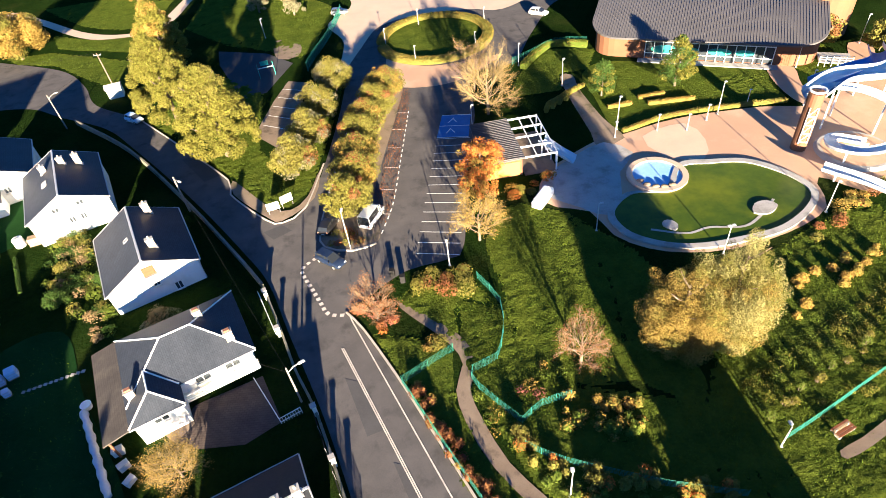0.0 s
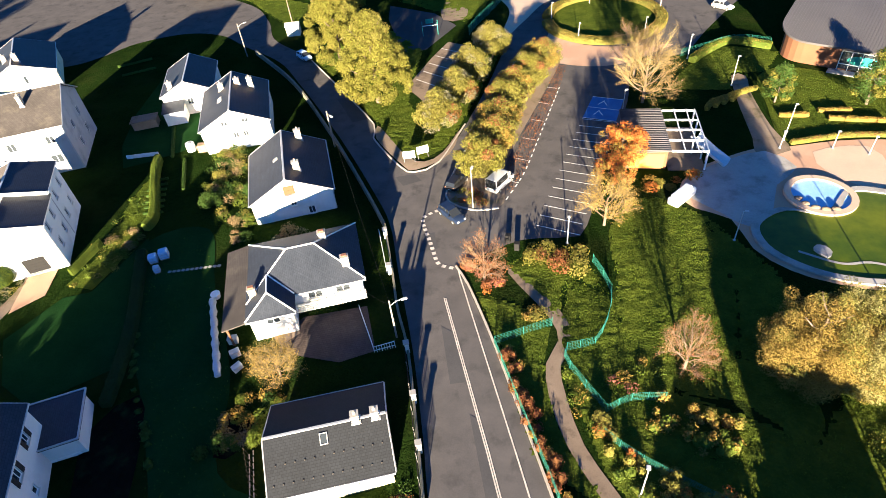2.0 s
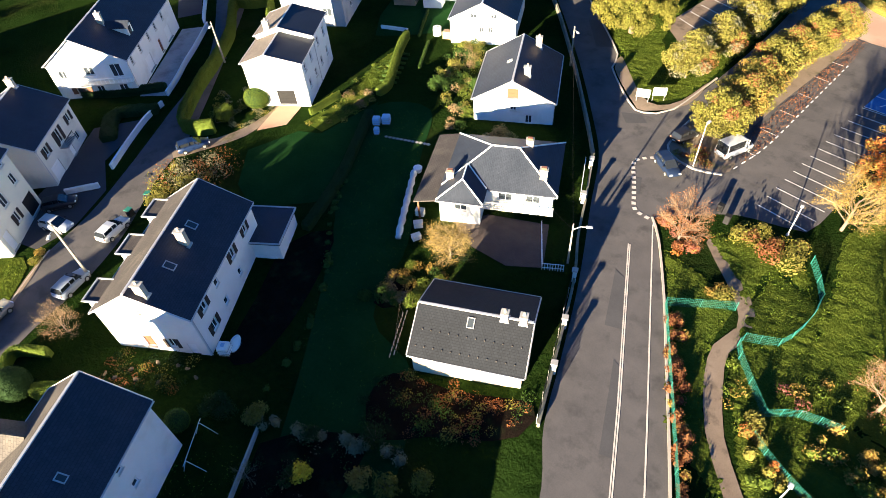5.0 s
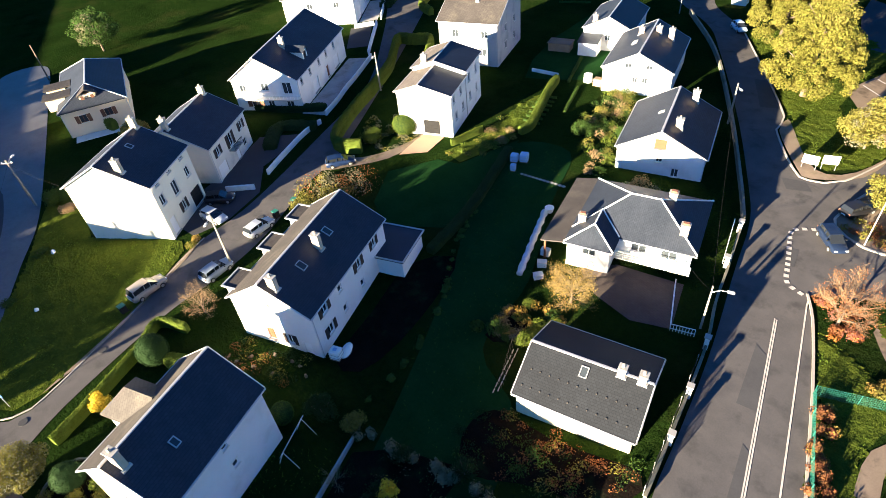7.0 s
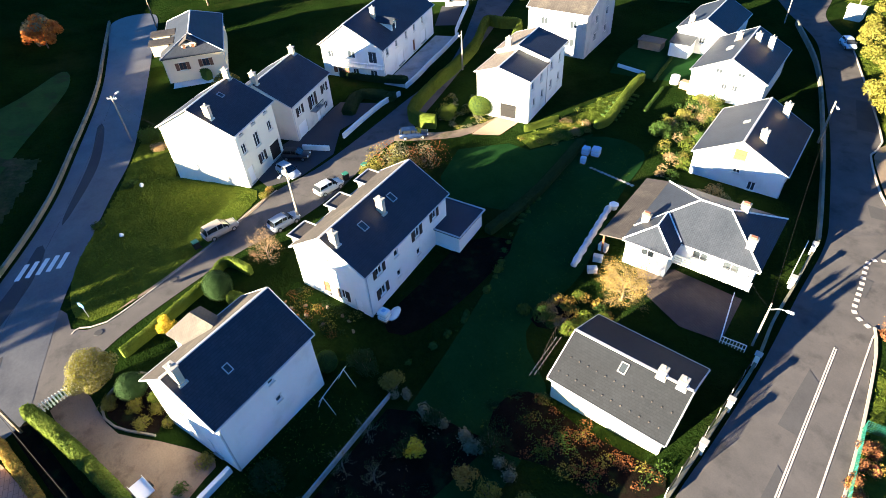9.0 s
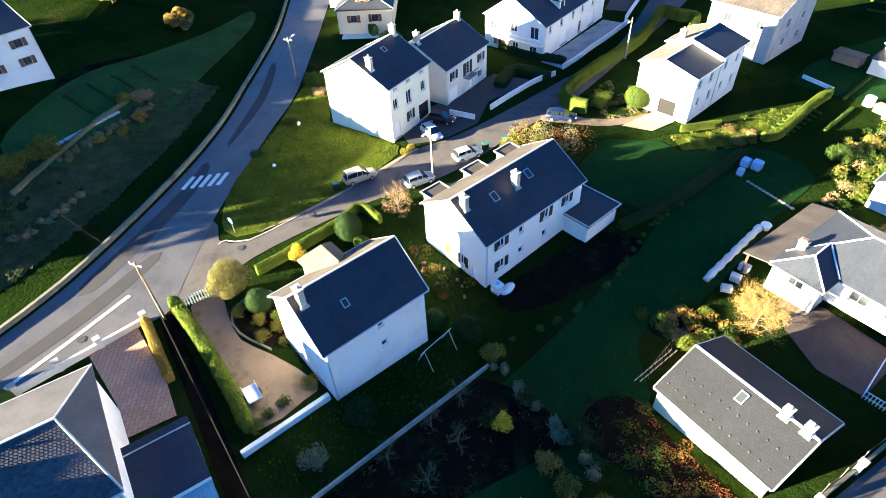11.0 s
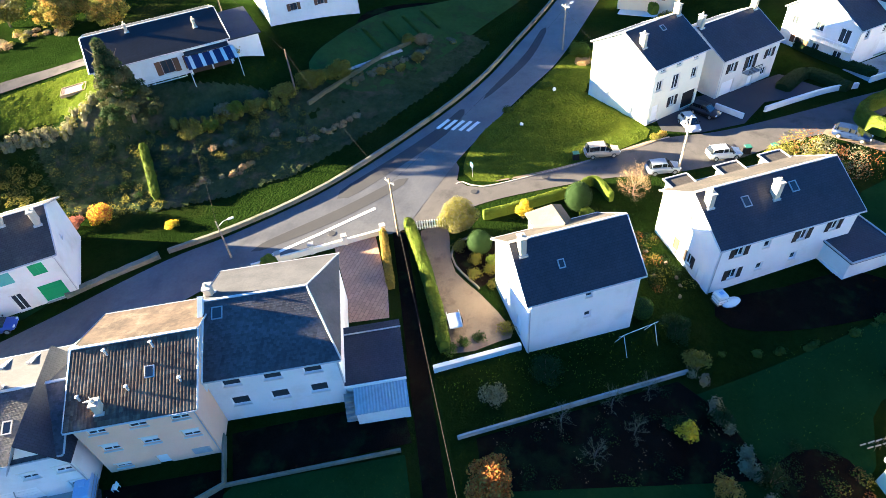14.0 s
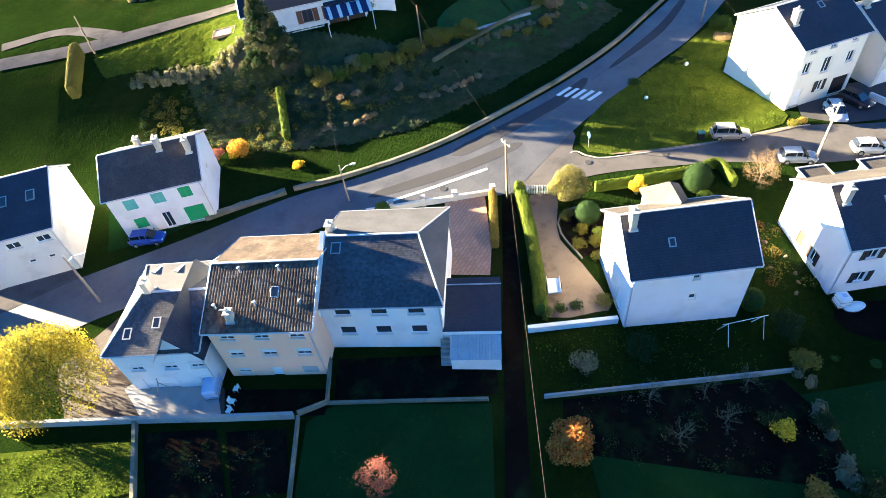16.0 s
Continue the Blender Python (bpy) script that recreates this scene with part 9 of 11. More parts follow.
for r0, r1, z0, z1 in ((4.1, 4.1, 0.0, 0.4), (4.1, 3.3, 0.4, 0.4), (3.3, 3.3, 0.4, 0.15)):
    for i in range(32):
        a, b = 2 * math.pi * i / 32, 2 * math.pi * (i + 1) / 32
        bm.faces.new([bm.verts.new(p) for p in ((r0 * math.cos(a), r0 * math.sin(a), z0), (r0 * math.cos(b), r0 * math.sin(b), z0), (r1 * math.cos(b), r1 * math.sin(b), z1), (r1 * math.cos(a), r1 * math.sin(a), z1))])
part("rim", bm, MAT["plaza_pale"], sp)
bm = bmesh.new()
bmesh.ops.create_circle(bm, cap_ends=True, segments=32, radius=3.3, matrix=Matrix.Translation((0, 0, 0.2)))
part("basin", bm, MAT["pool_blue"], sp, "pale blue painted basin")
for i in range(5):
    a = radians(205 + i * 22)
    bm = bmesh.new()
    bmesh.ops.create_icosphere(bm, subdivisions=2, radius=0.5, matrix=Matrix.Translation((3.0 * math.cos(a), 3.0 * math.sin(a), 0.35)) @ Matrix.Diagonal((1.1, 0.8, 0.6, 1)))
    for v in bm.verts:
        v.co += Vector((noise.noise(v.co * 2), noise.noise(v.co * 2 + Vector((5, 0, 0))), 0)) * 0.08
    part("boulder", bm, MAT["gravel"], sp)

# water slides at the east end
tw = empty("slide_tower", pose(46.6, 69.5, 0), "brown round tower with white slide supports", "tower")
bm = bmesh.new()
tube(bm, [(0, 0, -0.3), (0, 0, 8.6)], 1.0, 18)
part("shaft", bm, MAT["brown_wood"], tw)
for k in range(4):
    for s in (-1, 1):
        bm = bmesh.new()
        tube(bm, [(-0.75, -0.78, 1.6 + k * 1.3), (0.2, -1.08, 2.25 + k * 1.3 + s * 0.65)], 0.06, 6)
        part("brace", bm, MAT["frame_white"], tw)
for x in (-0.75, 0.25):
    bm = bmesh.new()
    tube(bm, [(x, -1.1 if x > 0 else -0.82, 1.4), (x, -1.1 if x > 0 else -0.82, 6.8)], 0.07, 6)
    part("ladder_rail", bm, MAT["frame_white"], tw)
bm = bmesh.new()
tube(bm, [(1.0 * math.cos(a), 1.0 * math.sin(a), 8.9) for a in np.linspace(0, 2 * math.pi, 19)], 0.14, 6)
part("top_rim", bm, MAT["frame_white"], tw)


def channel(name, pts, r, mat, label, posts=()):
    """An open half-pipe slide with rims, on posts."""
    root = empty(name, pose(0, 0, 0), label, "water slide", "water slides")
    c = smooth_line(pts, 0.8)
    t = np.gradient(c, axis=0)
    verts, faces = [], []
    m = 9
    for p, d in zip(c, t):
        s = np.cross(d, (0, 0, 1))
        s /= np.linalg.norm(s)
        for k in range(m):
            a = math.pi * (1 + k / (m - 1))
            verts.append(tuple(p + s * r * math.cos(a) + np.array((0, 0, r * math.sin(a)))))
        for k in range(m):
            a = math.pi * (2 - k / (m - 1))
            verts.append(tuple(p + s * (r + 0.08) * math.cos(a) + np.array((0, 0, (r + 0.08) * math.sin(a)))))
    k2 = 2 * m
    for i in range(len(c) - 1):
        for k in range(k2):
            faces.append((i * k2 + k, i * k2 + (k + 1) % k2, (i + 1) * k2 + (k + 1) % k2, (i + 1) * k2 + k))
    mesh_object("trough", verts, faces, MAT[mat], root)
    for i in posts:
        p = c[int(i * (len(c) - 1))]
        bm = bmesh.new()
        tube(bm, [(p[0], p[1], -0.2), (p[0], p[1], p[2] - r)], 0.12, 8)
        part("post", bm, MAT["frame_white"], root)
    return root


channel("water_slide", [(47.5, 70.5, 8.0), (51, 73.5, 7.2), (56, 73, 6.2), (58.5, 68.5, 5.2), (56, 63.8, 4.0), (51.5, 63.2, 3.2), (49.2, 66.2, 2.4), (51, 69.4, 1.6), (55.2, 68.2, 1.0)], 0.7, "slide_white", "white curved water slide on posts", (0.15, 0.35, 0.55, 0.75))
channel("water_slide", [(47.0, 70.8, 8.2), (54, 76.5, 7.2), (62, 79, 6.0), (68, 84, 4.6), (72, 92, 3.2)], 1.6, "slide_white", "wide white and blue water slide", (0.3, 0.6, 0.9))
channel("water_slide", [(50.2, 75.6, 6.9), (58, 80.4, 5.8), (65, 84.8, 4.4), (69.5, 92, 3.0)], 1.4, "slide_blue", "blue lane of the wide slide", (0.5,))
channel("water_slide", [(11.4, 74.0, 3.2), (13.2, 72.2, 2.4), (15.4, 70.4, 1.6)], 0.8, "slide_white", "short white slide beside the pergola", (0.1, 0.6))
channel("water_slide", [(46, 62.5, 2.0), (50.5, 58.5, 1.6), (54, 54.0, 1.0)], 0.8, "slide_white", "low white slide chute at the pool", (0.2, 0.8))
sb = empty("slide_basin", pose(53.2, 67.4, 0), "oval grey slide landing basin", "basin")
bm = bmesh.new()
bmesh.ops.create_cone(bm, cap_ends=True, segments=28, radius1=5.0, radius2=4.6, depth=0.5, matrix=Matrix.Translation((0, 0, 0.25)))
part("basin", bm, MAT["concrete"], sb)
bm = bmesh.new()
bmesh.ops.create_circle(bm, cap_ends=True, segments=28, radius=4.2, matrix=Matrix.Translation((0, 0, 0.51)))
part("floor", bm, MAT["plaza"], sb)
wb = empty("slide_end", pose(9.9, 63.4, 0, 0, 0, 57), "white covered slide outlet on the lawn", "slide outlet")
block(wb, "body", -2.2, -0.8, -0.2, 2.2, 0.8, 1.0, "slide_white", bevel=0.25)
block(wb, "top", -2.0, -0.55, 1.0, 1.4, 0.55, 1.5, "slide_white", bevel=0.2)

# ---- street furniture, cars, fences and garden things ----


def lamp_post(x, y, h, arm=1.0, turn=0.0, label="pale steel street lamp on a pole", mat="pale_metal", name="street_lamp", heads=1):
    root = empty(name, pose(x, y, gz(x, y), 0, 0, turn), label, "street lamp", "street lamps")
    bm = bmesh.new()
    tube(bm, [(0, 0, -0.2), (0, 0, 0.4), (0, 0, h)], [0.09, 0.07, 0.05], 8)
    part("pole", bm, MAT[mat], root)
    bm = bmesh.new()
    box(bm, -0.16, -0.16, -0.05, 0.16, 0.16, 0.1, 0.03)
    part("base_plate", bm, MAT["grey_metal"], root)
    for k in range(heads):
        s = 1 if k == 0 else -1
        bm = bmesh.new()
        tube(bm, [(0, 0, h - 0.1), (s * arm * 0.5, 0, h + 0.12), (s * arm, 0, h + 0.1)], 0.045, 6)
        a = part("arm", bm, MAT[mat], root)
        bm = bmesh.new()
        e = 0.5 if arm > 0.35 else 0.22
        box(bm, min(s * (arm - 0.2), s * (arm + e)), -0.17, h + 0.03, max(s * (arm - 0.2), s * (arm + e)), 0.17, h + 0.17, 0.05)
        part("lamp_head", bm, MAT[mat], a)
    return root


for x, y, h, a, r in ((-7.8, 111.5, 3.4, 0.1, 0), (11.9, 105.2, 4.1, 0.3, 60), (-14.4, 122.2, 3.4, 0.1, 0), (-7.4, 131.3, 3.4, 0.1, 0), (4.4, 115.6, 3.2, 0.1, 0), (7.2, 128, 3.4, 0.1, 0), (18.3, 95.4, 4.9, 0.1, 0), (23.8, 79.2, 5.5, 0.1, 0), (39.7, 80.6, 5.4, 0.1, 0),
                      (52.9, 80.7, 5.6, 0.1, 0), (43.4, 55.6, 4.5, 0.1, 0), (15.5, 56.1, 4.3, 0.3, 0), (-3.2, 52.3, 3.8, 0.2, 100), (-15.9, 57.0, 6.0, 0.4, 90), (1.7, 85, 3.6, 0.2, 0), (-43.2, 134, 4.4, 0.3, 0), (71.4, 99.2, 5.1, 0.1, 0), (24.5, 26.0, 3.2, 0.3, 90), (5.9, 23.0, 4.2, 0.2, 90), (57.5, 93, 4.0, 0.1, 0)):
    lamp_post(x, y, h, a, r)
lamp_post(28.8, 49.9, 4.3, 0.25, 10, "floodlight pole with two square lamps", heads=2, name="floodlight")
for x, y in ((29.6, 77.8), (37.5, 79.2), (23.0, 77.0), (44.9, 82.4), (33.8, 77.0)):
    lamp_post(x, y, 2.6, 0.05, 0, "short pale deck lamp", name="deck_lamp")


def utility_pole(x, y, h, turn=0.0, lamp=True, arms=1, label="concrete utility pole with street lamp", mat="pole_concrete"):
    root = empty("utility_pole", pose(x, y, gz(x, y), 0, 0, turn), label, "utility pole", "utility poles")
    bm = bmesh.new()
    box(bm, -0.14, -0.11, -0.5, 0.14, 0.11, h, 0.02)
    for v in bm.verts:
        if v.co.z > h * 0.5:
            v.co.x *= 0.6
            v.co.y *= 0.6
    part("pole", bm, MAT[mat], root)
    for k in range(arms):
        bm = bmesh.new()
        box(bm, -0.75, -0.05, h - 0.5 - k * 1.0, 0.75, 0.05, h - 0.4 - k * 1.0)
        c = part("cross_arm", bm, MAT["grey_metal"], root)
        for xx in (-0.65, 0.0, 0.65):
            bm = bmesh.new()
            tube(bm, [(xx, 0, h - 0.4 - k), (xx, 0, h - 0.2 - k)], 0.04, 6)
            part("insulator", bm, MAT["frame_white"], c)
    if lamp:
        bm = bmesh.new()
        tube(bm, [(0, 0, h - 0.8), (0, 0.7, h - 0.3), (0, 1.3, h - 0.25)], 0.04, 6)
        a = part("lamp_arm", bm, MAT["grey_metal"], root)
        bm = bmesh.new()
        box(bm, -0.16, 1.2, h - 0.33, 0.16, 1.85, h - 0.16, 0.05)
        part("lamp_head", bm, MAT["pale_metal"], a)
    return root


POLES = dict(L=(-74.5, 99.4, 6.9), N=(-72.9, 117.2, 7.0), M=(-57.5, 0.6, 7.7), W=(-89.1, -18.3, 7.6), A=(-38.9, -28.4, 7.9), B=(-31.3, -45.4, 5.2), Q=(-86.7, 36.8, 6.9), Z=(-122.9, 71.2, 6.5), R=(-18.9, 34.6, 5.6), T=(-41.0, 68.8, 6.2), Y=(-7.3, -60.5, 6.9), X=(-39.6, -100.5, 6.0), V=(-61.9, -53.1, 7.0), U=(-80.9, -77.5, 7.0), S=(-140, -12.1, 7.5))
TURNS = dict(L=-40, N=0, M=-125, W=60, A=60, B=45, Q=-130, Z=-130, R=-60, T=-130, Y=45, X=0, V=0, U=0, S=60)
for k, (x, y, h) in POLES.items():
    utility_pole(x, y, h, TURNS[k], lamp=k in "LMWBQZRTY", arms=1 if k in "NAW" else 0, label="concrete utility pole with street lamp" if k in "LMWBQZRTY" else "dark wooden utility pole carrying cables", mat="pole_concrete" if k in "LMWBQZRTY" else "old_pole")


def cable(a, b, sag, name="cable", r=0.011, offs=(0,)):
    for o in offs:
        bm = bmesh.new()
        a1, b1 = Vector(a) + Vector((0, 0, o)), Vector(b) + Vector((0, 0, o))
        pts = []
        for i in range(13):
            t = i / 12
            p = a1.lerp(b1, t)
            p.z -= sag * 4 * t * (1 - t)
            pts.append(p)
        tube(bm, pts, r, 4)
        tagged(part(name, bm, MAT["black"]), "thin dark overhead cable between poles", "cable", "overhead cables")


def top(k, d=0.3):
    x, y, h = POLES[k]
    return (x, y, gz(x, y) + h - d)


cable(top("A"), top("V"), 0.8)
cable(top("V"), top("U"), 0.6)
cable(top("B"), (-47.9, -60.9, gz(-47.9, -60.9) + 4.0), 0.7)
cable(top("A", 0.6), top("W", 0.6), 1.0)
cable(top("W", 0.6), tuple(local("H1", 0.2, 10.8, 7.6)), 0.5)
cable(top("A", 0.4), (-6.5, -10.5, 7.0), 0.8, r=0.02)
cable(top("N"), (-135, 118, 7.0), 1.0, offs=(0, 0.35))
cable(top("N"), top("L"), 0.6)
cable(top("T"), top("R"), 0.9)
cable(top("R", 0.6), tuple(local("R", -0.4, 1.0, 3.4)), 0.4)
cable(top("X"), top("U"), 0.8)
cable(top("X", 0.5), (-64.9, -62.3, gz(-64.9, -62.3) + 4), 0.8)


def car(x, y, yaw, colour, label, length=4.2, width=1.75, height=1.48, kind="hatch", name="car"):
    """A car lofted from cross-sections, with glass, wheels, lamps and plates."""
    root = empty(name, pose(x, y, gz(x, y) + 0.05, 0, 0, yaw), label, "car", "parked cars")
    paintm = material("car_paint_" + label.split()[0], colour, tuple(c * 0.93 for c in colour), rough=0.3, spec=0.35, bump=0.0, big=0.3)
    h = length / 2
    w = width / 2
    if kind == "van":
        low = [(-h, 0.55, 0.80, 0.9), (-h + 0.1, 0.95, 0.3, 1.1), (-h * 0.3, 1.0, 0.24, 1.1), (h * 0.45, 1.0, 0.24, 1.05), (h - 0.35, 0.94, 0.28, 0.92), (h, 0.7, 0.42, 0.72)]
        cab = [(-h + 0.03, 0.86, height - 0.12), (-h + 0.25, 0.9, height), (h * 0.30, 0.9, height), (h * 0.5, 0.86, height - 0.25), (h * 0.78, 0.8, 1.0)]
    else:
        low = [(-h, 0.72, 0.45, 0.85), (-h + 0.16, 0.95, 0.28, 0.98), (-h * 0.5, 1.0, 0.22, 1.0), (h * 0.3, 1.0, 0.22, 0.95), (h * 0.62, 0.97, 0.25, 0.88), (h - 0.2, 0.9, 0.28, 0.75), (h, 0.7, 0.4, 0.6)]
        cab = [(-h + 0.14, 0.80, 1.0), (-h + 0.42, 0.76, height - 0.06), (-h * 0.2, 0.76, height), (h * 0.12, 0.74, height - 0.04), (h * 0.52, 0.80, 0.92)]
    bm = bmesh.new()
    rings = []
    for cx, k, z0, z1 in low:
        ring = [(cx, -w * k, z0 + 0.12), (cx, -w * k * 0.9, z0), (cx, w * k * 0.9, z0), (cx, w * k, z0 + 0.12), (cx, w * k, (z0 + z1) / 2 + 0.08), (cx, w * k * 0.93, z1 - 0.06), (cx, w * k * 0.8, z1), (cx, -w * k * 0.8, z1), (cx, -w * k * 0.93, z1 - 0.06), (cx, -w * k, (z0 + z1) / 2 + 0.08)]
        rings.append([bm.verts.new(p) for p in ring])
    for a, b in zip(rings, rings[1:]):
        for i in range(10):
            bm.faces.new((a[i], a[(i + 1) % 10], b[(i + 1) % 10], b[i]))
    bm.faces.new(rings[0])
    bm.faces.new(rings[-1][::-1])
    body = part("body", bm, paintm, root, smooth=True)
    bm = bmesh.new()
    gl = [[bm.verts.new((cx, s * w * 0.93 * (k if z > 1.05 else k + 0.08), z if q else 0.88)) for s, q in ((-1, 0), (-1, 1), (1, 1), (1, 0))] for cx, k, z in cab]
    for a, b in zip(gl, gl[1:]):
        for i in range(4):
            bm.faces.new((a[i], a[(i + 1) % 4], b[(i + 1) % 4], b[i]))
    bm.faces.new(gl[0])
    bm.faces.new(gl[-1][::-1])
    part("glasshouse", bm, MAT["car_glass"], root)
    bm = bmesh.new()
    pts = [(cx, k, z) for cx, k, z in cab][1:-1]
    for (x0, k0, z0), (x1, k1, z1) in zip(pts, pts[1:]):
        slab(bm, [(x0, -w * 0.93 * k0, z0 + 0.015), (x1, -w * 0.93 * k1, z1 + 0.015), (x1, w * 0.93 * k1, z1 + 0.015), (x0, w * 0.93 * k0, z0 + 0.015)], 0.05)
    part("roof_panel", bm, paintm, root)
    for cx, k, z in cab[1:-1]:
        for s in (-1, 1):
            bm = bmesh.new()
            tube(bm, [(cx, s * w * 0.955 * k, z), (cx - 0.04, s * w * 0.96 * (k + 0.07), 0.9)], 0.05, 4)
            part("pillar", bm, paintm, root)
    for cx in (-h * 0.6, h * 0.6):
        for s in (-1, 1):
            bm = bmesh.new()
            bmesh.ops.create_cone(bm, cap_ends=True, segments=16, radius1=0.31, radius2=0.31, depth=0.22, matrix=Matrix.Translation((cx, s * (w - 0.08), 0.31)) @ Matrix.Rotation(math.pi / 2, 4, "X"))
            wh = part("wheel", bm, MAT["tyre"], root)
            bm = bmesh.new()
            bmesh.ops.create_cone(bm, cap_ends=True, segments=12, radius1=0.2, radius2=0.2, depth=0.24, matrix=Matrix.Translation((cx, s * (w - 0.08), 0.31)) @ Matrix.Rotation(math.pi / 2, 4, "X"))
            part("rim", bm, MAT["grey_metal"], wh)
    for s in (-1, 1):
        block(root, "headlight", h - 0.16, s * w * 0.62 - 0.16, 0.56, h - 0.01, s * w * 0.62 + 0.16, 0.7, "frame_white", bevel=0.03)
        block(root, "tail_light", -h + 0.02, s * w * 0.72 - 0.12, 0.68, -h + 0.1, s * w * 0.72 + 0.12, 0.9, "brick", bevel=0.02)
        block(root, "mirror", h * 0.3, s * (w + 0.08) - 0.1, 0.95, h * 0.3 + 0.12, s * (w + 0.08) + 0.1, 1.1, "black", bevel=0.03)
    block(root, "number_plate", -h - 0.02, -0.26, 0.5, -h + 0.01, 0.26, 0.61, "frame_white", bevel=0)
    return root


car(-18.2, 54.8, -37, (0.012, 0.02, 0.045), "dark blue hatchback at the junction", 4.3)
car(-13.4, 62.6, 68, (0.55, 0.56, 0.57), "white van parked beside the trees", 4.8, 1.95, 2.1, "van", "van")
car(-19.3, 61.8, 75, (0.012, 0.012, 0.014), "black car parked beside the trees", 4.2)
car(-59.5, -8.6, 111, (0.34, 0.29, 0.245), "bronze beige SUV on the verge", 4.4, 1.85, 1.65)
car(-57.3, -1.2, 112, (0.22, 0.26, 0.32), "grey blue hatchback beside the kerb", 4.0)
car(-61.9, 5.7, 111, (0.42, 0.44, 0.47), "silver hatchback beside the wall", 4.1)
car(-68.2, 1.7, 24, (0.40, 0.43, 0.47), "silver car on the forecourt", 4.0)
car(-71.9, 3.6, 60, (0.015, 0.015, 0.018), "black car in front of the garage", 4.0)
car(-69.2, 20.6, 70, (0.01, 0.02, 0.055), "navy car at the garden gate", 4.3)
car(-16.0, -63.0, 123, (0.02, 0.06, 0.30), "bright blue hatchback beside the house", 4.0)
car(-61.0, 99.2, -32, (0.45, 0.55, 0.68), "pale blue car on the street", 3.9)
car(19.3, 129.4, -32, (0.62, 0.62, 0.62), "white car beside the roundabout", 4.3)
car(-26.8, 144.2, 0, (0.10, 0.12, 0.14), "dark grey car beside the far lane", 4.2)


def mesh_fence(line, h, label, mat="mesh_green", step=2.2, name="mesh_fence", wires=6, post="mesh_green"):
    """Posts with a wire mesh of thin horizontal and upright wires."""
    c = smooth_line(line, step) if len(line) > 2 else np.array([np.array(line[0]) + (np.array(line[1]) - np.array(line[0])) * t for t in np.linspace(0, 1, max(2, int(np.hypot(*(np.array(line[1]) - np.array(line[0]))) / step) + 1))])
    root = empty(name, pose(0, 0, 0), label, "fence", "fences")
    for x, y in c:
        bm = bmesh.new()
        tube(bm, [(x, y, gz(x, y) - 0.2), (x, y, gz(x, y) + h + 0.05)], 0.035, 6)
        part("post", bm, MAT[post], root)
    bm = bmesh.new()
    pts = [(x, y, gz(x, y)) for x, y in c]
    for k in range(wires):
        tube(bm, [(x, y, z + 0.08 + (h - 0.1) * k / (wires - 1)) for x, y, z in pts], 0.014, 3, cap=False)
    for (x0, y0, z0), (x1, y1, z1) in zip(pts, pts[1:]):
        n = max(2, int(math.hypot(x1 - x0, y1 - y0) / 0.16))
        for i in range(n):
            t = i / n
            xx, yy, zz = x0 + (x1 - x0) * t, y0 + (y1 - y0) * t, z0 + (z1 - z0) * t
            tube(bm, [(xx, yy, zz + 0.05), (xx, yy, zz + h)], 0.013, 3, cap=False)
    part("mesh", bm, MAT[mat], root)
    return root


mesh_fence([(-3.3, 39.2), (-8.6, 35.6)], 1.3, "green wire mesh fence across the grass")
mesh_fence([(-8.6, 35.6), (-5.2, 29.6), (-1.5, 23.2), (3.4, 14.4)], 1.2, "green wire mesh fence along the road")
mesh_fence([(0.0, 49.6), (2.3, 45.2), (2.2, 41.0)], 1.2, "green wire mesh fence beside the lawn")
mesh_fence([(2.2, 41.0), (1.2, 37.6), (-1.4, 36.3), (-0.9, 34.2), (2.8, 30.1)], 1.3, "green wire mesh fence round the park bed")
mesh_fence([(2.8, 30.1), (4.9, 31.8), (7.8, 32.5)], 1.2, "green wire mesh fence in the park")
mesh_fence([(2.8, 27.8), (6.0, 26.0), (14.0, 23.3), (20, 22)], 1.1, "green wire mesh fence along the park row")
mesh_fence([(25.2, 26.6), (28.9, 28.4), (37.0, 32.6), (46, 37)], 1.2, "green wire mesh fence across the slope")
mesh_fence([(-30.0, 113), (-29.6, 118), (-27.6, 130), (-26.5, 145)], 2.0, "tall green mesh fence beside the court")
mesh_fence([(10.8, 106), (15.5, 109.5), (20, 113), (26, 112)], 1.4, "green mesh fence beside the drive")


def wall_strip(line, width, height, mat, label, name="garden_wall", smooth=False, rough=0.0):
    return tagged(strip(name, line, width, height, MAT[mat], smooth=smooth, rough=rough, step=1.0), label, "wall", kind="structure")


wall_strip([(-10.6, 17.6), (-13.2, 23.9), (-17.0, 32.8), (-20.0, 38.2), (-22.5, 43.6), (-26.2, 51.2)], 0.25, 0.6, "mossy", "dark weathered garden wall along the street", smooth=True)
mesh_fence([(-10.9, 17.8), (-13.5, 24.0), (-17.3, 32.9)], 1.5, "dark wire fence behind the street wall", "black", post="concrete")
wall_strip([(-26.2, 51.2), (-31.2, 57.6), (-42.2, 70.9), (-57.6, 87.8), (-73, 100.6)], 0.3, 1.0, "mossy", "old stone garden wall along the street", smooth=True)
for x, y in ((-17.1, 32.9), (-14.6, 27.4), (-12.6, 22.7), (-22.7, 43.4), (-25.4, 49.4)):
    pl = empty("gate_pillar", pose(x, y, gz(x, y), 0, 0, 25), "pale rendered gate pillar with cap", "pillar", "gate pillars")
    block(pl, "shaft", -0.22, -0.22, -0.3, 0.22, 0.22, 1.5, "offwhite")
    block(pl, "cap", -0.3, -0.3, 1.5, 0.3, 0.3, 1.62, "concrete")
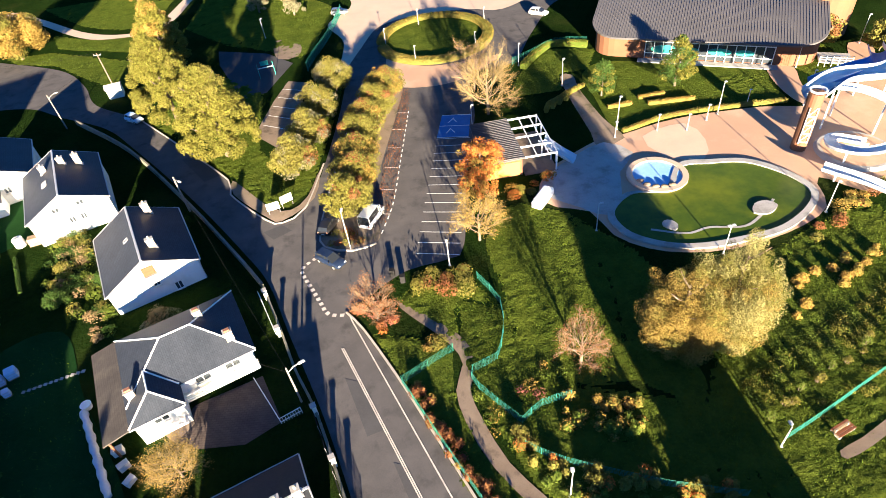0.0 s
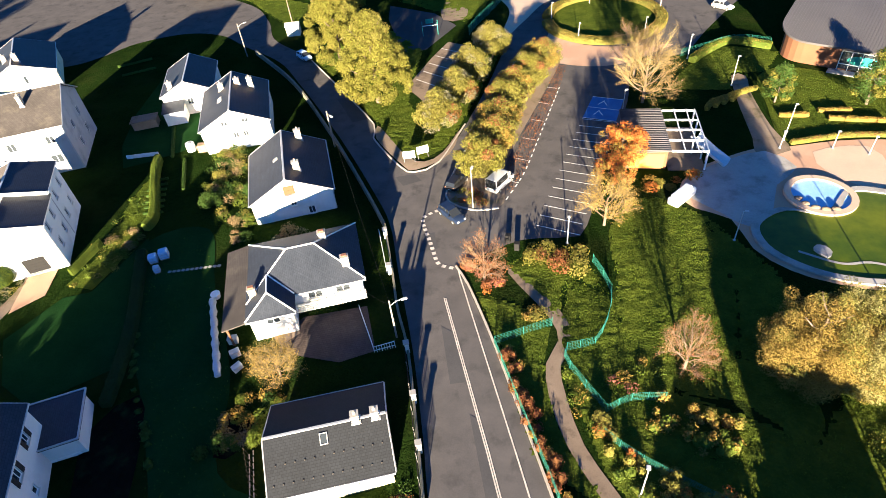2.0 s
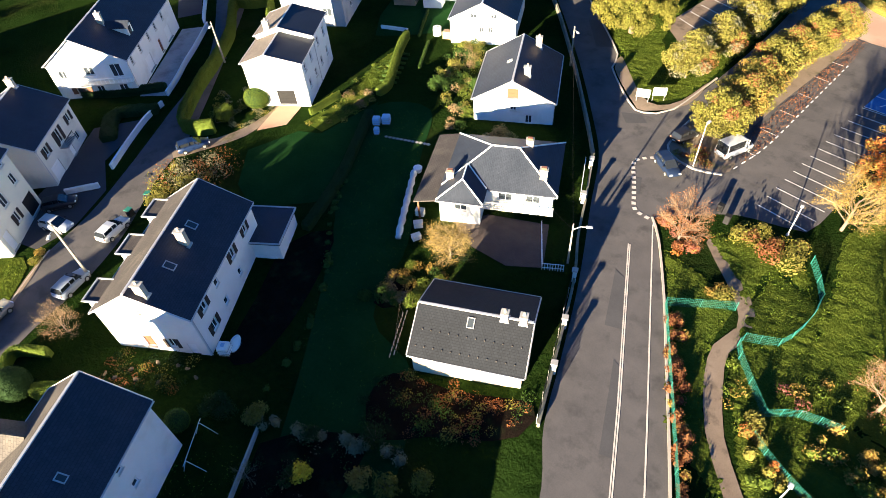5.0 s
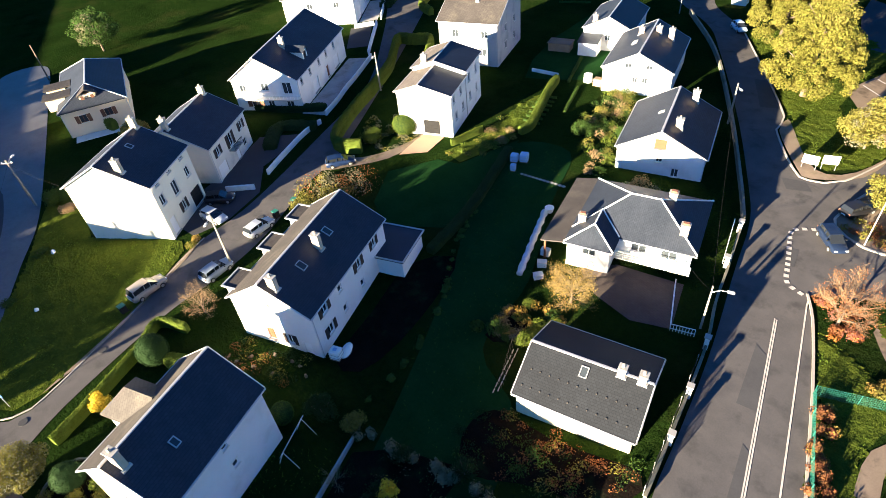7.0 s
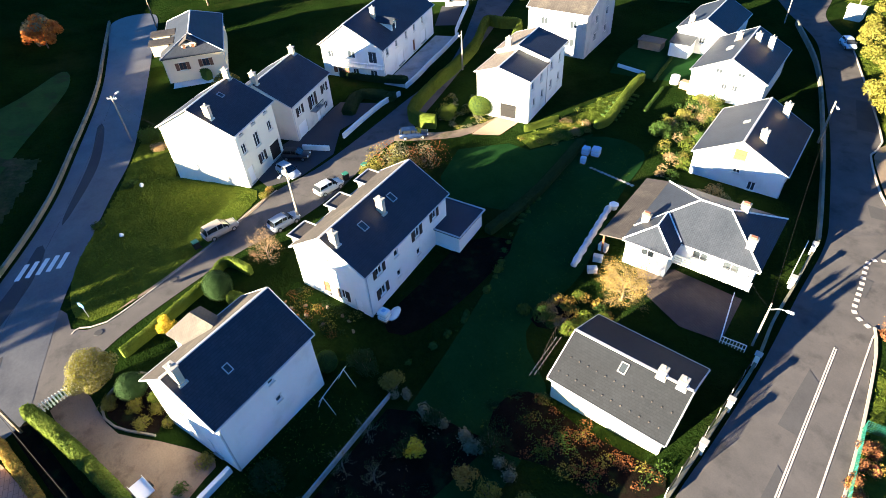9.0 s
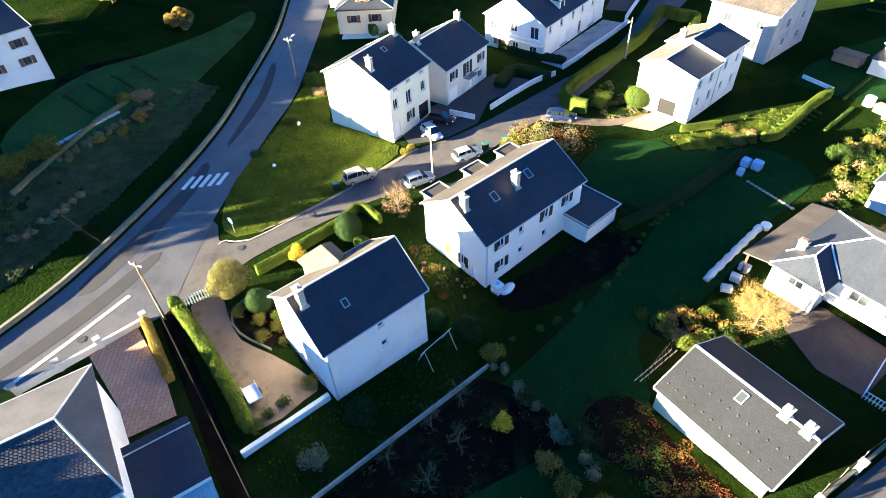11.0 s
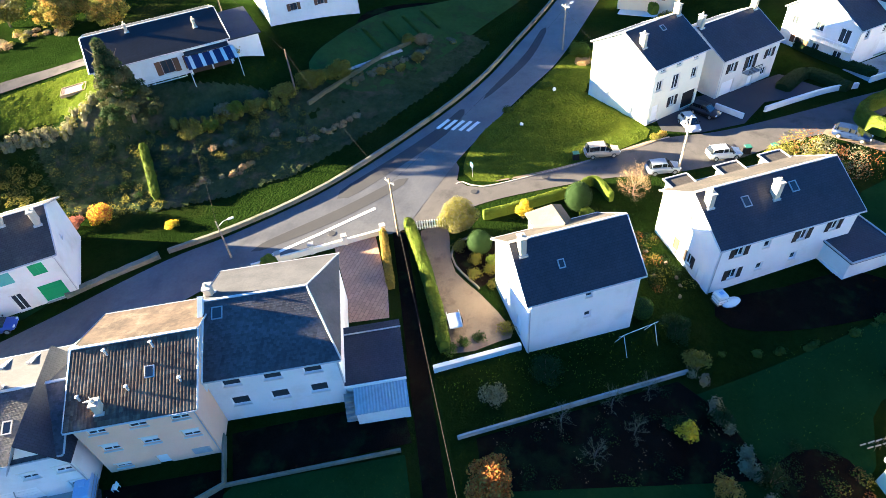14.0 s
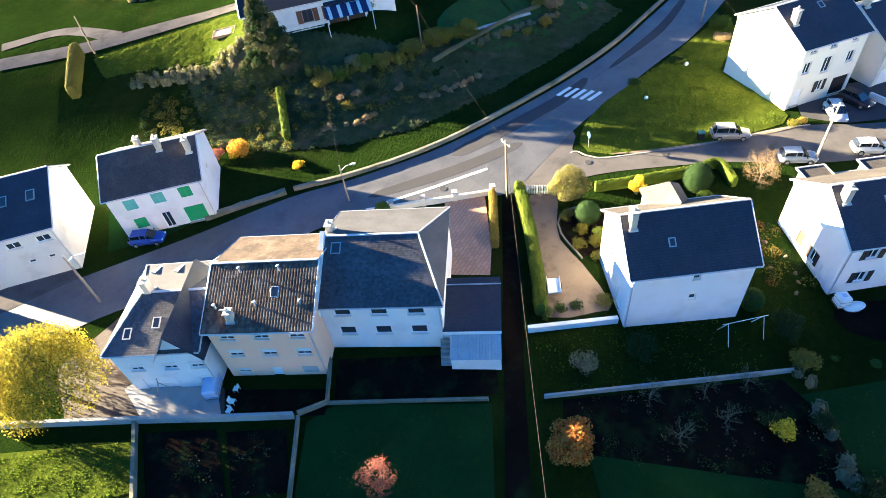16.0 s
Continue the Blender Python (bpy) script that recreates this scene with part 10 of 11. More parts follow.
# villa yard: paving, white gate and railings, tarpaulin strip
patch("villa_yard", [(-31.9, 31.8), (-30.2, 35.3), (-23.7, 38.2), (-20.6, 32.6), (-23.9, 30.5), (-28.6, 30.4)], MAT["yard_paving"], 0.06, "dark red-brown paved yard", "yard", closed_smooth=False)
for a, b in (((-24.2, 37.4), (-20.6, 32.4)), ((-20.6, 32.4), (-18.6, 33.3)), ((-26.4, 49.8), (-23.2, 43.6))):
    rl = empty("railing", pose(0, 0, 0), "white metal railing beside the yard", "railing", "white railings")
    n = 9
    for i in range(n):
        x, y = a[0] + (b[0] - a[0]) * i / (n - 1), a[1] + (b[1] - a[1]) * i / (n - 1)
        bm = bmesh.new()
        tube(bm, [(x, y, gz(x, y) - 0.1), (x, y, gz(x, y) + 1.0)], 0.03, 5)
        part("post", bm, MAT["frame_white"], rl)
    for k in (0.35, 0.95):
        bm = bmesh.new()
        tube(bm, [(*a, gz(*a) + k), (*b, gz(*b) + k)], 0.04, 5)
        part("rail", bm, MAT["frame_white"], rl)
patch("carport_floor", [(-34.6, 33.6), (-31.0, 31.2), (-29.6, 33.2), (-33.2, 36)], MAT["gravel"], 0.07, "pale paving below the lean-to", "paving", closed_smooth=False)
tp = empty("tarpaulin_roll", pose(0, 0, 0), "long white tarpaulin roll on the grass", "tarpaulin")
bm = bmesh.new()
tube(bm, [(-41.9 + 6.2 * t, 35.3 - 9.1 * t, gz(-41.9 + 6.2 * t, 35.3 - 9.1 * t) + 0.35 + 0.06 * math.sin(t * 31)) for t in np.linspace(0, 1, 24)], [0.38 + 0.08 * math.sin(i * 1.9) for i in range(24)], 9)
part("sheet", bm, MAT["tarp"], tp, smooth=True)
for x, y, sx, sy, h, m, lab in ((-52.6, 40.9, 1.1, 1.1, 1.2, "blue_plastic", "blue and white water tank on the grass"), (-53.5, 39.9, 1.0, 1.0, 1.1, "blue_plastic", "blue and white water tank on the grass"), (-51.8, 38.3, 0.7, 0.7, 1.0, "blue_plastic", "blue plastic barrel in the garden"), (-38.3, 5.0, 1.1, 1.0, 1.2, "frame_white", "white water tank in a cage beside the house"), (-5.2, -41.2, 2.2, 1.2, 1.3, "blue_plastic", "pale blue plastic storage boxes")):
    tk = empty("water_tank", pose(x, y, gz(x, y), 0, 0, 35), lab, "water tank", "water tanks")
    block(tk, "tank", -sx / 2, -sy / 2, 0.12, sx / 2, sy / 2, h, m, bevel=0.08)
    block(tk, "pallet", -sx / 2, -sy / 2, -0.05, sx / 2, sy / 2, 0.11, "wood")
    for k in (0.4, 0.8):
        block(tk, "cage_bar", -sx / 2 - 0.03, -sy / 2 - 0.03, k, sx / 2 + 0.03, sy / 2 + 0.03, k + 0.04, "grey_metal", bevel=0)
    block(tk, "lid", -0.2, -0.2, h, 0.2, 0.2, h + 0.08, "blue_plastic", bevel=0.03)
for i in range(12):
    sl = block(None, "stepping_slab", -50.3 + i * 0.52 - 0.2, 38.6 + i * 0.2 - 0.2, gz(-47, 39.5) - 0.05, -50.3 + i * 0.52 + 0.2, 38.6 + i * 0.2 + 0.2, gz(-47, 39.5) + 0.09, "concrete")
    tagged(sl, "pale concrete edging slab in the grass", "slab", "edging slabs")
dm = empty("satellite_dish", pose(-47.6, 66.4, 0.9, 50, 0, 200), "white round dish beside the patio", "dish")
bm = bmesh.new()
bmesh.ops.create_cone(bm, cap_ends=True, segments=20, radius1=0.9, radius2=0.75, depth=0.2)
part("bowl", bm, MAT["frame_white"], dm)
bm = bmesh.new()
tube(bm, [(0, 0, 0), (0, 0.5, -1.4)], 0.05, 6)
part("stand", bm, MAT["grey_metal"], dm)
for x, y, s in ((-45.8, 64.4, 1.2), (-44.0, 63.2, 1.4), (-42.6, 62.6, 1.2)):
    wp = empty("wood_stack", pose(x, y, gz(x, y), 0, 0, 30), "stack of light firewood", "firewood", "firewood stacks")
    for i in range(12):
        bm = bmesh.new()
        tube(bm, [(-0.6, (i % 4) * 0.22 - 0.33, 0.12 + (i // 4) * 0.2), (0.6, (i % 4) * 0.22 - 0.33, 0.12 + (i // 4) * 0.2)], 0.1, 7)
        part("log", bm, MAT["wood"], wp)
# vegetable row frames beside the low house
fr = empty("bean_frame", pose(0, 0, 0), "leaning wire and stake bean frame", "plant frame")
for i in range(9):
    t = i / 8
    x, y = -28.6 + 2.8 * t, 19.4 - 3.6 * t
    for s in (-0.35, 0.35):
        bm = bmesh.new()
        tube(bm, [(x + s, y, gz(x, y)), (x - s * 0.2, y, gz(x, y) + 1.3)], 0.011, 4)
        part("stake", bm, MAT["wood"], fr)
# snow guards of the low house
sg = empty("snow_guards", frame_of("G"), "row of small zinc snow guards on the slates", "snow guards")
for i in range(12):
    for k, v in enumerate((6.6, 8.0)):
        m = on_roof(PLAN["G"], 0.4 + i * 0.82 + 0.3 * k, v)
        bm = bmesh.new()
        box(bm, -0.05, -0.05, 0, 0.05, 0.05, 0.09, m=m)
        part("guard", bm, MAT["slate_warm"], sg)
# yard and terraces of the white house by the corner
patch("gravel_yard", [(-40.2, -26.2), (-41.6, -23.6), (-38.4, -22.2), (-35.2, -20.6), (-33.0, -17.4), (-29.4, -13.2), (-27.8, -14.2), (-25.2, -18.0), (-29.2, -20.2), (-34.6, -23.2)], MAT["gravel"], 0.06, "pale gravel yard with dark stains", "yard")
wall_strip([(-23.0, -18.9), (-27.7, -12.1)], 0.4, 0.7, "white", "white rendered retaining wall below the yard")
wall_strip([(-17.4, -15.0), (-29.4, 2.4)], 0.18, 0.5, "concrete", "long low pale concrete garden wall")
wall_strip([(-39.0, -15.6), (-41.2, -18.4), (-41.0, -20.2), (-38.6, -21.9), (-36.0, -20.8), (-33.6, -17.6)], 0.18, 0.22, "mossy", "dark curved edging of the flower bed", smooth=True)
patch("flower_bed", [(-39.2, -15.8), (-41.0, -18.4), (-40.8, -20.0), (-38.6, -21.6), (-36.2, -20.6), (-33.8, -17.4)], MAT["soil"], 0.07, "dark planted flower bed", "flower bed")
ft = empty("garden_fence", pose(0, 0, 0), "white picket gate beside the road", "gate")
for i in range(14):
    t = i / 13
    x, y = -40.3 - 1.5 * t, -26.9 + 3.4 * t
    block(ft, "picket", x - 0.05, y - 0.05, -0.1, x + 0.05, y + 0.05, 1.2, "frame_white")
for k in (0.3, 0.95):
    bm = bmesh.new()
    tube(bm, [(-40.3, -26.9, k), (-41.8, -23.5, k)], 0.04, 4)
    part("rail", bm, MAT["frame_white"], ft)
sw = empty("swing_frame", pose(0, 0, 0), "white metal swing frame on the grass", "swing")
a, b = Vector((-30.2, -3.4, gz(-30, -3))), Vector((-32.4, -0.9, gz(-32, -1)))
for p in (a, b):
    for s in (-1, 1):
        bm = bmesh.new()
        tube(bm, [p + Vector((0.75 * s, 0.65 * s, -0.1)), p + Vector((0, 0, 2.1))], 0.028, 6)
        part("leg", bm, MAT["frame_white"], sw)
bm = bmesh.new()
tube(bm, [a + Vector((0.3, -0.4, 2.1)), b + Vector((-0.2, 0.3, 2.1))], 0.03, 6)
part("top_bar", bm, MAT["frame_white"], sw)
tr = empty("trailer", pose(-28.4, -18.6, 0, 0, 0, 28), "white low garden trailer with tools", "trailer")
block(tr, "bed", -0.9, -0.6, 0.4, 0.9, 0.6, 0.55, "frame_white")
for s in (-0.62, 0.58):
    block(tr, "side", -0.9, s, 0.55, 0.9, s + 0.04, 0.85, "frame_white")
for s in (-0.7, 0.7):
    bm = bmesh.new()
    bmesh.ops.create_cone(bm, cap_ends=True, segments=14, radius1=0.3, radius2=0.3, depth=0.15, matrix=Matrix.Translation((0, s, 0.3)) @ Matrix.Rotation(math.pi / 2, 4, "X"))
    part("wheel", bm, MAT["tyre"], tr)
# row houses: yards, walls, seats
patch("paved_yard", [(-38.4, -31.0), (-35.6, -34.8), (-29.4, -30.4), (-25.8, -29.0), (-27.6, -25.0), (-31.2, -26.6)], MAT["pavers"], 0.06, "pink block-paved forecourt", "yard", closed_smooth=False)
wall_strip([(-38.9, -30.2), (-30.2, -42.0)], 0.3, 0.7, "offwhite", "pale rendered wall beside the road")
for t in (0.0, 0.3, 0.55, 0.8):
    x, y = -38.9 + 8.7 * t, -30.2 - 11.8 * t
    pl = empty("gate_pillar", pose(x, y, 0, 0, 0, 36), "pale rendered gate pillar with cap", "pillar", "gate pillars")
    block(pl, "shaft", -0.25, -0.25, -0.3, 0.25, 0.25, 1.2, "offwhite")
    block(pl, "cap", -0.33, -0.33, 1.2, 0.33, 0.33, 1.32, "concrete")
# Alley in the soil colour, near black to stand in for shade.
patch("alley", [(-39.2, -29.2), (-39.9, -27.9), (-9.2, -12.6), (-6, -11), (-5.2, -12.6), (-8.6, -14.4)], MAT["soil"], 0.05, "narrow alley between hedges, shade in its near-black colour", "alley", closed_smooth=False)
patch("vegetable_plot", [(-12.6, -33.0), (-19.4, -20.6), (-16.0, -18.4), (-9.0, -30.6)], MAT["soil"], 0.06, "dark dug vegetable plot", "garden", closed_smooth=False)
wall_strip([(-8.6, -31.0), (-15.1, -19.0)], 0.2, 0.4, "mossy", "low mossy concrete garden wall")
wall_strip([(-12.2, -33.4), (-8.6, -31.0), (-6.6, -32.6)], 0.2, 0.7, "mossy", "grey garden wall beside the houses")
wall_strip([(6.6, -56.6), (0.4, -45.3), (-3.4, -38.1), (-6.3, -32.8)], 0.3, 0.8, "concrete", "pale concrete wall behind the yards")
wall_strip([(-6.4, -32.4), (-0.8, -28.6), (4, -25.4)], 0.2, 0.6, "mossy", "grey mossy garden wall between plots")
wall_strip([(0.3, -45.2), (5.0, -39.6), (8, -36.4)], 0.3, 0.6, "mossy", "low mossy wall between plots", rough=0.1)
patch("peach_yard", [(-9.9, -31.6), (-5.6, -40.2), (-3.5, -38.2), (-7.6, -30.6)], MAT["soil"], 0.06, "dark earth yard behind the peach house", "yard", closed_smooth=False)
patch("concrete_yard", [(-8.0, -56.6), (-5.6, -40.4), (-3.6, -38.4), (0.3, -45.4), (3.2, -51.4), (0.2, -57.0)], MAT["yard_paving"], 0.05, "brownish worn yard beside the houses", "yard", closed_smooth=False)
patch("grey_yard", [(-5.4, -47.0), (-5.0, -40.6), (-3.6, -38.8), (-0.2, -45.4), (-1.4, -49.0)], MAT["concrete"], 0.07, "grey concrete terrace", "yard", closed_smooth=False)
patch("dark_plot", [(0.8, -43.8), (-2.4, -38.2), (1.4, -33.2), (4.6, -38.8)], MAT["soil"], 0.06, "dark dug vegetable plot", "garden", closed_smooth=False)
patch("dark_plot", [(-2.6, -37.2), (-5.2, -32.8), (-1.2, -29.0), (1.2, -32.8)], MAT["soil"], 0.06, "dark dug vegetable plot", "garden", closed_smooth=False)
patch("sunny_plot", [(8.0, -54.0), (1.8, -44.0), (4.6, -40.4), (12, -48.0)], MAT["sunlit_grass"], 0.06, "overgrown plot, coloured bright green as sunlit", "garden", closed_smooth=False)
tufts("sunny_growth", [(8.6, -54.0), (2.4, -45.0), (4.6, -40.4), (12.6, -47.6)], 110, 0.22, "blade", "bright green uneven growth of the plot")
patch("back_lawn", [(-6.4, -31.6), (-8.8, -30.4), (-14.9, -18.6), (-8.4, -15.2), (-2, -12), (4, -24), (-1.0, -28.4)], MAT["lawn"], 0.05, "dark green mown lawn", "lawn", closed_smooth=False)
patch("garden_lawn", [(-27.5, 3.4), (-18.4, -10.6), (-9, -5), (-14, 2), (-22, 14.5), (-30.4, 17.2), (-34.4, 26.4), (-43, 37.4), (-50, 47), (-57, 43), (-54.4, 30), (-44, 24)], MAT["lawn"], 0.05, "garden lawn with shade in its dark green colour", "lawn")
for x, y, r in ((-6.0, -39.2, 20), (-4.9, -38.6, 200), (-4.1, -38.2, 100)):
    ch = empty("garden_chair", pose(x, y, gz(x, y), 0, 0, r), "white plastic garden chair", "chair", "garden chairs")
    block(ch, "seat", -0.24, -0.24, 0.4, 0.24, 0.24, 0.44, "frame_white")
    block(ch, "backrest", -0.24, 0.2, 0.46, 0.24, 0.25, 0.9, "frame_white")
    for a in (-0.22, 0.18):
        for b in (-0.22, 0.18):
            block(ch, "leg", a, b, 0, a + 0.05, b + 0.05, 0.4, "frame_white")
ln = empty("clothes_frame", pose(-3.6, -46.4, 0, 0, 0, 62), "dark metal drying frame in the yard", "drying frame")
for s in (-1.5, 1.5):
    for d in (-0.7, 0.7):
        bm = bmesh.new()
        tube(bm, [(s, d, 0), (s, 0, 1.7)], 0.04, 5)
        part("leg", bm, MAT["grey_metal"], ln)
bm = bmesh.new()
tube(bm, [(-1.9, 0, 1.7), (1.9, 0, 1.7)], 0.04, 5)
part("top_bar", bm, MAT["grey_metal"], ln)
lr = empty("lean_to", pose(-11.2, -1.5, gz(-13, -4), 0, 0, 118.8), "low building with pale parapet and dark roof in the garden", "shed")
block(lr, "wall", -5.2, -1.6, -0.4, 5.2, 2.2, 2.6, "white")
block(lr, "roof", -5.0, -1.4, 2.6, 5.0, 1.8, 2.66, "slate")
# tall house south of the park, out of sight, whose gable shades the grass
th = empty("tall_house", pose(23.0, 6.6, gz(23, 6.6), 0, 0, 8.0), "tall narrow gabled house with slate roof", "house")
block(th, "wall", -4.0, -5.0, -1.0, 4.0, 5.0, 6.7, "offwhite")
bm = bmesh.new()
slab(bm, [(-4.4, -5.3, 6.4), (0, -5.3, 9.3), (0, 5.3, 9.3), (-4.4, 5.3, 6.4)], 0.2)
slab(bm, [(4.4, 5.3, 6.4), (0, 5.3, 9.3), (0, -5.3, 9.3), (4.4, -5.3, 6.4)], 0.2)
part("roof", bm, MAT["slate"], th)
bm = bmesh.new()
for y in (-5.0, 4.8):
    q = [bm.verts.new(c) for c in ((-4.0, y, 6.6), (4.0, y, 6.6), (0, y, 9.0), (-4.0, y + 0.2, 6.6), (4.0, y + 0.2, 6.6), (0, y + 0.2, 9.0))]
    for f in ((0, 1, 2), (5, 4, 3), (0, 3, 4, 1), (1, 4, 5, 2), (2, 5, 3, 0)):
        bm.faces.new([q[k] for k in f])
part("gable", bm, MAT["offwhite"], th)
# houses across the road: stone bank, bins, pavement
wall_strip([(-21.6, -59.6), (-25.2, -57.0), (-29.4, -53.6)], 0.8, 0.5, "mossy", "low stone bank beside the road", rough=0.2, smooth=True)
patch("white_apron", [(-9.6, -68.6), (-3.2, -73.0), (-1.0, -69.6), (-8.6, -65.8)], MAT["asphalt"], 0.07, "pale worn apron in front of the house", "pavement", closed_smooth=False)
patch("green_strip", [(-21.4, -60.2), (-18.0, -61.6), (-12.6, -66.2), (-17.6, -72.6)], MAT["lawn"], 0.05, "dark grass between the houses", "lawn", closed_smooth=False)
for p, w, lab in (([(-30.8, -113.4), (-40.1, -102.9), (-53.9, -91.8), (-63.2, -83.2), (-71.6, -76.3)], 3.2, "pale worn drive on the slope"), ([(-34.4, -117.7), (-42.2, -111.9), (-44.3, -100.5)], 3.0, "pale worn drive on the slope")):
    c = smooth_line(p, 2.0)
    patch("gravel_drive", np.r_[offset_line(c, w / 2), offset_line(c, -w / 2)[::-1]].tolist(), MAT["asphalt"], 0.07, lab, "drive", closed_smooth=False, cell=1.0)
rough_lawn("hill_bank", [(-90, -31), (-76, -34), (-60, -39.5), (-47, -46), (-40, -53), (-36, -60), (-33, -70), (-42.6, -84.9), (-54.7, -68.9), (-60.4, -56.3), (-72.6, -46.3), (-92.4, -37.1)], "rough tangled grass of the bank above the road", "rough_grass", 0.4, 0.2, 0.12, 1.3)
patch("hill_garden", [(-79.0, -49.5), (-89.6, -40.2), (-90.8, -36.6), (-100.9, -40.3), (-93.7, -48.7), (-85.7, -52.9)], MAT["soil"], 0.12, "dug garden plots on the slope", "garden", cell=1.7)
gr = empty("cloche_row", pose(0, 0, 0), "row of pale glass garden frames on the slope", "garden frames")
for i in range(5):
    x0, y0 = -69.8 - 2.1 * i, -49.2 + 1.2 * i
    z = gz(x0, y0)
    bm = bmesh.new()
    slab(bm, [(x0, y0, z + 0.4), (x0 - 1.9, y0 + 1.1, gz(x0 - 1.9, y0 + 1.1) + 0.4), (x0 - 2.1, y0 + 0.75, gz(x0 - 2.1, y0 + 0.75) + 0.32), (x0 - 0.2, y0 - 0.35, gz(x0 - 0.2, y0 - 0.35) + 0.32)], 0.3)
    part("glass_frame", bm, MAT["greywall"], gr)
sp = empty("sandpit", pose(-51.2, -82.8, gz(-51.2, -82.8), 6, 6, 35), "wooden framed sandpit on the lawn", "sandpit")
block(sp, "sand", -1.0, -1.7, 0.1, 1.0, 1.7, 0.22, "plaza_pale")
for a in ((-1.1, -1.8, -1.0, 1.8), (1.0, -1.8, 1.1, 1.8), (-1.0, -1.8, 1.0, -1.7), (-1.0, 1.7, 1.0, 1.8)):
    block(sp, "board", a[0], a[1], -0.1, a[2], a[3], 0.35, "wood")
# beds, divider and logs of the long garden
patch("house_bed", [(-38.0, 4.7), (-41.4, 10.7), (-45.0, 17.6), (-42.6, 22.5), (-39.5, 18.5), (-36.2, 11), (-35.4, 6)], MAT["soil"], 0.07, "dark overgrown bed below the tall house", "garden")
hedge([(-30.9, 2.3), (-27.4, 4.0), (-24.7, 5.4), (-21.2, 7.0), (-17.6, 8.9)], 0.9, 1.1, "leaf_grey", "loose grey-green hedge between the gardens", 16, 0.22, ragged=0.4, extra=("leaf_dark", 0.4))
hedge([(-31.9, 5.2), (-33.9, 10.6), (-38.3, 17.7), (-44.3, 23.6), (-47.9, 29.1)], 0.5, 0.35, "leaf_green", "low leafy row along the garden bed", 18, 0.2, ragged=0.35)
hedge([(-45.0, 20.4), (-48.4, 28.6), (-52.6, 35.6), (-56, 41)], 1.4, 0.9, "leaf_dark", "dark clipped hedge across the gardens", 18, 0.2)
patch("soil_bed", [(-24.1, 10.3), (-24.6, 13.2), (-23.3, 14.6), (-18.7, 16.1), (-12.4, 19.2), (-11.4, 16), (-17.5, 11.4), (-20.9, 8.4)], MAT["soil"], 0.07, "brown dug garden bed beside the low house", "garden")
patch("dead_bed", [(-31.6, 18.4), (-32.6, 22.6), (-30.3, 23.2), (-29.4, 19.6)], MAT["soil"], 0.07, "patch of dug earth below dead plants", "garden")
lg = empty("log_row", pose(0, 0, 0), "low row of pale birch logs laid along the bed", "logs")
for i in range(16):
    t, w = i / 15, 0.16 * (1 if i % 2 else -1)
    x, y = -25.7 - 2.5 * t + w, 15.2 + 4.4 * t + w * 0.5
    bm = bmesh.new()
    tube(bm, [(x + 0.12, y - 0.2, gz(x, y) + 0.12), (x - 0.12, y + 0.2, gz(x, y) + 0.14 + 0.05 * (i % 3))], 0.055, 7)
    part("log", bm, MAT["pot"], lg)
scrub("dried_plants", [(-31.8, 18.2), (-32.8, 22.8), (-30.0, 23.4), (-29.0, 19.4)], 60, 0.3, 1.0, [("dry_grass", 0.6), ("leaf_gold", 0.4)], "straw-coloured dead maize plants", 0.2, 0.9)
shrub(-28.2, 20.6, 1.1, 1.9, "leaf_hedge", "bright green leafy bush beside the bed", size=0.2)
scrub("bed_weeds", [(-24.3, 9.6), (-25.0, 13.2), (-23.5, 15.0), (-18.7, 16.5), (-12.4, 19.6), (-11.2, 15.6), (-17.5, 10.8), (-20.9, 7.8)], 16, 0.1, 0.5, [("leaf_dark", 0.45), ("leaf_green", 0.3), ("leaf_rust", 0.25)], "low dark weeds over the dug bed", 0.18, 0.8)
tufts("garden_grass", [(-27.5, 5.4), (-22, 8), (-26, 14), (-31, 17.2), (-34.4, 26.4), (-43, 37.4), (-50, 46), (-56, 43), (-53.4, 37), (-47, 29.5), (-40, 21), (-35, 12)], 5, 0.2, "blade", "uneven grass of the long garden lawn")
tufts("garden_grass", [(-8.4, -29), (-14.4, -18.6), (-8.4, -15.6), (-2, -12.5), (3, -24), (-1.0, -27.4)], 14, 0.15, "blade", "uneven grass of the back lawn")
tufts("garden_grass", [(-33, -6), (-29, 2), (-18.5, -13), (-22, -18)], 10, 0.2, "blade", "uneven grass below the gable")
wall_strip([(-144.4, 71.3), (-131, 62.6), (-119.0, 54.6)], 0.3, 1.0, "white", "white rendered wall along the street", smooth=True)
wall_strip([(-116.7, 52.3), (-106.9, 45.6), (-102.6, 42.8)], 0.3, 1.0, "white", "white balustrade wall along the street", smooth=True)
wall_strip([(-118.4, 47.6), (-117.0, 51.8)], 0.3, 0.9, "white", "low white wall between the forecourts")
patch("dark_forecourt", [(-117.4, 51.4), (-106.9, 44.9), (-109, 41), (-119, 47)], MAT["patch"], 0.05, "dark asphalt forecourt behind the wall", "forecourt", closed_smooth=False)
patch("stone_forecourt", [(-131, 61.6), (-119.4, 54.0), (-121, 50), (-132.5, 59)], MAT["concrete"], 0.05, "grey concrete forecourt behind the wall", "forecourt", closed_smooth=False)
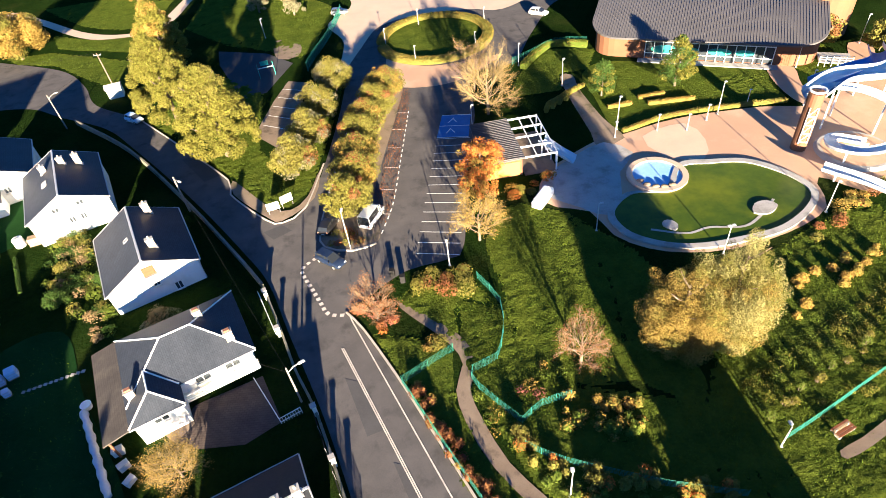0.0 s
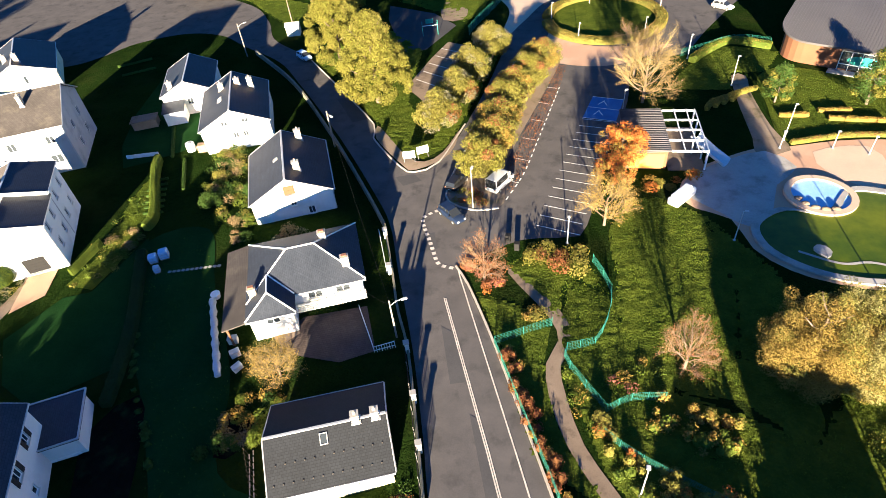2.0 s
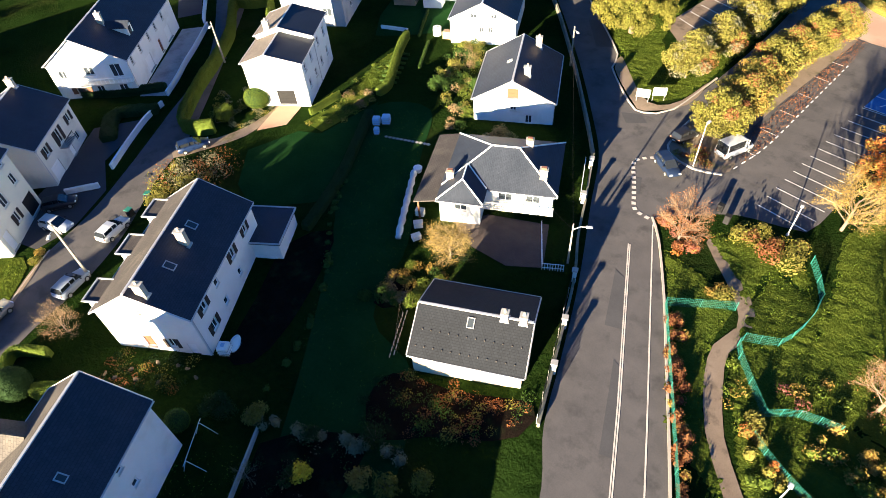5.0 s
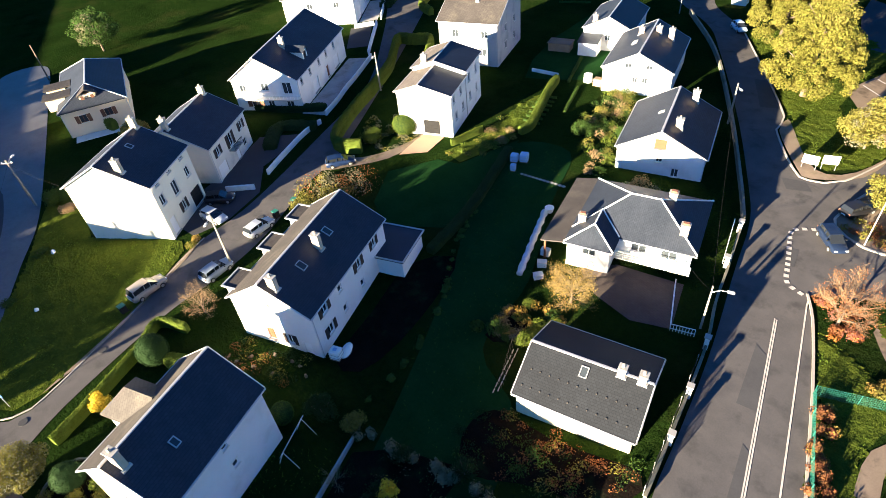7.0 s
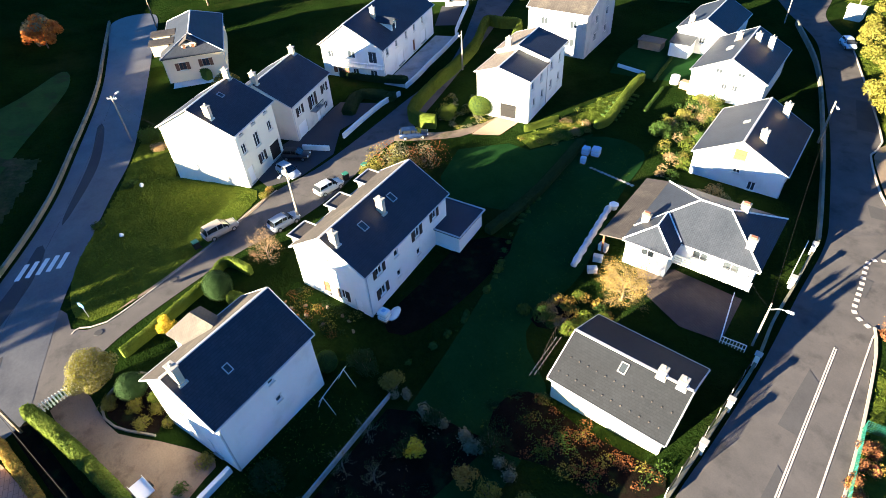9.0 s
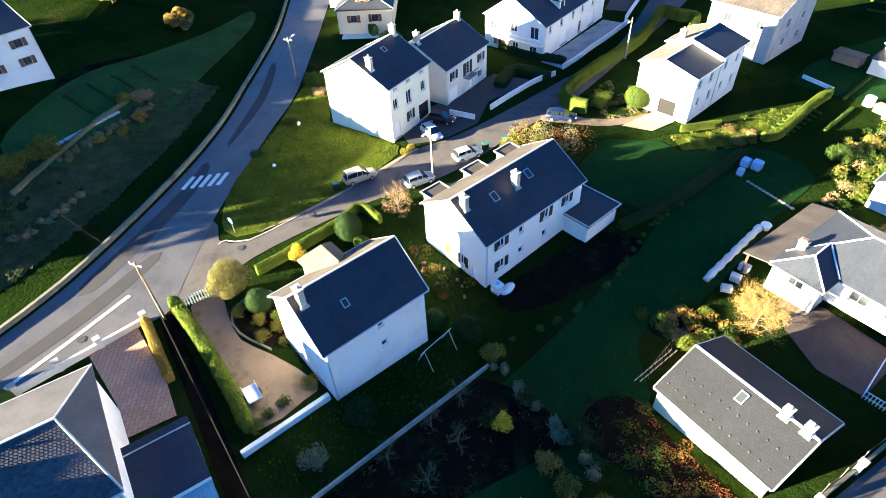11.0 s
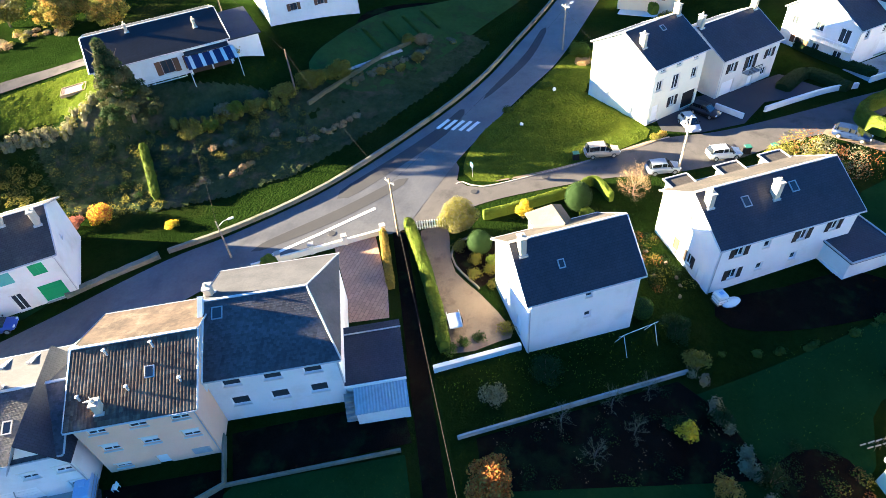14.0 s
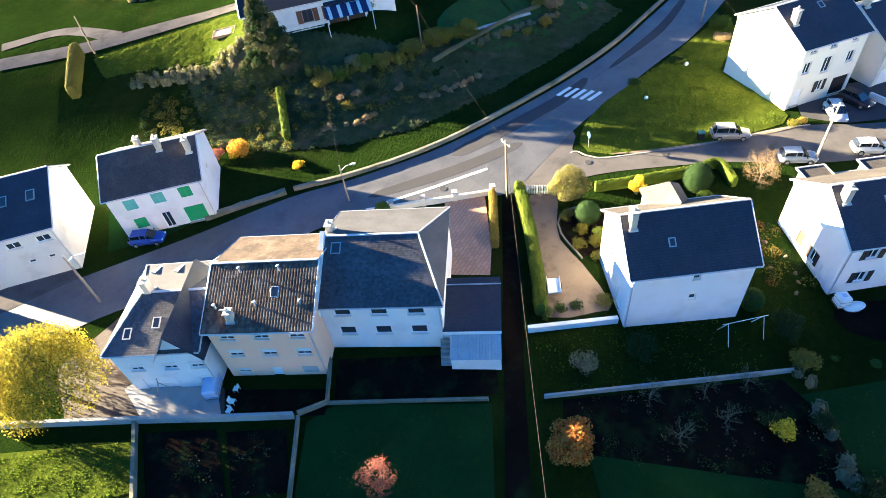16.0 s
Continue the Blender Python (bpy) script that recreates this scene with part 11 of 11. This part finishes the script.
for ring in ([(-17.9, -13.6), (-28.2, 1.6), (-26.3, 4.9), (-21.2, 8.7), (-17.0, -3.0), (-13.8, -11.8)], [(0.8, -43.8), (-2.4, -38.2), (1.4, -33.2), (4.6, -38.8)], [(-2.6, -37.2), (-5.2, -32.8), (-1.2, -29.0), (1.2, -32.8)]):
    scrub("plot_weeds", ring, 7, 0.08, 0.35, [("leaf_dark", 0.6), ("leaf_green", 0.25), ("dry_grass", 0.15)], "sparse weeds and stalks on the dug plot", 0.16, 0.5)
# forecourts, bins and signs of the middle street
# Forecourt asphalt with its shade put into the darker colour.
patch("forecourt", [(-72.0, -3.4), (-76.6, 2.6), (-80.0, 8.0), (-85.6, 14.0), (-81.4, 20.4), (-76.6, 11.4), (-70.4, 8.6), (-66.8, 2.8), (-66.6, -1.6)], MAT["patch"], 0.05, "asphalt forecourt of the houses, coloured dark as in shade", "forecourt", closed_smooth=False)
wall_strip([(-74.0, 11.2), (-77.6, 15.4), (-81.2, 20.0), (-83.0, 23.6)], 0.3, 0.8, "white", "low white wall beside the street", smooth=True)
wall_strip([(-73.8, 5.0), (-71.6, 8.4)], 0.3, 0.8, "white", "low white wall between forecourts")
wall_strip([(-84.9, 25.4), (-88, 29), (-91.4, 32.4), (-95, 36.4), (-101, 42.6)], 0.25, 0.9, "white", "white balustrade wall beside the street", smooth=True)
patch("white_forecourt", [(-88.4, 22.6), (-85.0, 25.4), (-91.4, 32.0), (-101, 42.6), (-104, 39)], MAT["concrete"], 0.05, "grey concrete forecourt of the long house", "forecourt", closed_smooth=False)
patch("garden_drive", [(-65.6, 38.6), (-66.4, 31.4), (-66.0, 26.6), (-67.6, 21.8), (-69.6, 17.6), (-71.6, 19.8), (-68.8, 24.0), (-67.8, 28.6), (-68.4, 33.4), (-69.4, 35.6)], MAT["dirt"], 0.06, "pale earth drive to the white house", "drive")
for x, y, r, m in ((-57.8, -11.6, 20, "black"), (-63.2, 8.4, 20, "black"), (-64.2, 11.4, 40, "black")):
    bn = empty("wheelie_bin", pose(x, y, gz(x, y), 0, 0, r), "dark wheeled rubbish bin", "bin", "wheeled bins")
    block(bn, "body", -0.35, -0.35, 0.1, 0.35, 0.35, 1.0, m, bevel=0.04)
    block(bn, "lid", -0.38, -0.4, 1.0, 0.38, 0.38, 1.1, "mesh_green", bevel=0.03)
    for s in (-0.3, 0.3):
        bm = bmesh.new()
        bmesh.ops.create_cone(bm, cap_ends=True, segments=12, radius1=0.12, radius2=0.12, depth=0.06, matrix=Matrix.Translation((s, 0.36, 0.12)) @ Matrix.Rotation(math.pi / 2, 4, "Y"))
        part("wheel", bm, MAT["tyre"], bn)
for x, y, r in ((-27.6, 66.0, 20), (-26.0, 67.6, 35)):
    sg = empty("information_board", pose(x, y, 0.1, 0, 0, r), "white information board on posts", "sign", "information boards")
    block(sg, "panel", -0.9, -0.05, 0.8, 0.9, 0.05, 2.0, "frame_white")
    for s in (-0.8, 0.74):
        block(sg, "post", s, 0.06, -0.2, s + 0.06, 0.12, 2.0, "grey_metal")
    for k in range(4):
        block(sg, "writing_bar", -0.7, -0.056, 1.1 + k * 0.2, 0.3 + 0.1 * (k % 2), -0.051, 1.18 + k * 0.2, "grey_metal", bevel=0)
rs = empty("road_sign", pose(-51.4, -23.3, gz(-51.4, -23.3), 0, 0, 45), "blue and white road sign on a post", "sign")
bm = bmesh.new()
tube(bm, [(0, 0, -0.2), (0, 0, 2.3)], 0.04, 6)
part("post", bm, MAT["grey_metal"], rs)
block(rs, "plate", -0.35, -0.06, 1.6, 0.35, -0.045, 2.2, "slide_blue", bevel=0)
for k, (x, y) in enumerate(((-75.2, -17.3), (-64.6, -20.0))):
    rk = empty("rock", pose(x, y, gz(x, y)), "small white rock on the grass", "rock", "verge rocks")
    bm = bmesh.new()
    bmesh.ops.create_icosphere(bm, subdivisions=2, radius=0.5, matrix=Matrix.Diagonal((1.2 - 0.4 * k, 0.6, 0.7, 1)))
    for v in bm.verts:
        v.co += v.co.normalized() * noise.noise(v.co * 3) * 0.15
    part("stone", bm, MAT["white"], rk)
bn = empty("bench", pose(30.1, 27.0, gz(30, 27), 0, 0, 25), "brown wooden park bench with table", "bench")
for a in (-0.5, -0.25, 0.0, 0.25):
    block(bn, "slat", -1.0, a, 0.45, 1.0, a + 0.2, 0.5, "orange_wood")
for s in (-0.85, 0.8):
    block(bn, "leg", s, -0.5, 0, s + 0.08, 0.45, 0.45, "grey_metal")
hb = empty("hut", pose(-69.5, 111.5, 0, 0, 0, 20), "small white electrical hut", "hut")
block(hb, "wall", -1.4, -1.2, -0.2, 1.4, 1.2, 2.1, "offwhite")
bm = bmesh.new()
slab(bm, [(-1.6, -1.4, 2.2), (1.6, -1.4, 2.2), (1.6, 0, 2.7), (-1.6, 0, 2.7)], 0.1)
slab(bm, [(-1.6, 0, 2.7), (1.6, 0, 2.7), (1.6, 1.4, 2.2), (-1.6, 1.4, 2.2)], 0.1)
part("roof", bm, MAT["concrete"], hb)
gp = empty("goal_frame", pose(-38.2, 112.6, 0, 0, 0, 20), "turquoise ball-court goal with hoop", "goal")
for s in (-1.6, 1.55):
    block(gp, "post", s, -0.05, -0.1, s + 0.1, 0.05, 3.0, "turquoise")
    block(gp, "brace", s, 0.05, 1.9, s + 0.08, 1.3, 2.0, "frame_white")
block(gp, "crossbar", -1.6, -0.05, 2.0, 1.65, 0.05, 2.1, "frame_white")
block(gp, "board", -0.8, -0.06, 2.5, 0.8, -0.01, 3.4, "turquoise")
ks = empty("kiosk", pose(-28.2, 81.6, 0), "small white post box on a stand", "post box")
block(ks, "stand", -0.1, -0.1, -0.2, 0.1, 0.1, 1.0, "grey_metal")
block(ks, "box", -0.3, -0.25, 1.0, 0.3, 0.25, 1.8, "frame_white", bevel=0.05)
for x, y in ((-10.2, 51.4), (-8.9, 50.2)):
    bn = empty("litter_bin", pose(x, y, 0), "dark litter bin at the shrub bed", "bin", "litter bins")
    block(bn, "body", -0.3, -0.3, -0.1, 0.3, 0.3, 1.0, "black", bevel=0.05)
    block(bn, "lid", -0.33, -0.33, 1.0, 0.33, 0.33, 1.08, "black", bevel=0.03)
for k in range(9):
    x, y = tuple(local("F", -1.0 - 2.6 * random.random(), 0.6 + 8.6 * k / 8))[:2]
    rk = empty("rock", pose(x, y, gz(x, y), 0, 0, 40 * k), "brown rock of the terraced bed below the gable", "rock", "terrace rocks")
    bm = bmesh.new()
    bmesh.ops.create_icosphere(bm, subdivisions=2, radius=0.22, matrix=Matrix.Translation((0, 0, 0.05)) @ Matrix.Diagonal((1.2, 0.8, 0.8, 1)))
    for v in bm.verts:
        v.co += v.co.normalized() * noise.noise(v.co * 3 + Vector((k, 0, 0))) * 0.16
    part("stone", bm, MAT["bark"], rk)
scrub("terrace_plants", [tuple(local("F", u, v))[:2] for u, v in ((-0.5, 0), (-0.5, 9.6), (-4.2, 10.2), (-4.6, 0.5))], 26, 0.2, 0.8, [("leaf_dark", 0.5), ("leaf_rust", 0.25), ("leaf_olive", 0.25)], "dark and rusty low plants below the gable", 0.18, 0.9)
# grass that the low sun catches, laid in the brighter lit colour
for ring, many, tall in (
        ([(1.5, 55), (3.2, 46), (3.4, 40), (9, 33.5), (14.2, 34), (15, 47), (12.6, 60), (7, 63), (3.5, 62)], 70, 0.17),
        ([(14.2, 34), (20, 30), (22, 44), (19, 52), (15, 57), (12.6, 60), (15, 47)], 35, 0.17),
        ([(-9.5, 47.4), (-2.8, 40.6), (-2.4, 46.6), (1.6, 45.0), (-0.2, 49.0), (-7.6, 48.8)], 70, 0.17),
        ([(-7.0, 41.0), (-3.6, 39.4), (-3.6, 34.5), (-1.4, 28), (3.4, 21.4), (-2.6, 24), (-8.2, 36.0), (-12.4, 42.2), (-9.8, 42.0)], 70, 0.17),
        ([(-2.4, 46.6), (-2.4, 38), (-1.2, 33), (3.5, 24), (9, 18), (22, 19), (22, 30), (9, 33.5), (3.4, 40), (3.2, 46), (1.6, 45)], 60, 0.19),
        ([(20, 30), (22, 19), (31, 21), (40, 26), (50, 34), (50, 56), (44, 55), (37, 51), (31, 48), (26, 44)], 55, 0.22),
        ([(24.6, 80), (33.4, 83), (46, 84), (51, 84), (51.5, 91), (40, 97), (28, 101), (22.5, 98)], 45, 0.18),
        ([(8, 93), (18, 94), (18.5, 100), (24, 101), (27, 109), (18, 111), (12.5, 103)], 30, 0.2),
        ([(57, 94), (60, 86), (66, 94), (66, 102), (58, 100)], 25, 0.2),
        ([(-13.5, 123), (-10, 131.5), (-4, 133.8), (3, 131), (6, 124), (2, 115), (-4, 112), (-10, 115)], 35, 0.18),
        ([(-36.4, -95.0), (-38.6, -99.6), (-51.6, -90.2), (-59.2, -83.0), (-57.0, -76.6), (-50.4, -74.6), (-46.2, -81.8), (-39.9, -91.2)], 60, 0.2),
        ([(-60, 100), (-48, 89), (-36.6, 76.5), (-35, 73), (-29, 67.8), (-26, 67.4), (-23.5, 71), (-22.5, 85), (-22, 104), (-23.5, 111), (-27, 109), (-31, 80.5), (-34, 84), (-38, 106), (-47, 114), (-55, 112)], 42, 0.18),
        ([(-68, 170), (-66, 146), (-52, 132), (-41, 126), (-33, 120), (-30, 124), (-30, 150), (-42, 164), (-52, 172)], 16, 0.25),
        ([(-118, 176), (-110, 168), (-97, 156.5), (-86, 151), (-79, 151), (-77, 158), (-77, 174), (-96, 180)], 12, 0.25),
        ([(-97, 140), (-84, 134), (-73, 129), (-66.5, 117), (-70, 113.5), (-80, 121), (-92, 131), (-104, 135), (-110, 140)], 16, 0.22),
        ([(-104, 153), (-96, 148.6), (-85, 142.8), (-76, 143.2), (-71.5, 133.5), (-84, 137.5), (-97.3, 142.2)], 22, 0.25),
        ([(-66.5, 56.5), (-63.0, 53.0), (-60.0, 48.6), (-60.0, 40), (-63, 42), (-66, 52.5)], 50, 0.2)):
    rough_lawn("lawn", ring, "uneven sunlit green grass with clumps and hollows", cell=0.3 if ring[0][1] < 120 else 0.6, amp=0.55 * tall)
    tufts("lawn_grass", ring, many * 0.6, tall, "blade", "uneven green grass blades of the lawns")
# garden wall and stored things beside the white gable
wall_strip([(-74.2, 60.6), (-69.4, 62.4)], 0.25, 0.6, "white", "low white wall across the gardens")
wt = empty("water_tank", pose(-64.6, 64.6, gz(-64.6, 64.6)), "round white plastic water tank", "water tank")
bm = bmesh.new()
bmesh.ops.create_cone(bm, cap_ends=True, segments=20, radius1=0.75, radius2=0.7, depth=1.3, matrix=Matrix.Translation((0, 0, 0.65)))
part("tank", bm, MAT["frame_white"], wt, smooth=False)
bm = bmesh.new()
bmesh.ops.create_cone(bm, cap_ends=True, segments=16, radius1=0.3, radius2=0.26, depth=0.12, matrix=Matrix.Translation((0, 0, 1.36)))
part("lid", bm, MAT["grey_metal"], wt)
wp = empty("wood_pile", pose(-61.8, 64.9, gz(-61.8, 64.9), 0, 0, 20), "stacked firewood planks beside the gable", "wood pile")
for k in range(6):
    block(wp, "plank", -1.4 + 0.1 * (k % 2), -0.5, 0.22 * k - 0.05, 1.3 + 0.1 * (k % 3), 0.5, 0.22 * k + 0.15, "wood")
# Soil sheet over the back garden, near black for its shade.
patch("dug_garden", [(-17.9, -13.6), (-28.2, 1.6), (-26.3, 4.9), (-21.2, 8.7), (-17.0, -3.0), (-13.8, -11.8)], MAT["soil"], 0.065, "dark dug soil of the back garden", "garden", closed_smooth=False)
for k, (x, y) in enumerate([(-36.4, 30.6), (-35.3, 29.1), (-34.2, 27.6)]):
    gb = empty("storage_box", pose(x, y, gz(x, y), 0, 0, 25 + 20 * k), "pale storage box beside the lean-to", "box", "storage boxes")
    block(gb, "body", -0.5, -0.33, -0.1, 0.5, 0.33, 0.75 - 0.12 * k, "offwhite", bevel=0.03)
    block(gb, "lid", -0.53, -0.36, 0.75 - 0.12 * k, 0.53, 0.36, 0.83 - 0.12 * k, "pale_metal", bevel=0.02)
gp = empty("garden_tub", pose(-41.9, 36.0, gz(-41.9, 36.0)), "round white garden tub on the lawn", "tub")
bm = bmesh.new()
tube(bm, [(0, 0, -0.1), (0, 0, 0.55), (0, 0, 0.62)], [0.42, 0.55, 0.58], 16)
part("tub", bm, MAT["frame_white"], gp)
patch("hill_field", [(-66.8, -52.1), (-72.2, -54.8), (-87.6, -50.8), (-98.2, -44.0), (-112, -36), (-124, -30), (-116, -28.6), (-97, -33.4), (-80.2, -37.7), (-68.3, -43.1)], MAT["field"], 0.14, "dark green field and plots above the road", "field")
for k, (x, y) in enumerate(((-78.8, -46.4), (-82.8, -44.3), (-86.7, -42.3), (-90.6, -40.2))):
    hedge([(x, y), (x - 3.4, y - 4.6)], 0.5, 0.35, "leaf_green", "row of green vegetables on the hillside", 20, 0.2, smooth=False, group="hillside rows", name="vegetable_row")
# Sheets in the dark lawn colour that stand in for shade.
patch("shade_lawn", [(-83, 74), (-87, 87), (-78, 93), (-70, 79), (-64, 66), (-69.5, 60.5), (-73, 58), (-78, 64)], MAT["lawn"], 0.05, "garden lawn behind the grey house, shade in its dark green", "lawn", closed_smooth=False)
patch("shade_lawn", [(-57.4, 44), (-53, 36), (-47, 25), (-53, 18.5), (-58, 20), (-63, 25), (-61, 32), (-58, 33.6)], MAT["lawn"], 0.044, "garden lawn beside the drive, shade in its dark green", "lawn", closed_smooth=False)
for a, b in [[(-72.4, 70.7), (-66.5, 62.0)], [(-96.2, 96.3), (-101.6, 91.9)], [(-92.2, 92.3), (-97.5, 88.1)], [(-64.0, 61.8), (-59.2, 54.4)]]:
    hedge([a, b], 0.5, 0.35, "leaf_green", "row of low green vegetables in the garden", 24, 0.18, smooth=False, group="garden rows", name="vegetable_row")
